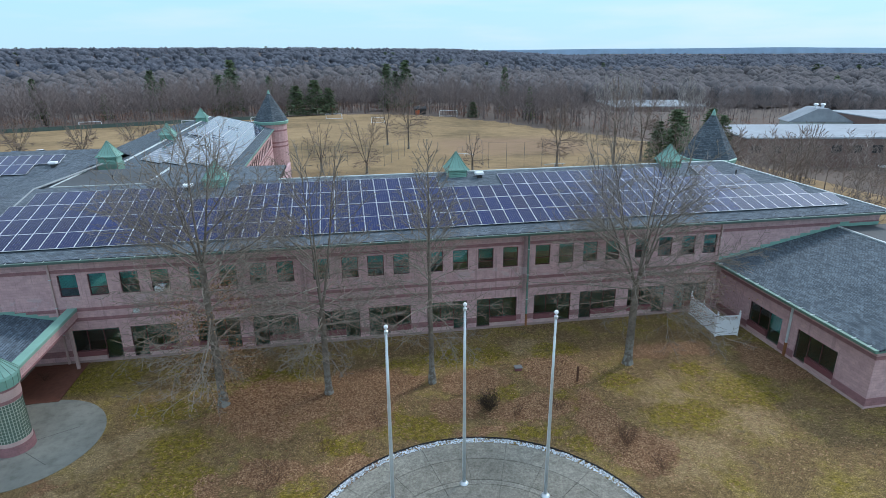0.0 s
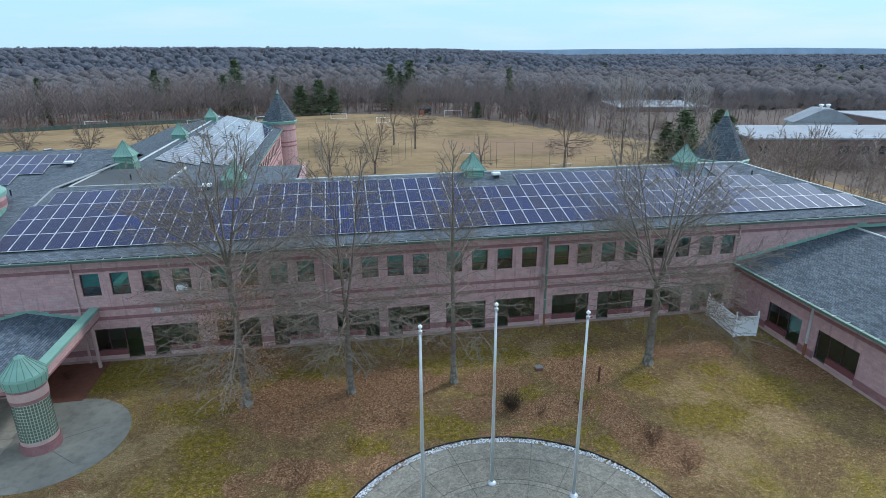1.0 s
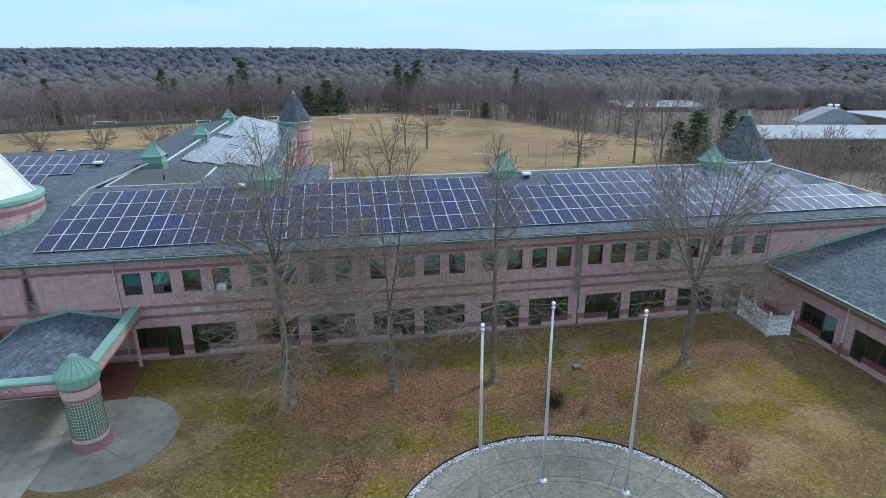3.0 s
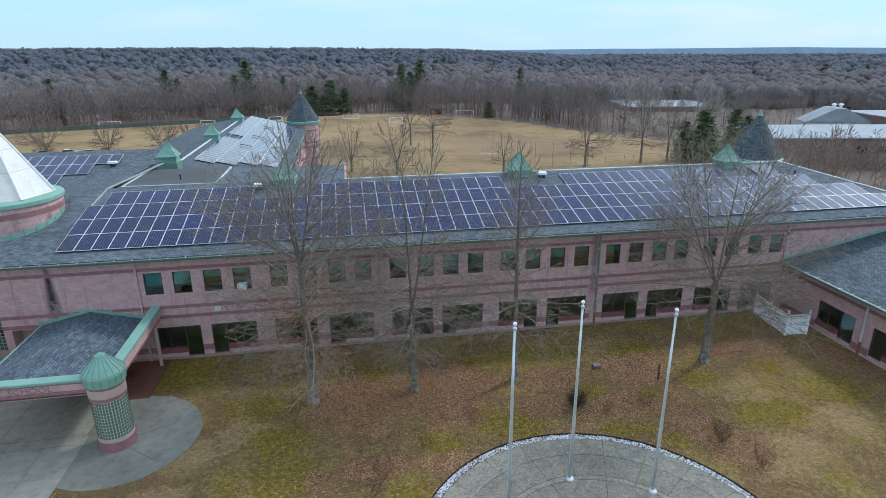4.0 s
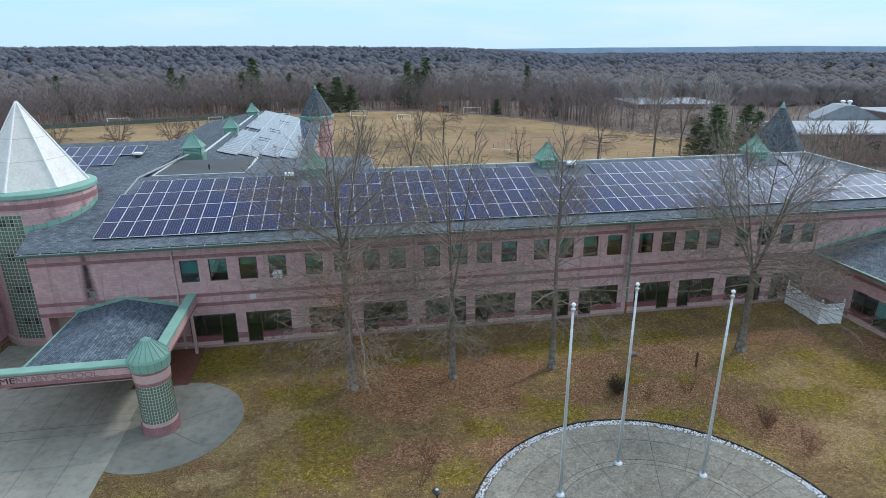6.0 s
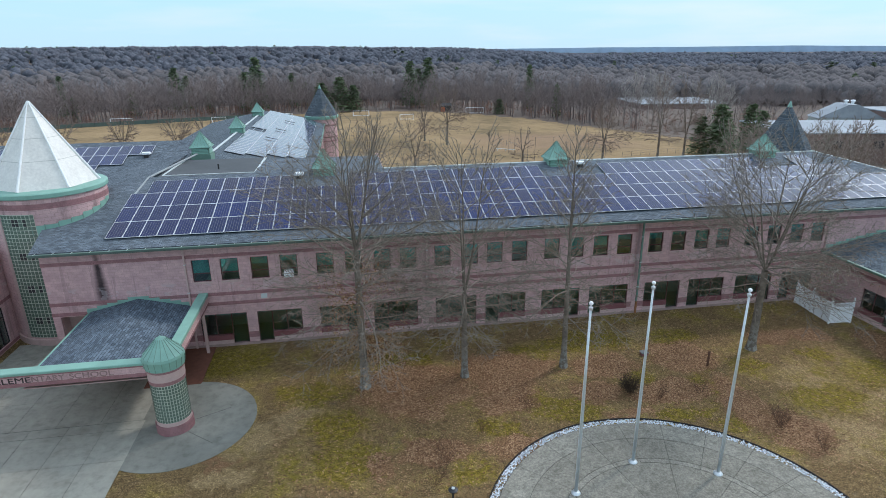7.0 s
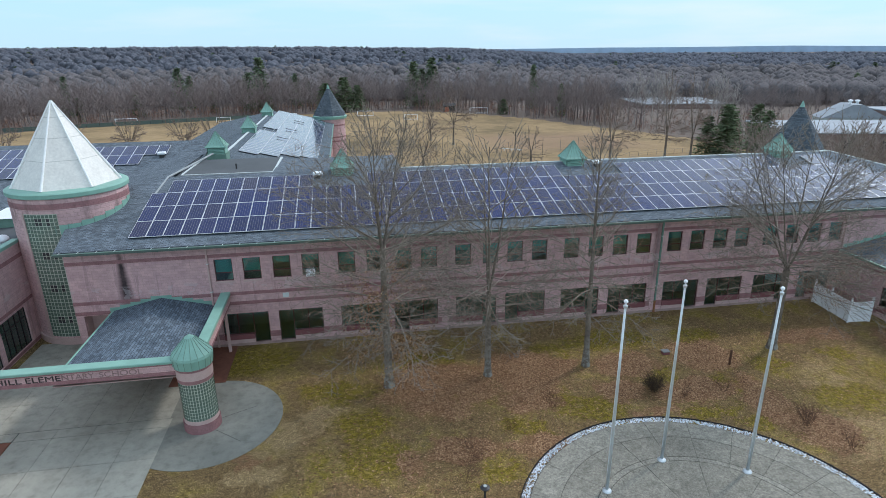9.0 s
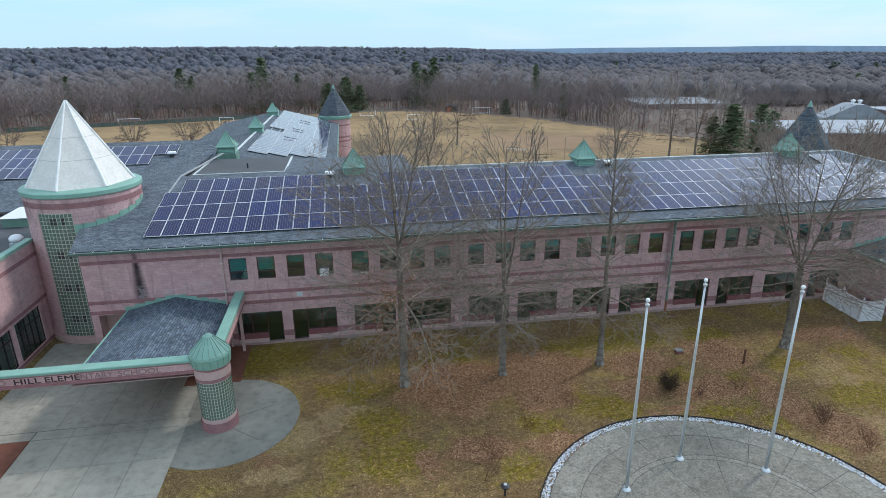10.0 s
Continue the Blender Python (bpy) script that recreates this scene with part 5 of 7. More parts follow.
# ---- cupolas ----
def cupola(x, y, z, s=1.0):
    c = empty("cupola", "green metal louvred cupola with a steep pyramid roof", "cupola", "roof cupolas", "structure", at=(x, y, z))
    part("base", bevelled(boxes((-1.02 * s, 1.02 * s, -1.02 * s, 1.02 * s, -0.6, 0.3 * s)), 0.02), M_COPPER2, c)
    part("body", boxes((-0.86 * s, 0.86 * s, -0.86 * s, 0.86 * s, 0.3 * s, 1.02 * s)), M_COPPER2, c)
    for sx, sy in ((0, -1), (0, 1), (-1, 0), (1, 0)):
        for k in range(4):
            zz = (0.4 + 0.15 * k) * s
            b = bmesh.new()
            w0, w1 = 0.8 * s, 0.95 * s
            hexa(b, [(-w0, -w1, zz - 0.05), (w0, -w1, zz - 0.05), (w0, -0.84 * s, zz + 0.05), (-w0, -0.84 * s, zz + 0.05), (-w0, -w1, zz - 0.02), (w0, -w1, zz - 0.02), (w0, -0.84 * s, zz + 0.08), (-w0, -0.84 * s, zz + 0.08)])
            b.transform(Matrix.Rotation(math.atan2(sx, -sy), 4, "Z"))
            part("louvre", b, M_COPPER, c)
    prof = [(1.5 * s, 0.98 * s), (1.5 * s, 1.05 * s), (1.25 * s, 1.24 * s), (0.64 * s, 1.88 * s), (0.05, 2.6 * s)]
    b = bmesh.new()
    lathe(b, 0, 0, prof, 4, turn=45)
    r = part("roof", b, M_COPPER, c)
    for i in range(4):
        a = radians(45 + 90 * i)
        b = bmesh.new()
        for (r0, z0), (r1, z1) in zip(prof[1:], prof[2:]):
            tube(b, (r0 * math.cos(a), r0 * math.sin(a), z0), (r1 * math.cos(a), r1 * math.sin(a), z1), 0.04, 0.04, 5)
        part("hip_roll", b, M_COPPER2, r)
        mx, my = math.cos(a + math.pi / 4), math.sin(a + math.pi / 4)
        for t in (-0.6, -0.2, 0.2, 0.6):
            b = bmesh.new()
            path = [Vector((mx * q * 0.707 - my * t * q * 0.707, my * q * 0.707 + mx * t * q * 0.707, zq + 0.01)) for q, zq in prof[1:]]
            for p0, p1 in zip(path, path[1:]):
                tube(b, p0, p1, 0.018, 0.018, 4)
            part("seam", b, M_COPPER2, r)
    return c


cup = cupola(9.3, 53.7, RZ - 0.65)
for x, y, z in ((31.0, 53.7, RZ - 0.65), (-12.25, 53.7, RZ - 0.65), (-25.5, 67.3, 10.75), (-25.5, 90.0, 10.0), (-25.6, 113.0, 10.0)):
    copy_thing(cup, pose(x, y, z))


def roof_hatch(x, y, z):
    h = empty("roof_vent", "white boxed roof vent on a dark curb", "roof vent", "roof vents", at=(x, y, z))
    part("curb", boxes((-0.22, 0.22, -0.22, 0.22, -0.1, 0.25)), M_DARK, h)
    part("hood", bevelled(boxes((-0.4, 0.4, -0.32, 0.32, 0.25, 0.5)), 0.05), M_WHITE, h)


for x, y in ((-14.4, 52.6), (11.3, 52.6)):
    roof_hatch(x, y, rz(y))
roof_hatch(-31.4, 68.0, 10.75)


def vent_pipe(x, y, z):
    b = bmesh.new()
    lathe(b, x, y, [(0.07, z - 0.1), (0.07, z + 0.45)], 10)
    tagged(part("vent_pipe", b, M_DARK), "short black plumbing vent pipe", "vent pipe", "vent pipes")


for x, y, z in ((36.6, 50.9, rz(50.9)), (-32.5, 58.0, 10.0), (-22.0, 57.5, 11.1), (43.9, 35.0, 7.06)):
    vent_pipe(x, y, z)

# dark bars for vent pipes in panel gaps, their shadow built into the shape
def pipe_box(x, y, z):
    v_ = empty("conduit_box", "dark bar and box for vent pipes and their shadow among the solar panels", "conduit", "roof conduits", at=(x, y, z))
    v_.rotation_euler = (0, math.atan(0.248), 0)
    part("run", bevelled(boxes((-0.8, 0.8, -0.04, 0.04, 0, 0.08)), 0.02), M_DARK, v_)
    part("box", bevelled(boxes((-0.9, -0.75, -0.2, 0.2, 0, 0.12)), 0.02), M_DARK, v_)


for x, y in ((-20.6, 88.0), (-20.2, 98.0), (-19.8, 110.0)):
    pipe_box(x, y, 7.65 + (-14.2 - x) * 0.248 + 0.3)

# ---- rear wing with its corner tower ----
bm = bmesh.new()
slab_poly(bm, [(-25.5, 66.0, 10.45), (-14.2, 66.0, 7.65), (-14.2, 127.0, 7.65), (-25.5, 120.0, 10.45)])
slab_poly(bm, [(-36.8, 66.0, 7.65), (-25.5, 66.0, 10.45), (-25.5, 120.0, 10.45), (-36.8, 127.0, 7.65)])
slab_poly(bm, [(-25.5, 120.0, 10.45), (-14.2, 127.0, 7.65), (-36.8, 127.0, 7.65)])
rear = tagged(part("roof_rear_wing", bm, M_SHINGLE_E), "shingle roof of the rear classroom wing", "roof", kind="structure")
part("ridge_cap", boxes((-25.65, -25.35, 70, 120, 10.42, 10.5)), M_TRIM, rear)
part("eave_gutter", boxes((-14.25, -14.0, 66.5, 127, 7.45, 7.62)), M_COPPER2, rear)
rw_holes = [(69.5 + i * 2.15, 69.5 + i * 2.15 + 1.25, z0, z0 + 1.7) for i in range(23) for z0 in (0.9, 4.7)]
bm = bmesh.new()
wall_sheet(bm, "y", -14.6, -0.3, 66.5, 120.5, -3.0, 7.5, rw_holes)
rear_wall = tagged(part("wall_rear_wing", bm, M_BLOCK), "two-storey pink block wall of the rear wing", "wall", kind="structure")
part("wine_band", boxes((-14.6, -14.57, 66.5, 120.5, 6.75, 7.0), (-14.6, -14.57, 66.5, 120.5, 3.5, 3.75), (-14.6, -14.57, 66.5, 120.5, 4.2, 4.45)), M_BAND, rear_wall)
bm = boxes((-36.4, -36.1, 66.5, 126, -3, 7.6), (-36.1, -18.2, 125.7, 126, -3, 7.6), (-17.0, -16.9, 66.6, 120, -3, 7.4))
tagged(part("wall_rear_shell", bm, M_ROOM), "plain walls closing the rear wing", "wall", kind="structure")
for i, h in enumerate(rw_holes):
    if h[2] > 4:
        w = empty("window_%d" % (100 + i), "narrow classroom window of the rear wing", "window", kind="structure", at=(-14.6, h[0], h[2]))
        part("window_frame", boxes((-0.16, -0.08, 0, 0.06, 0, 1.7), (-0.16, -0.08, 1.19, 1.25, 0, 1.7), (-0.158, -0.082, 0.06, 1.19, 0.6, 0.66)), M_FRAME, w)
        p = part("pane", boxes((-0.13, -0.118, 0.06, 1.19, 0.0, 1.7)), M_GLASS, w)
rear_cells = [(k, w) for w in range(4) for k in range((2, 1, -1, -2)[w], 40) if not (w == 3 and 14 < k < 18)]
array_on("solar_array", "solar panels on the rear wing mirroring the pale sky", (-15.6, 75.5, 7.65 + 1.4 * 0.248), (0, 1, 0), (-1, 0, 0.248), rear_cells, [(0, 2, 40), (1, 2, 40), (2, 2, 40), (3, 5, 40)])


def spire_tower(x, y, ground_z, r, eave, apex, label):
    t = empty("spire_tower", label, "tower", "spire towers", "structure", at=(x, y, 0))
    m_ = masonry("spire_block", PINK, 0.41, 0.2, (0, 0, r))
    mb = masonry("spire_band", WINE, 0.3, 0.2, (0, 0, r))
    b = bmesh.new()
    lathe(b, 0, 0, [(r, ground_z - 1), (r, eave - 0.6)], 24)
    part("drum", b, m_, t)
    for z in (eave - 1.9, eave - 4.2, eave - 5.0):
        b = bmesh.new()
        lathe(b, 0, 0, [(r + 0.03, z), (r + 0.03, z + 0.28)], 24)
        part("wine_band", b, mb, t)
    b = bmesh.new()
    lathe(b, 0, 0, [(r + 0.05, eave - 0.6), (r + 0.35, eave - 0.5), (r + 0.45, eave), (r + 0.3, eave + 0.08)], 24)
    part("green_cornice", b, M_COPPER, t)
    b = bmesh.new()
    lathe(b, 0, 0, [(r + 0.4, eave + 0.04), (0.06, apex - 0.35)], 8, turn=12)
    part("spire", b, shingle("spire_shingle", (0.1, 0.12, 0.14), 0, 2, 0.3, 0.2), t, "dark shingle spire")
    b = bmesh.new()
    lathe(b, 0, 0, [(0.3, apex - 0.75), (0.16, apex - 0.3), (0.05, apex)], 10)
    part("finial", b, M_COPPER, t)


spire_tower(-14.75, 123.4, -3.0, 2.95, 9.0, 14.95, "round pink block stair tower with a dark shingle spire")
spire_tower(45.0, 68.0, -1.0, 2.95, 9.0, 14.95, "round stair tower with a dark shingle spire behind the roof")


# ---- white fence ----
FP = [(28.1, 42.7), (27.95, 40.7), (27.75, 38.5), (29.6, 38.35)]
fence = empty("privacy_fence", "white vinyl privacy fence with a lattice top round a corner", "fence", at=(FP[2][0], FP[2][1], 0))


def fl(p, z):
    return Vector((p[0] - FP[2][0], p[1] - FP[2][1], z))


for p in FP:
    o = fl(p, 0)
    post = part("post", bevelled(boxes((o.x - 0.065, o.x + 0.065, o.y - 0.065, o.y + 0.065, 0, 1.95)), 0.008), M_WHITE, fence)
    b = bmesh.new()
    lathe(b, o.x, o.y, [(0.1, 1.95), (0.1, 1.98), (0.03, 2.05), (0.06, 2.1), (0.07, 2.15), (0.04, 2.2), (0.0, 2.21)], 12)
    smooth(part("post_cap", b, M_WHITE, post))
for p, q in zip(FP, FP[1:]):
    a, c = fl(p, 0), fl(q, 0)
    L = (c - a).length
    m = Matrix.Translation(a) @ Matrix.Rotation(math.atan2((c - a).y, (c - a).x), 4, "Z")

    def put(name, bm_):
        bm_.transform(m)
        return part(name, bm_, M_WHITE, fence)

    for z0, z1 in ((0.06, 0.2), (1.3, 1.4), (1.72, 1.8)):
        put("rail", boxes((0.06, L - 0.06, -0.03, 0.03, z0, z1)))
    k = int((L - 0.12) / 0.15)
    w = (L - 0.12) / k
    for i in range(k):
        put("board", boxes((0.06 + i * w + 0.003, 0.06 + (i + 1) * w - 0.003, -0.012, 0.012, 0.2, 1.3)))
    for i in range(int(L / 0.1)):
        for sgn in (1, -1):
            x0 = 0.06 + i * 0.1
            x1 = x0 + sgn * 0.32
            t0, t1 = 0.0, 1.0
            if x1 > L - 0.06:
                t1 = (L - 0.06 - x0) / 0.32
            if x1 < 0.06:
                t1 = (x0 - 0.06) / 0.32
            if t1 > 0.05:
                b = bmesh.new()
                tube(b, (x0, sgn * 0.007, 1.4), (x0 + (x1 - x0) * t1, sgn * 0.007, 1.4 + 0.32 * t1), 0.016, 0.016, 4)
                put("lattice_slat", b)


# ---- flagpoles ----
def flagpole(x, y, h):
    f_ = empty("flagpole", "tall tapered aluminium flagpole with a ball on top, no flag", "flagpole", "three flagpoles", at=(x, y, 0.05))
    b = bmesh.new()
    lathe(b, 0, 0, [(0.09, 0), (0.09, 3.5), (0.075, 6.0), (0.05, h - 0.35)], 16)
    smooth(part("shaft", b, M_POLE, f_))
    b = bmesh.new()
    lathe(b, 0, 0, [(0.24, 0), (0.24, 0.03), (0.19, 0.09), (0.12, 0.13), (0.1, 0.14)], 20)
    part("base_collar", b, M_POLE, f_)
    b = bmesh.new()
    lathe(b, 0, 0, [(0.09, h - 0.36), (0.1, h - 0.3), (0.1, h - 0.24), (0.05, h - 0.2), (0.03, h - 0.16)], 14)
    tk = part("truck", b, M_POLE, f_)
    tube_b = bmesh.new()
    tube(tube_b, (0.06, 0, h - 0.3), (0.2, 0, h - 0.3), 0.03, 0.03, 8)
    part("pulley", tube_b, M_DARK, tk)
    b = bmesh.new()
    bmesh.ops.create_uvsphere(b, u_segments=16, v_segments=10, radius=0.1, matrix=Matrix.Translation((0, 0, h - 0.04)))
    smooth(part("ball", b, M_WHITE, f_))
    b = bmesh.new()
    tube(b, (-0.1, -0.05, 0.9), (-0.07, -0.03, h - 0.35), 0.008, 0.008, 4)
    part("halyard", b, M_WHITE, f_)
    part("cleat", boxes((-0.12, -0.08, -0.06, -0.03, 1.2, 1.3)), M_POLE, f_)
    return f_


for x, y in ((0.27, 23.75), (4.22, 25.46), (8.21, 23.81)):
    flagpole(x, y, 10.58)

# ---- small things on the lawn ----
o = empty("utility_box", "low grey weathered utility cover on the grass", "utility box", at=(10.55, 36.4, 0))
part("body", bevelled(boxes((-0.26, 0.26, -0.2, 0.2, -0.02, 0.2)), 0.02), M_SILL, o)
part("lid", bevelled(boxes((-0.29, 0.29, -0.23, 0.23, 0.2, 0.27)), 0.02), plain("weathered_lid", (0.2, 0.21, 0.21), 0.8), o)
o = empty("wooden_stake", "weathered brown wooden stake in the leaves", "stake", at=(14.15, 34.05, 0))
part("post", bevelled(boxes((-0.06, 0.06, -0.06, 0.06, -0.05, 1.2)), 0.01), plain("old_wood", (0.1, 0.05, 0.03), 0.9), o)
o = empty("path_light", "black mushroom path light beside the plaza", "path light", at=(-5.95, 24.4, 0))
b = bmesh.new()
lathe(b, 0, 0, [(0.06, 0), (0.06, 0.45)], 12)
part("stem", b, M_DARK, o)
b = bmesh.new()
lathe(b, 0, 0, [(0.1, 0.45), (0.13, 0.48), (0.13, 0.6), (0.24, 0.6), (0.25, 0.64), (0.1, 0.72), (0.0, 0.73)], 20)
part("hood", b, M_DARK, o)
b = bmesh.new()
lathe(b, 0, 0, [(0.09, 0.73), (0.08, 0.76), (0, 0.765)], 16)
part("lens", b, M_TRIM, o)
o = empty("window_air_conditioner", "white window air conditioner under the sash", "air conditioner", at=(-15.0, WY - 0.02, 5.44))
part("case", bevelled(boxes((-0.33, 0.33, -0.35, 0.2, 0, 0.42)), 0.02), M_WHITE, o)
for k in range(5):
    part("louvre", boxes((-0.28, 0.28, -0.365, -0.35, 0.06 + k * 0.07, 0.09 + k * 0.07)), M_TRIM, o)
tagged(part("wall_vent", bevelled(boxes((-17.2, -16.75, WY - 0.06, WY - 0.026, 3.78, 4.15)), 0.01), M_TRIM), "small pale wall vent", "wall vent")


# ---- bare trees ----
class Wood:
    """Collects tapering twigs and limbs as tubes."""

    def __init__(self, seed, fat=1.0):
        self.fat = fat
        self.r = random.Random(seed)
        self.v, self.f = [], []

    def run(self, pts, radii, sides):
        base_i = len(self.v)
        for k, p in enumerate(pts):
            d = (pts[min(k + 1, len(pts) - 1)] - pts[max(k - 1, 0)]).normalized()
            a = d.orthogonal().normalized()
            c = d.cross(a)
            for i in range(sides):
                t = 2 * math.pi * i / sides
                self.v.append(p + (a * math.cos(t) + c * math.sin(t)) * radii[k])
        for k in range(len(pts) - 1):
            for i in range(sides):
                j = (i + 1) % sides
                q = base_i + k * sides
                self.f.append((q + i, q + j, q + sides + j))
                self.f.append((q + i, q + sides + j, q + sides + i))

    def limb(self, p, d, length, r0, level, lift=0.0, spread=1.0, droop=0.0, twigs=1.0, last=3):
        """One limb with side shoots; lift bends it upwards as it goes, droop downwards."""
        R = self.r
        n = (9, 6, 3, 2)[min(level, 3)]
        thin = (0.016, 0.012, 0.0095, 0.008)[min(level, 3)] * self.fat
        pts, rad = [p.copy()], [max(thin, r0)]
        step = length / n
        d = d.normalized()
        w = (0.1, 0.17, 0.24, 0.28)[min(level, 3)]
        for k in range(n):
            d = (d + Vector((R.uniform(-w, w), R.uniform(-w, w), R.uniform(-w, w) * 0.8 + (lift - droop) * 0.6 / n))).normalized()
            p = p + d * step
            pts.append(p.copy())
            rad.append(max(thin, r0 * (1 - 0.82 * (k + 1) / n)))
        self.run(pts, rad, (6, 4, 3, 3)[min(level, 3)])
        if level >= last:
            return
        count = int(length * (1.9, 2.6, 2.6)[level] * twigs + R.random())
        turn = R.uniform(0, 6.283)
        for i in range(count):
            t = min(1.0, (0.14 if level else 0.2) + 0.86 * (i + R.random()) / count)
            k = min(n - 1, int(t * n))
            q = pts[k].lerp(pts[k + 1], t * n - k)
            ax = (pts[k + 1] - pts[k]).normalized()
            side = ax.orthogonal().normalized()
            turn += 2.4 + R.uniform(-0.6, 0.6)
            side.rotate(Matrix.Rotation(turn, 3, ax))
            side.z *= 0.75
            dd = ax * R.uniform(0.5, 1.0) + side * R.uniform(0.6, 1.1) * spread
            if level < 2:
                ln = length * (0.58 - 0.36 * t) * R.uniform(0.55, 1.15)
            else:
                ln = R.uniform(0.18, 0.5) * (1.0 if last > 2 else 2.0)
            self.limb(q, dd, ln, rad[k] * R.uniform(0.35, 0.6), level + 1, lift * 0.5, spread, droop * 0.6, twigs, last)

    def mesh(self, name, mat_):
        return mesh_from_arrays(name, np.array([tuple(p) for p in self.v]), np.array(self.f), mat_)


OAK_REACH = [(0.1, 0.35), (0.2, 0.58), (0.34, 1.0), (0.5, 0.86), (0.7, 0.6), (0.85, 0.38), (1.0, 0.12)]
OAK_RISE = [(0.1, -0.2), (0.22, -0.1), (0.36, 0.14), (0.5, 0.45), (0.7, 0.9), (1.0, 1.9)]


def bare_tree(name, x, y, h, crown, seed, label, r_base=0.26, fork=0.9, leaders=1, splay=0.0, limbs=40, first=0.2, twigs=1.0, group="courtyard trees", z=None, last=3, fat=1.0, bark_m=None):
    """A leafless tree: a trunk up to the fork, leaders that splay from it, limbs that droop low down and rise high up."""
    t = empty(name, label, "tree", group, at=(x, y, gz(x, y) if z is None else z))
    R = random.Random(seed)
    trunk, tw = Wood(seed), Wood(seed + 1, fat)
    pts, rad, n = [], [], 10
    r_fork = r_base * (1 - fork) ** 0.8 if leaders == 1 else r_base * (1 - 0.75 * fork)
    for k in range(n + 1):
        u = k / n
        pts.append(Vector((math.sin(u * 3 * fork + seed) * 0.07, math.cos(u * 3 * fork + seed) * 0.07, h * fork * u - 0.1)))
        rad.append((r_base + (r_fork - r_base) * u) * (1.0 + 0.5 * max(0, 1 - u * fork * h / 0.7)))
    trunk.run(pts, rad, 10)
    stems = [(pts, 0.0, None)]
    for j in range(leaders):
        az = j * 6.283 / leaders + R.uniform(-0.3, 0.3)
        top = h * R.uniform(0.86, 1.0) if leaders > 1 else h
        out = splay * R.uniform(0.55, 1.05)
        lp, lr = [], []
        m = 10
        for k in range(m + 1):
            s = k / m
            lp.append(pts[-1] + Vector((math.cos(az) * out * s ** 0.85 + R.uniform(-0.08, 0.08) * s, math.sin(az) * out * s ** 0.85 + R.uniform(-0.08, 0.08) * s, (top - pts[-1].z) * s)))
            lr.append(max(0.018 * fat, r_fork * (0.95 if leaders == 1 else 0.95 / leaders ** 0.52) * (1 - 0.93 * s)))
        trunk.run(lp, lr, 7)
        stems.append((lp, out, az))
    tr = new("trunk", trunk.mesh("trunk", bark_m or M_BARK))
    tr.parent = t
    smooth(tr)
    total = sum((s[0][-1] - s[0][0]).length * (1.25 if i == 0 else 1.0) for i, s in enumerate(stems))
    for i, (sp, out, az0) in enumerate(stems):
        lo = max(first, sp[0].z / h)
        hi = min(0.98, sp[-1].z / h)
        if hi <= lo + 0.02:
            continue
        count = max(3, round(limbs * (sp[-1] - sp[0]).length * (1.25 if i == 0 else 1.0) / total))
        az = R.uniform(0, 6.283)
        for q in range(count):
            u = lo + (hi - lo) * ((q + R.random()) / count) ** (0.75 if i == 0 else 1.0)
            f = (u * h - sp[0].z) / max(0.1, sp[-1].z - sp[0].z) * (len(sp) - 1)
            k = min(len(sp) - 2, max(0, int(f)))
            p = sp[k].lerp(sp[k + 1], min(1.0, max(0.0, f - k)))
            az += 2.4 + R.uniform(-0.5, 0.5)
            a = az if az0 is None or leaders == 1 else az0 + R.uniform(-1.9, 1.9)
            reach = lerp_table(u, OAK_REACH) * crown * R.uniform(0.62, 1.12) * (1 - 0.5 * out * max(0.0, u - lo) / max(0.1, hi - lo) / crown)
            d = Vector((math.cos(a), math.sin(a), lerp_table(u, OAK_RISE) + R.uniform(-0.18, 0.18)))
            tw.limb(p, d, reach, (0.012 + 0.0062 * reach) * R.uniform(0.75, 1.2) * max(1.0, fat * 0.8), 0, lerp_table(u, [(0.2, 0.0), (0.5, 0.45), (1.0, 0.7)]), 1.0, lerp_table(u, [(0.15, 0.28), (0.4, 0.34), (0.6, 0.0)]), twigs, last)
    br = new("crown", tw.mesh("crown", M_TWIG if last > 2 else M_TWIG_PALE))
    br.parent = t
    return t


bare_tree("oak_tree", -9.95, 35.65, 17.9, 8.6, 21, "bare pin oak with drooping lower limbs and a few brown leaves", 0.29, 0.55, 3, 1.7, 84, 0.19, 1.0, fat=1.15)
bare_tree("oak_tree", -3.02, 35.85, 17.4, 6.2, 35, "bare oak with a forked upper trunk on the courtyard lawn", 0.24, 0.36, 3, 1.7, 82, 0.2, 1.05, fat=1.15)
bare_tree("oak_tree", 4.1, 35.9, 16.8, 5.2, 47, "bare slim young oak on the courtyard lawn", 0.22, 0.85, 1, 0.0, 70, 0.18, 1.1, fat=1.15)
bare_tree("oak_tree", 18.75, 35.8, 17.8, 7.6, 58, "bare wide-spreading oak with rising upper limbs", 0.31, 0.36, 7, 3.8, 96, 0.27, 1.05, fat=1.1)

# dry leaves that still hang on the drooping oak
R = random.Random(9)
vs, fs = [], []
for i in range(17000):
    a, rr, z = R.uniform(0, 6.283), 0.15 + 3.0 * R.random() ** 1.3, 1.6 + 7.0 * R.random() ** 1.3
    p = Vector((-9.95 + rr * math.cos(a), 35.65 + rr * math.sin(a), z))
    if noise.noise(p * 0.5) < 0.05:
        continue
    u, w = Vector((R.gauss(0, 1), R.gauss(0, 1), R.gauss(0, 1))).normalized() * 0.065, Vector((R.gauss(0, 1), R.gauss(0, 1), R.gauss(0, 1))).normalized() * 0.042
    k = len(vs)
    vs += [p - u, p + w, p + u, p - w]
    fs += [(k, k + 1, k + 2), (k, k + 2, k + 3)]
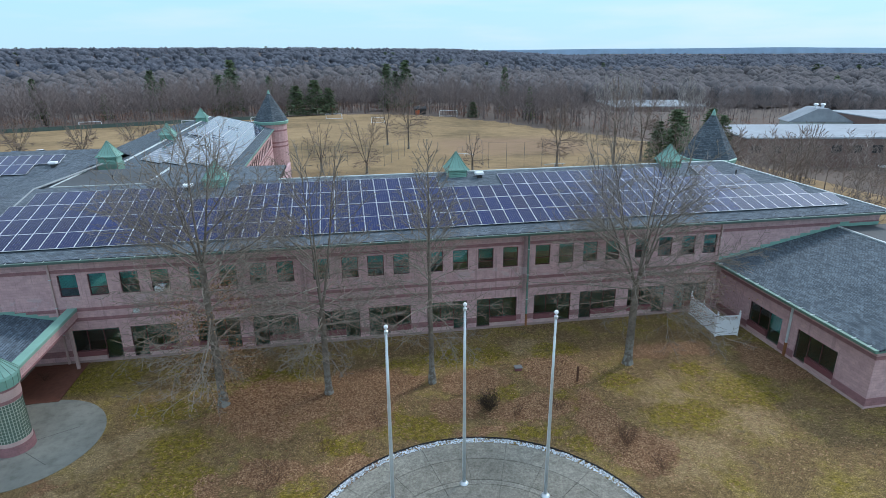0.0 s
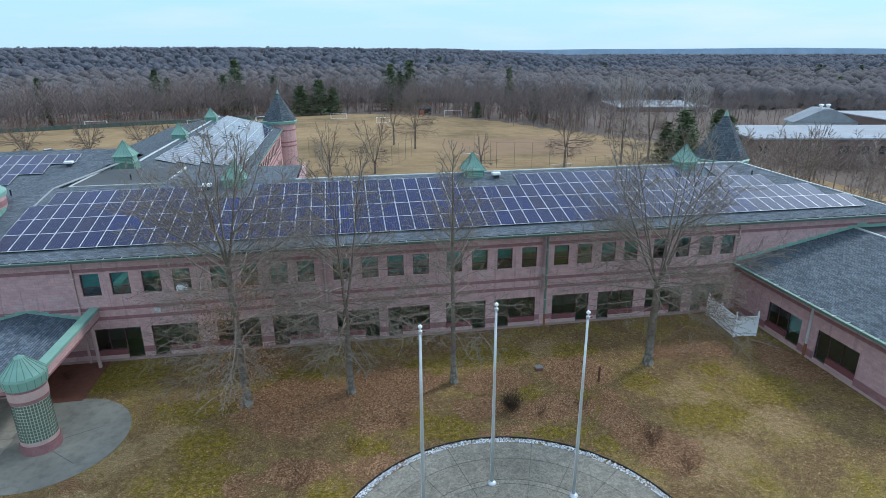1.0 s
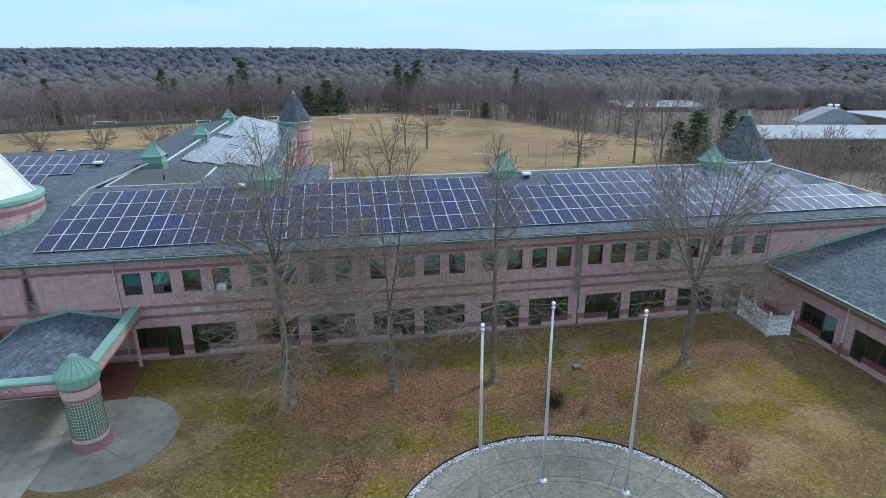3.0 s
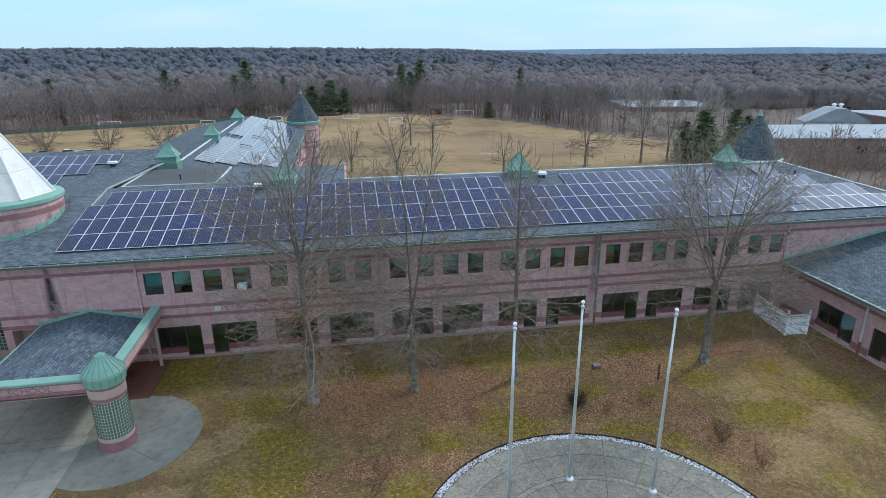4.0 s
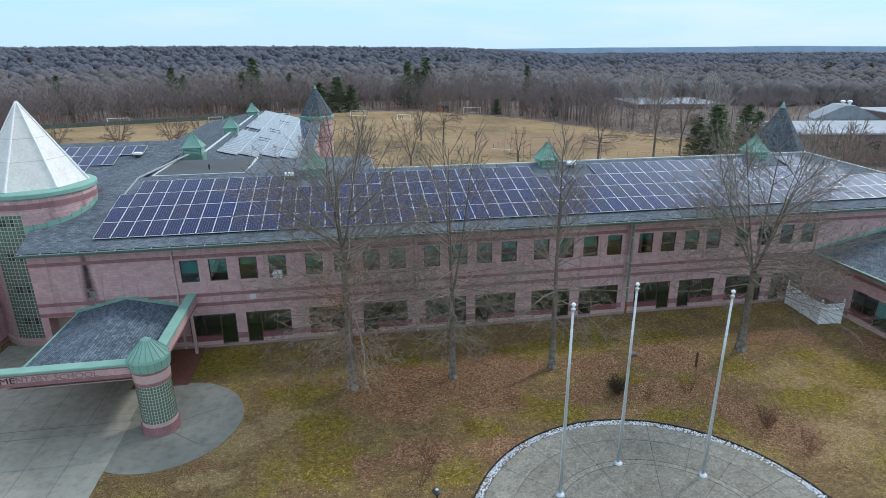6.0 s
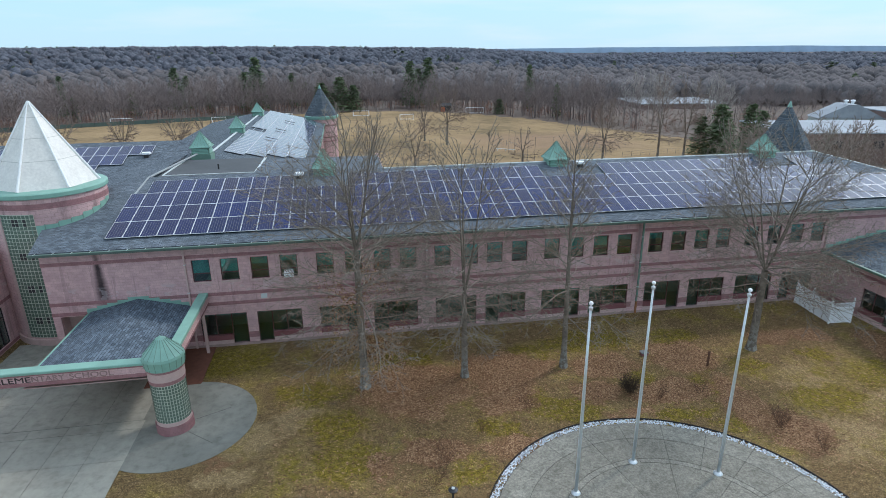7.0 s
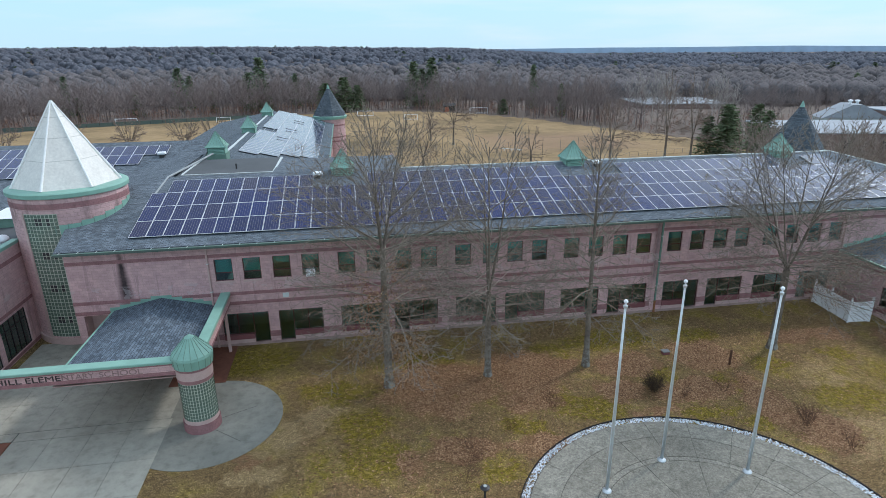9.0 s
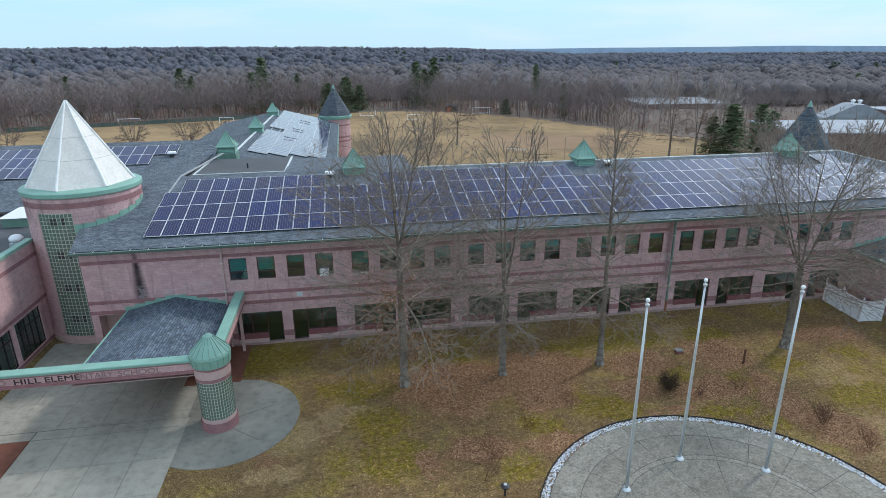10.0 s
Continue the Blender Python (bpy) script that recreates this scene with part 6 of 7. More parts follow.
tagged(new("clinging_leaves", mesh_from_arrays("clinging_leaves", np.array([tuple(p) for p in vs]), np.array(fs), M_LEAF)), "dry brown leaves clinging to oak twigs", "leaves", kind="stuff")

# a few on the low limbs of the wide oak by the fence
vs, fs = [], []
for i in range(3600):
    p = Vector((R.gauss(25.2, 1.7), R.gauss(38.6, 1.2), R.gauss(4.0, 1.0)))
    if p.z < 1.2 or noise.noise(p * 0.7) < 0.0:
        continue
    u, w = Vector((R.gauss(0, 1), R.gauss(0, 1), R.gauss(0, 1))).normalized() * 0.06, Vector((R.gauss(0, 1), R.gauss(0, 1), R.gauss(0, 1))).normalized() * 0.04
    k = len(vs)
    vs += [p - u, p + w, p + u, p - w]
    fs += [(k, k + 1, k + 2), (k, k + 2, k + 3)]
tagged(new("clinging_leaves", mesh_from_arrays("clinging_leaves", np.array([tuple(p) for p in vs]), np.array(fs), M_LEAF)), "dry brown leaves clinging to low oak limbs", "leaves", kind="stuff")

# fallen leaves
vs, fs = [], []
R = random.Random(4)
placed = 0
while placed < 60000:
    x, y = R.uniform(-16, 31), R.uniform(22.5, 43)
    if math.hypot(x - PCX, y - PCY) < 9.5 or x < -15.5:
        continue
    wx, wy = x + 1.3 * noise.noise(Vector((x * 0.6, y * 0.6, 1.7))), y + 1.3 * noise.noise(Vector((x * 0.6, y * 0.6, 8.1)))
    dens = 0.3 + 1.4 * max(1 - ((wx - cx) / rx) ** 2 - ((wy - cy) / ry) ** 2 for cx, cy, rx, ry in LEAF_PATCHES)
    dens = min(0.85, dens) + 0.35 * noise.noise(Vector((x * 0.6, y * 0.6, 4.7)))
    if R.random() > max(0.045, dens):
        continue
    s, a, tl = R.uniform(0.035, 0.085), R.uniform(0, 6.283), R.uniform(-0.03, 0.03)
    ca, sa = math.cos(a) * s, math.sin(a) * s
    k, z = len(vs), 0.012 + R.uniform(0, 0.02)
    vs += [(x - ca, y - sa, z), (x + sa * 0.6, y - ca * 0.6, z + 0.02 + tl * 0.3), (x + ca, y + sa, z + 0.01), (x - sa * 0.6, y + ca * 0.6, z + 0.02)]
    fs += [(k, k + 1, k + 2), (k, k + 2, k + 3)]
    placed += 1
tagged(new("fallen_leaves", mesh_from_arrays("fallen_leaves", np.array(vs), np.array(fs), M_LEAF)), "drifts of dry brown leaves on the lawn", "leaves", kind="stuff")


def shrub(x, y, h, n, seed, mat_, name, label, dense=0):
    w = Wood(seed, 0.62)
    R = random.Random(seed)
    for i in range(n):
        a = R.uniform(0, 6.283)
        w.limb(Vector((x + R.uniform(-0.15, 0.15), y + R.uniform(-0.15, 0.15), -0.02)), Vector((math.cos(a) * 0.5, math.sin(a) * 0.5, 1.0)), h * R.uniform(0.6, 1.05), 0.009, 1, 0.2, 0.8, 0.0, 1.9 + dense)
    tagged(new(name, w.mesh(name, mat_)), label, "shrub", "courtyard shrubs")


M_SHRUB = woods("shrub_twigs", (0.09, 0.05, 0.035), (0.15, 0.09, 0.06), 1.0)
shrub(7.2, 31.9, 1.3, 26, 61, woods("dark_shrub_twigs", (0.04, 0.032, 0.025), (0.085, 0.06, 0.045), 1.0), "dark_shrub", "small dark dense twiggy shrub in the leaves", 1.5)
for i, (x, y, h, n) in enumerate(((8.8, 30.9, 1.0, 8), (14.35, 26.9, 1.5, 14), (15.2, 24.4, 1.2, 9), (11.6, 31.0, 1.2, 6), (-5.9, 27.2, 1.9, 6), (-3.2, 29.6, 1.5, 5), (0.1, 31.2, 1.6, 5), (-6.7, 25.6, 1.6, 6), (-22.9, 41.0, 0.9, 14))):
    shrub(x, y, h, n, 70 + i, M_SHRUB, "bare_shrub", "small bare twiggy shrub on the lawn")

# ---- trees of the field and the car park edge ----
FIELD_TREE = "bare deciduous tree at the edge of the playing field"
for i, (x, y, h, c, fk, ld, sp, n) in enumerate(((16.4, 155.0, 17.0, 6.2, 0.3, 4, 2.6, 46), (11.5, 164.0, 14.0, 4.5, 0.35, 2, 1.5, 26), (3.7, 120.0, 11.6, 5.6, 0.2, 6, 4.0, 44), (-5.6, 125.0, 10.5, 4.4, 0.22, 4, 2.4, 34), (45.0, 121.0, 13.6, 6.4, 0.3, 4, 2.4, 44), (59.5, 124.0, 19.0, 5.6, 0.28, 3, 2.2, 48), (67.9, 127.0, 19.0, 6.0, 0.25, 4, 2.8, 48), (24.0, 112.0, 9.0, 3.6, 0.4, 2, 1.2, 20))):
    bare_tree("bare_tree", x, y, h, c, 100 + i * 3, FIELD_TREE, 0.27, fk, ld, sp, n, 0.2, 1.05, "field trees", None, 2, 2.1)
for i, (x, y, h, c) in enumerate(((-84.0, 168.0, 8.8, 5.6), (-68.5, 168.0, 7.8, 4.4), (-54.0, 166.0, 8.2, 4.6), (-46.5, 168.0, 7.6, 4.0), (-96.0, 162.0, 8.0, 4.6))):
    bare_tree("bare_tree", x, y, h, c, 160 + i * 3, "low rounded many-stemmed bare tree beside the field", 0.26, 0.1, 12, c * 1.0, 64, 0.1, 0.9, "field trees", None, 2, 3.0)
for i, (x, y, h, c, zz) in enumerate(((72.0, 88.0, 12.0, 5.0, -3.0), (84.0, 96.0, 13.0, 5.5, -4.0), (66.0, 78.0, 10.0, 4.5, -2.0), (90.0, 80.0, 13.0, 5.0, -4.0), (60.0, 98.0, 11.0, 4.5, -2.0), (96.0, 108.0, 13.0, 5.0, -5.0), (78.0, 70.0, 11.0, 4.5, -3.0), (104.0, 92.0, 13.0, 5.0, -5.0))):
    bare_tree("bare_tree", x, y, h, c, 180 + i * 3, "bare deciduous tree in the thicket beside the school", 0.22, 0.25, 4, 2.4, 26, 0.2, 0.85, "field trees", zz, 2, 2.2)


# ---- woods ----
def blade(R, v, f, p, q, w):
    """A thin three-cornered twig from p to its tip q."""
    s = (q - p).normalized().cross(Vector((R.gauss(0, 1), R.gauss(0, 1), 0.2))).normalized() * w
    k = len(v)
    v.extend([p - s, p + s, q])
    f.append((k, k + 1, k + 2))


def tree_template(seed, counts, width, fine):
    """A leafless tree, one unit high: a stem with limbs, branches and twigs that fork upwards."""
    R = random.Random(seed)
    v, f = [], []
    lean = Vector((R.uniform(-0.03, 0.03), R.uniform(-0.03, 0.03), 0.9))
    blade(R, v, f, Vector((0, 0, 0)), lean, 0.011)
    blade(R, v, f, Vector((0, 0, 0)), lean * 0.97, 0.011)

    def fork(p, q, level):
        if level == len(counts):
            return
        d = q - p
        for i in range(counts[level]):
            u = 0.2 + 0.8 * (i + R.random()) / counts[level]
            if level == 0:
                u = 0.3 + 0.7 * (i + R.random()) / counts[0]
                a = i * 2.4 + R.uniform(-0.6, 0.6)
                ln = 0.36 * (1.15 - 0.75 * u) * R.uniform(0.65, 1.1)
                w = Vector((math.cos(a) * width, math.sin(a) * width, 0.35 + 1.1 * u)).normalized() * ln
            else:
                side = d.cross(Vector((R.gauss(0, 1), R.gauss(0, 1), R.gauss(0, 1)))).normalized()
                w = (d.normalized() * 0.8 + side * R.uniform(0.4, 0.9) + Vector((0, 0, 0.25))).normalized() * d.length * (0.75 - 0.35 * u) * R.uniform(0.6, 1.1)
            s = p + d * u
            blade(R, v, f, s, s + w, fine * (2.2, 1.3, 1.0)[min(level, 2)])
            fork(s, s + w, level + 1)

    fork(Vector((0, 0, 0)), lean, 0)
    return np.array([tuple(p) for p in v]), np.array(f)


def crown_template(seed, around, rings, slivers, fine):
    """A far tree, one unit high: an uneven domed crown fringed with twigs."""
    R = random.Random(seed)
    v, f = [], []
    lobes = [(Vector((0, 0, 0.42)), 0.46, 0.48)] + [(Vector((R.uniform(-0.3, 0.3), R.uniform(-0.3, 0.3), R.uniform(0.3, 0.5))), R.uniform(0.26, 0.36), R.uniform(0.3, 0.42)) for _ in range(1)]
    for c, rx, rz_ in lobes:
        n0 = len(v)
        for j in range(rings):
            e = -0.5 + 1.75 * j / rings
            for i in range(around):
                a = 6.283 * (i + 0.5 * (j % 2)) / around
                k = R.uniform(0.78, 1.18)
                v.append(c + Vector((math.cos(a) * math.cos(e) * rx * k, math.sin(a) * math.cos(e) * rx * k, math.sin(e) * rz_ * k)))
        v.append(c + Vector((0, 0, rz_ * R.uniform(0.9, 1.1))))
        top = len(v) - 1
        for j in range(rings - 1):
            for i in range(around):
                i2 = (i + 1) % around
                a_, b_, c_, d_ = n0 + j * around + i, n0 + j * around + i2, n0 + (j + 1) * around + i2, n0 + (j + 1) * around + i
                f.extend([(a_, b_, c_), (a_, c_, d_)])
        for i in range(around):
            f.append((n0 + (rings - 1) * around + i, n0 + (rings - 1) * around + (i + 1) % around, top))
    solid = len(v)
    for i in range(slivers):
        p = v[R.randrange(solid)] * R.uniform(0.9, 1.02)
        out = Vector((p.x, p.y, (p.z - 0.2) * 0.9)).normalized() + Vector((R.gauss(0, 0.35), R.gauss(0, 0.35), R.gauss(0.3, 0.3)))
        blade(R, v, f, p, p + out.normalized() * R.uniform(0.06, 0.16), fine * R.uniform(0.6, 1.3))
    return np.array([tuple(p) for p in v]), np.array(f)


def pine_template(seed, count=380, size=1.0):
    """A tall pine, one unit high: a stem with ragged drooping tiers of needle clumps."""
    R = random.Random(seed)
    v, f = [], []
    for z0, z1, w in ((0, 0.95, 0.014),):
        for a in (0, 1.57):
            k = len(v)
            s = Vector((math.cos(a), math.sin(a), 0)) * w
            v.extend([-s, s, Vector((0, 0, z1))])
            f.append((k, k + 1, k + 2))
    for i in range(count):
        u = 0.08 + 0.92 * R.random() ** 1.15
        a = R.uniform(0, 6.283)
        rr = 0.2 * (1.05 - u) ** 0.6 * R.uniform(0.25, 1.1) * (1.0 + 0.35 * noise.noise(Vector((math.cos(a) * 1.4, math.sin(a) * 1.4, u * 7 + seed))))
        c = Vector((math.cos(a) * rr, math.sin(a) * rr, u - 0.05 * rr))
        s = R.uniform(0.02, 0.05) * size
        k = len(v)
        for _ in range(3):
            v.append(c + Vector((R.gauss(0, s), R.gauss(0, s), R.gauss(0, s * 0.5))))
        f.append((k, k + 1, k + 2))
    return np.array([tuple(p) for p in v]), np.array(f)


def scatter(name, label, templates, spots, mat_, category="woods"):
    """One object out of many trees: spots are (x, y, z, height, width, turn)."""
    V, F_, n = [], [], 0
    R = random.Random(8)
    for x, y, z, h, w, a in spots:
        tv, tf = R.choice(templates)
        c, s = math.cos(a), math.sin(a)
        V.append(np.stack([x + (tv[:, 0] * c - tv[:, 1] * s) * h * w, y + (tv[:, 0] * s + tv[:, 1] * c) * h * w, z + tv[:, 2] * h], 1))
        F_.append(tf + n)
        n += len(tv)
    return tagged(new(name, mesh_from_arrays(name, np.concatenate(V), np.concatenate(F_), mat_)), label, category, kind="stuff")


near_t = [tree_template(200 + i, (15, 5, 2), 0.95, 0.003) for i in range(10)]
brush_t = [tree_template(260 + i, (9, 4, 2), 1.2, 0.006) for i in range(6)]
mid_t = [crown_template(300 + i, 5, 3, 58, 0.0065) for i in range(10)]
far_t = [crown_template(400 + i, 6, 2, 14, 0.014) for i in range(10)]
tall_t = [tree_template(450 + i, (20, 6, 2), 0.6, 0.0026) for i in range(4)]
pine_t = [pine_template(500 + i, 380, 1.15) for i in range(6)]
bushy_t = [pine_template(540 + i, 1900, 0.6) for i in range(5)]
R = random.Random(77)
near, mid, far, pines, bushy = [], [], [], [], []


def in_view(x, y):
    a = math.degrees(math.atan2(x + 5, y))
    return -36 < a < 56


tries = 0
while len(near) < 1300 and tries < 60000:
    tries += 1
    x = R.uniform(-330, 330)
    e = lerp_table(x, EDGE)
    y = e + abs(R.gauss(0, 55)) + (R.uniform(0, 4))
    if y < 90 or not in_view(x, y):
        continue
    if (95 < x < 260 and 105 < y < 215) or (0.46 < (x + 10) / y < 0.67 and 135 < y < 300 and R.random() < 0.7):
        continue
    near.append((x, y, gz(x, y) - 0.3, R.uniform(8.5, 18.5), R.uniform(0.7, 1.3), R.uniform(0, 6.28)))
    if R.random() < 0.005:
        pines.append((x, y, gz(x, y) - 0.3, R.uniform(10, 16), R.uniform(0.9, 1.4), R.uniform(0, 6.28)))
while len(mid) < 3800:
    r, a = R.uniform(400, 900), radians(R.uniform(-37, 57))
    x, y = r * math.sin(a) - 5, r * math.cos(a)
    if y < lerp_table(x, EDGE) + 45:
        continue
    if 0.46 < (x + 10) / y < 0.67 and y < 300:
        continue
    mid.append((x, y, gz(x, y) - 0.3, R.uniform(11, 17), R.uniform(0.75, 1.15), R.uniform(0, 6.28)))
    if R.random() < 0.005:
        pines.append((x, y, gz(x, y) - 0.3, R.uniform(11, 16), R.uniform(1.3, 1.9), R.uniform(0, 6.28)))
while len(far) < 10000:
    r, a = 850 + 2200 * R.random() ** 1.3, radians(R.uniform(-38, 58))
    x, y = r * math.sin(a) - 5, r * math.cos(a)
    far.append((x, y, gz(x, y) - 0.5, R.uniform(9, 18), R.uniform(0.7, 1.3), R.uniform(0, 6.28)))
    if R.random() < 0.008:
        pines.append((x, y, gz(x, y) - 0.3, R.uniform(11, 17), R.uniform(1.6, 2.4), R.uniform(0, 6.28)))
for i in range(560):
    x, y = R.uniform(62, 330), R.uniform(212, 400)
    if y > lerp_table(x, EDGE) + 6:
        near.append((x, y, gz(x, y) - 0.3, R.uniform(8, 13) if not (0.46 < (x + 10) / y < 0.67 and y < 300) else R.uniform(2.5, 5), R.uniform(0.8, 1.3), R.uniform(0, 6.28)))
for x, y, h, w in ((-53.7, 285.0, 18.5, 1.3), (-50.2, 298.0, 25, 1.15), (-19.5, 270.0, 13, 2.0), (-11.4, 274.0, 15.5, 1.9), (-5.5, 277.0, 12, 1.8), (22.5, 296.0, 22.5, 1.2), (32.0, 300.0, 24, 1.2), (27.5, 303.0, 19, 1.3), (-36, 325, 18, 1.1), (72.2, 262.0, 20.5, 0.75), (53.1, 241.0, 6.5, 2.2), (-136.6, 300.0, 19, 0.9), (-95, 330, 22, 1.2), (-91, 336, 18, 1.2), (74.6, 124.5, 12.6, 1.6), (78.0, 128.0, 11.0, 1.6), (72.6, 128.5, 9.5, 1.6), (93.0, 139.0, 12.5, 1.5), (98.0, 141.0, 11.0, 1.6)):
    bushy.append((x, y, gz(x, y) - 0.3, h, w, R.uniform(0, 6.28)))
poplars = []
for i in range(16):
    x, y = R.uniform(94, 134), R.uniform(198, 225)
    poplars.append((x, y, gz(x, y) - 0.3, R.uniform(15, 21), R.uniform(0.8, 1.1), R.uniform(0, 6.28)))
scatter("pale_trees", "tall pale bare trees before the neighbouring warehouse", tall_t, poplars, woods("pale_bark", (0.3, 0.27, 0.25), (0.48, 0.44, 0.41), 0.2, 0.2))
scatter("woodland_edge", "leafless grey-brown trees along the edge of the field", near_t, near, M_WOODS)
scatter("woodland", "dense leafless woods behind the field", mid_t, mid, M_WOODS_HAZE_MID)
scatter("distant_woods", "leafless woods reaching to the far hills", far_t, far, M_WOODS_HAZE_FAR)
for i, (x, y, z, h, w, turn) in enumerate(bushy):
    tv, tf = bushy_t[i % len(bushy_t)]
    pine = empty("pine_tree", "tall bushy dark green pine with uneven tiers", "tree", "field pines", at=(x, y, z))
    pine.rotation_euler = (0, 0, turn)
    o = new("crown", mesh_from_arrays("crown", tv * np.array([h * w, h * w, h]), tf, M_PINE))
    o.parent = pine
    b = bmesh.new()
    lathe(b, 0, 0, [(h * 0.014, -0.2), (h * 0.01, h * 0.5), (0.03, h * 0.94)], 8)
    part("trunk", b, M_BARK, pine)
scatter("pines", "dark green pines standing among bare trees", pine_t, pines, M_PINE, "pines")
under = [(x + R.uniform(-3, 3), y + R.uniform(-4, 3), z, R.uniform(2.0, 5.0), 1.8, a) for x, y, z, h, w, a in near[:900]]
for i in range(260):
    x, y = R.uniform(66, 175), R.uniform(140, 300)
    if y > lerp_table(x, EDGE) + 2 and not (95 < x and y < 170):
        under.append((x, y, gz(x, y) - 0.2, R.uniform(1.8, 4.6), R.uniform(1.3, 2.0), R.uniform(0, 6.28)))
scatter("undergrowth", "brown twiggy undergrowth at the woods' edge", brush_t, under, woods("brush_twigs", (0.2, 0.11, 0.09), (0.32, 0.2, 0.155), 0.04), "undergrowth")

thick = []
while len(thick) < 240:
    x, y = R.uniform(52, 150), R.uniform(60, 132)
    if (x < 60 and y < 74) or (y > 124 and 92 < x) or y < 46 + 0.1 * x or x < 0.68 * y - 4:
        continue
    thick.append((x, y, gz(x, y) - 0.4, R.uniform(4.5, 9.3) + 0.035 * (y - 60), R.uniform(0.9, 1.4), R.uniform(0, 6.28)))
scatter("thicket", "brown leafless thicket east of the school", near_t, thick, woods("thicket_twigs", (0.21, 0.175, 0.155), (0.36, 0.3, 0.265), 0.1), "thicket")

# far hills beyond the valley; the pale blue is air haze painted as base colour
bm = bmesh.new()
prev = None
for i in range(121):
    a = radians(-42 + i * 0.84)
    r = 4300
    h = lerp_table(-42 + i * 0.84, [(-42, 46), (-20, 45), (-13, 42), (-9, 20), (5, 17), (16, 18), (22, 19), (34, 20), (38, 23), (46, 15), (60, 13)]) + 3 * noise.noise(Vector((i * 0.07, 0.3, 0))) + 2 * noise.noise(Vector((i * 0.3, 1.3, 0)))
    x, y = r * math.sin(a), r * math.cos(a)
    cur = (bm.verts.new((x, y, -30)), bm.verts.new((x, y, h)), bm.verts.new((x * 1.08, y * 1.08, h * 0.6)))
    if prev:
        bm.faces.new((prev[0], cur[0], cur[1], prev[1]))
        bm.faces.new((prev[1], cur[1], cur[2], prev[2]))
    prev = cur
tagged(part("backdrop", bm, plain("hazed_far_hills", (0.4, 0.53, 0.7), 0.95, patch=0.004, grain=0.02)), "far wooded hills on the horizon, painted haze blue", "hills", kind="structure")


# ---- playing field ----
def goal(x, y, turn, w=7.32, h=2.44, d=2.0):
    g = empty("football_goal", "white football goal frame on straw grass", "goal", "goals", at=(x, y, gz(x, y)))
    g.rotation_euler = (0, 0, radians(turn))
    for name, p, q in (("post", (-w / 2, 0, 0), (-w / 2, 0, h)), ("post", (w / 2, 0, 0), (w / 2, 0, h)), ("crossbar", (-w / 2, 0, h), (w / 2, 0, h)), ("stay", (-w / 2, 0, h), (-w / 2, d, 0)), ("stay", (w / 2, 0, h), (w / 2, d, 0)), ("ground_bar", (-w / 2, d, 0.06), (w / 2, d, 0.06))):
        b = bmesh.new()
        tube(b, p, q, 0.08, 0.08, 8)
        part(name, b, M_WHITE, g)


goal(43.9, 246.5, -10)
goal(-3.5, 247.0, -6, 6.4, 2.1)
goal(13.0, 226.0, -6, 5.0, 2.0)
goal(-92.0, 238.0, 8)
goal(-57.0, 236.0, 8, 5.0, 2.0)
goal(-33.0, 244.0, 30, 5.5, 2.0)


def field_fence(pts, h, step, label, mesh_wire=True):
    f_ = empty("chain_link_fence", label, "fence", "field fences", at=(pts[0][0], pts[0][1], gz(*pts[0])))
    o_ = Vector((pts[0][0], pts[0][1], gz(*pts[0])))
    for p, q in zip(pts, pts[1:]):
        L = math.hypot(q[0] - p[0], q[1] - p[1])
        n_ = max(1, round(L / step))
        for i in range(n_ + 1):
            u = i / n_
            x, y = p[0] + (q[0] - p[0]) * u, p[1] + (q[1] - p[1]) * u
            b = bmesh.new()
            tube(b, Vector((x, y, gz(x, y) - 0.2)) - o_, Vector((x, y, gz(x, y) + h)) - o_, 0.035, 0.035, 5)
            part("post", b, M_WIRE, f_)
            if i:
                x0, y0 = p[0] + (q[0] - p[0]) * (i - 1) / n_, p[1] + (q[1] - p[1]) * (i - 1) / n_
                for zz in (h, h * 0.5, 0.1):
                    b = bmesh.new()
                    tube(b, Vector((x0, y0, gz(x0, y0) + zz)) - o_, Vector((x, y, gz(x, y) + zz)) - o_, 0.016, 0.016, 4)
                    part("rail", b, M_WIRE, f_)


field_fence([(27.5, 145.0), (37.0, 158.0)], 1.3, 3.0, "low dark chain-link fence beside the ball field")
field_fence([(28.5, 138.0), (30.0, 122.5), (45.5, 121.0), (49.0, 130.0)], 5.5, 4.0, "tall dark backstop fence of the ball field")
field_fence([(-11.0, 150.0), (-4.0, 132.0), (8.0, 130.0), (14.0, 143.0)], 4.5, 4.5, "tall dark backstop fence of the second ball field")
field_fence([(52.0, 126.0), (80.0, 136.0)], 1.2, 3.0, "low dark fence along the field")
field_fence([(58.0, 205.0), (86.0, 178.0), (112.0, 160.0)], 1.6, 4.0, "dark fence before the neighbouring buildings")
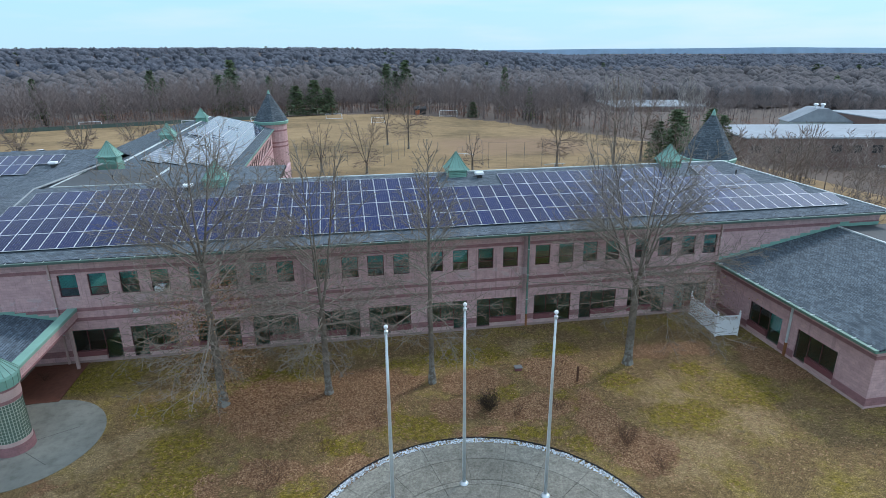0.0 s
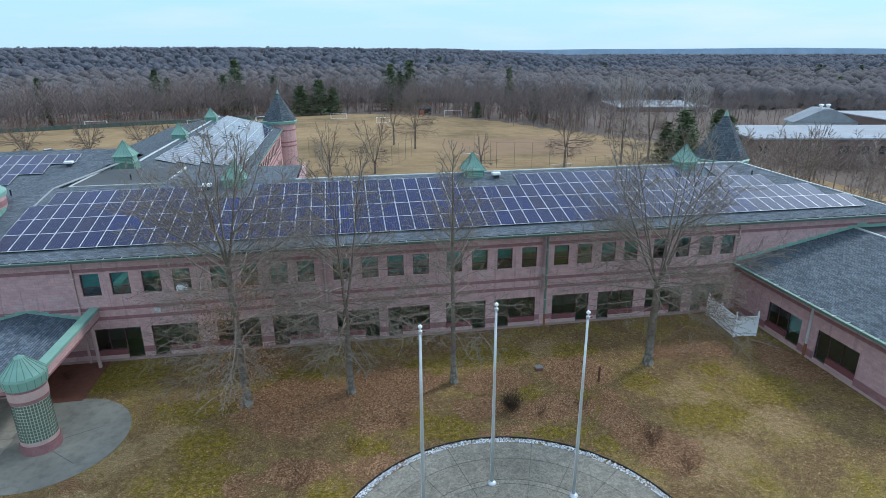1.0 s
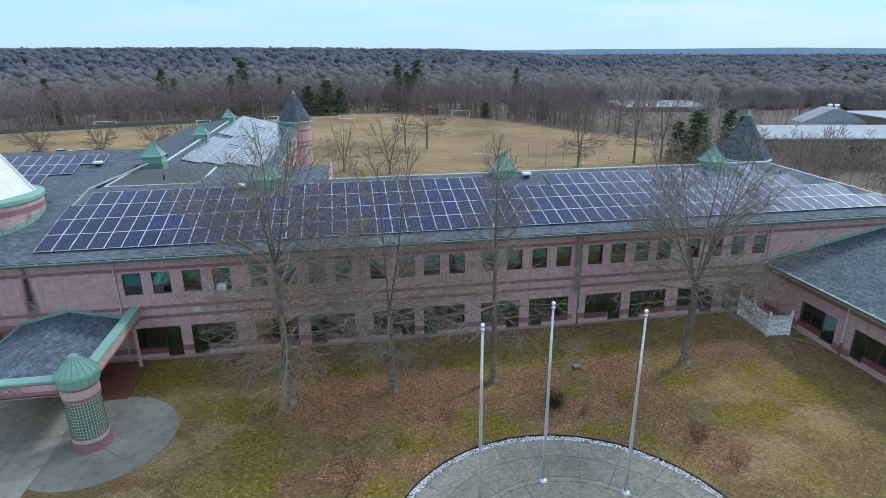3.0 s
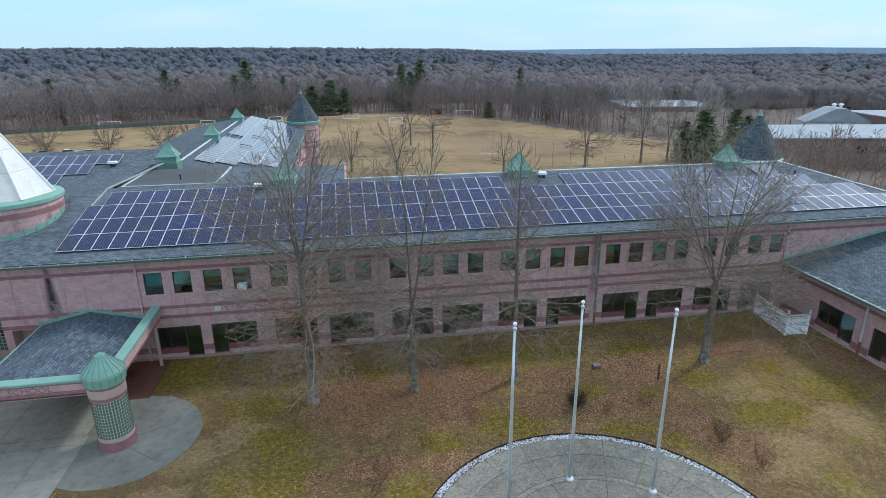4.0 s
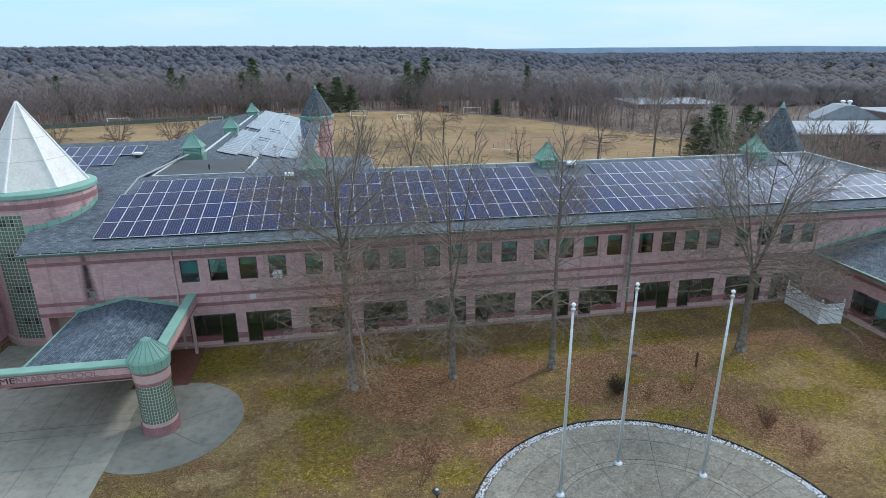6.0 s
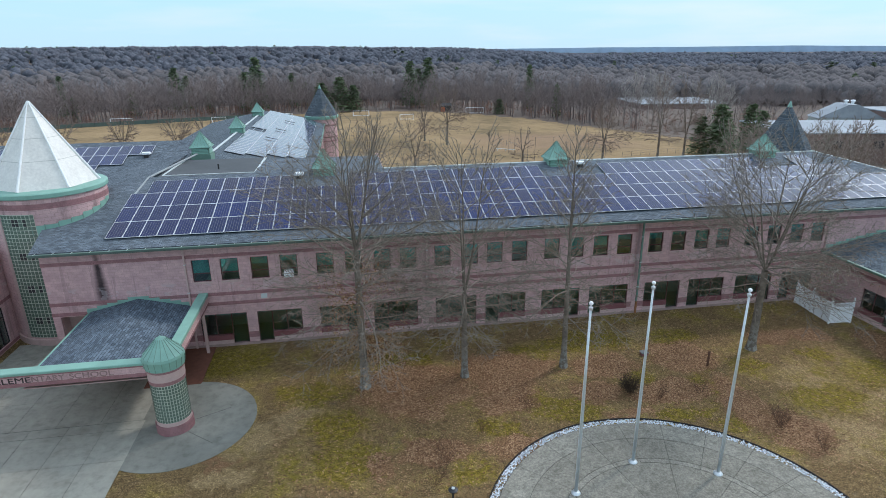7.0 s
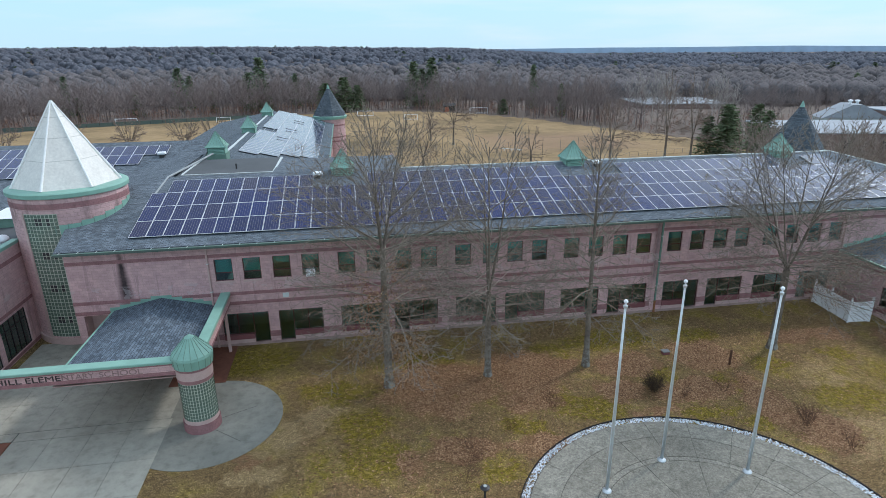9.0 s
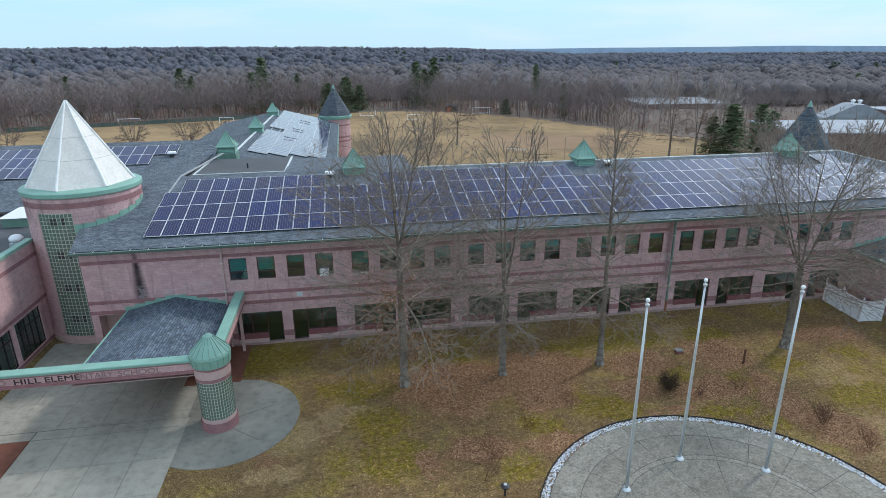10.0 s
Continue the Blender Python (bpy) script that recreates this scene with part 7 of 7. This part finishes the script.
# far edge of the west field: low fence with green windscreen
ws = empty("windscreen_fence", "low fence with a dull green windscreen along the far field", "fence", "field fences", at=(-128, 226, gz(-128, 226)))
for i in range(24):
    x0, x1 = -128 + i * 4.0, -128 + (i + 1) * 4.0
    y0, y1 = 226 + (x0 + 128) * 0.3, 226 + (x1 + 128) * 0.3
    zb = gz(-128, 226)
    b = bmesh.new()
    z0, z1 = gz(x0, y0) - zb, gz(x1, y1) - zb
    hexa(b, [(x0 + 128, y0 - 226, z0 + 0.1), (x1 + 128, y1 - 226, z1 + 0.1), (x1 + 128, y1 - 225.95, z1 + 0.1), (x0 + 128, y0 - 225.95, z0 + 0.1), (x0 + 128, y0 - 226, z0 + 1.5), (x1 + 128, y1 - 226, z1 + 1.5), (x1 + 128, y1 - 225.95, z1 + 1.5), (x0 + 128, y0 - 225.95, z0 + 1.5)])
    part("screen", b, M_SCREEN, ws)
    b = bmesh.new()
    tube(b, (x0 + 128, y0 - 226.04, z0 - 0.2), (x0 + 128, y0 - 226.04, z0 + 1.7), 0.05, 0.05, 6)
    part("post", b, M_DARK, ws)
tent = empty("pop_up_tent", "small purple pop-up tent on the far field", "tent", at=(-46.5, 190.0, gz(-46.5, 190.0)))
for sx in (-1.4, 1.4):
    for sy in (-1.4, 1.4):
        b = bmesh.new()
        tube(b, (sx, sy, 0), (sx, sy, 2.0), 0.04, 0.04, 6)
        part("leg", b, M_POLE, tent)
b = bmesh.new()
lathe(b, 0, 0, [(2.1, 1.85), (2.1, 2.1), (0.1, 3.0)], 4, turn=45)
part("canopy", b, M_PURPLE, tent)


def parked_car(x, y, turn, paint, label):
    c = empty("car", label, "car", "parked cars", at=(x, y, gz(x, y)))
    c.rotation_euler = (0, 0, radians(turn))
    b = bmesh.new()
    hexa(b, [(-2.2, -0.88, 0.35), (2.2, -0.88, 0.35), (2.2, 0.88, 0.35), (-2.2, 0.88, 0.35), (-2.15, -0.84, 0.95), (2.1, -0.84, 0.88), (2.1, 0.84, 0.88), (-2.15, 0.84, 0.95)])
    part("body", bevelled(b, 0.08), paint, c)
    b = bmesh.new()
    hexa(b, [(-1.7, -0.8, 0.92), (1.1, -0.8, 0.9), (1.1, 0.8, 0.9), (-1.7, 0.8, 0.92), (-1.2, -0.66, 1.45), (0.4, -0.66, 1.45), (0.4, 0.66, 1.45), (-1.2, 0.66, 1.45)])
    part("cabin", bevelled(b, 0.05), M_DARK, c)
    part("car_roof", bevelled(boxes((-1.15, 0.35, -0.62, 0.62, 1.44, 1.49)), 0.02), paint, c)
    for wx in (-1.35, 1.35):
        for wy in (-0.8, 0.8):
            b = bmesh.new()
            tube(b, (wx, wy - 0.1, 0.32), (wx, wy + 0.1, 0.32), 0.32, 0.32, 16)
            w_ = part("wheel", b, M_DARK, c)
            b = bmesh.new()
            tube(b, (wx, wy - 0.11, 0.32), (wx, wy + 0.11, 0.32), 0.18, 0.18, 12)
            part("rim", b, M_POLE, w_)


parked_car(-78.0, 168.0, 20, M_WHITE, "white parked car behind bare trees")
parked_car(-83.5, 167.0, 20, plain("blue_paint", (0.08, 0.16, 0.3), 0.3), "blue parked car behind bare trees")
parked_car(-72.0, 166.0, 15, plain("silver_paint", (0.45, 0.48, 0.5), 0.3, 0.4), "silver parked car behind bare trees")
car_spots = ((126.5, 130.0, M_WHITE, "white parked car beside the brick hall"), (129.6, 128.2, M_TRIM, "silver-grey parked car beside the brick hall"), (133.0, 126.4, M_WHITE, "white parked car beside the brick hall"), (136.5, 124.8, M_DARK, "black parked car beside the brick hall"))
for x, y, paint, lab in car_spots:
    parked_car(x, y, 65, paint, lab)
shed = empty("equipment_shed", "small dark shed with an orange door at the field's edge", "shed", at=(34.0, 262.0, gz(34.0, 262.0)))
part("wall", bevelled(boxes((-2.5, 2.5, -1.5, 1.5, -0.3, 2.6)), 0.03), M_DARK, shed)
b = bmesh.new()
hexa(b, [(-2.8, -1.8, 2.6), (2.8, -1.8, 2.6), (2.8, 1.8, 2.6), (-2.8, 1.8, 2.6), (-2.8, -0.1, 3.5), (2.8, -0.1, 3.5), (2.8, 0.1, 3.5), (-2.8, 0.1, 3.5)])
part("roof", b, M_DARK, shed)
part("door", boxes((-2.3, -0.4, -1.56, -1.5, -0.2, 2.0)), plain("orange_door", (0.5, 0.12, 0.05), 0.7), shed, "orange door")

for x, y, a in ((28.5, 141.0, -35), (45.0, 122.5, 5)):
    o = empty("player_bench", "pale wooden bench beside the ball field", "bench", "benches", at=(x, y, gz(x, y)))
    o.rotation_euler = (0, 0, radians(a))
    part("seat", boxes((-2.5, 2.5, -0.15, 0.15, 0.42, 0.5)), M_TRIM, o)
    for k in (-2, 0, 2):
        part("leg", boxes((k - 0.05, k + 0.05, -0.12, 0.12, -0.1, 0.42)), M_TRIM, o)

# ---- neighbouring buildings ----
def far_hall(x, y, turn, w, d, h, z, label, peak=0.0, fans=0):
    b_ = empty("industrial_building", label, "building", "neighbouring buildings", at=(x, y, z))
    b_.rotation_euler = (0, 0, radians(turn))
    part("wall", boxes((0, w, 0, d, -3, h)), M_FARWALL if peak == 0 else M_TRIM, b_)
    bm_ = bmesh.new()
    if peak:
        for p in (((-0.5, -0.5, h), (w + 0.5, -0.5, h)), ):
            hexa(bm_, [(-0.5, -0.5, h), (w + 0.5, -0.5, h), (w + 0.5, d + 0.5, h), (-0.5, d + 0.5, h), (w * 0.42, -0.5, h + peak), (w * 0.58, -0.5, h + peak), (w * 0.58, d + 0.5, h + peak), (w * 0.42, d + 0.5, h + peak)])
    else:
        box(bm_, -0.4, w + 0.4, -0.4, d + 0.4, h, h + 0.35)
    part("roof", bm_, M_FARROOF, b_)
    n_ = int(w / 5)
    for i in range(n_):
        part("window", boxes((i * 5 + 1.2, i * 5 + 3.8, -0.05, 0.02, h * 0.35, h * 0.7)), M_DARK, b_)
    for i in range(fans):
        f_ = bmesh.new()
        lathe(f_, w * 0.45 + i * 2.4, d * 0.4, [(0.5, h + peak - 0.2), (0.5, h + peak + 0.9), (0.9, h + peak + 1.0), (0.8, h + peak + 1.4), (0.2, h + peak + 1.6)], 12)
        part("roof_fan", f_, M_WHITE, b_)


far_hall(98.5, 131.5, -11, 75, 26, 5.6, -4.9, "low brick hall with a wide pale membrane roof")
far_hall(167.0, 200.0, -20, 22, 10, 9.5, -14.0, "pale gabled metal hall with roof fans", 5.0, 2)
far_hall(186.0, 180.0, -11, 40, 30, 10.0, -12.0, "long pale flat-roofed hall", 0.0, 3)
far_hall(145.0, 300.0, -9, 48, 40, 8.5, -16.0, "distant pale warehouse among bare trees")
far_hall(112.0, 306.0, -9, 34, 24, 5.0, -16.0, "distant low pale warehouse")
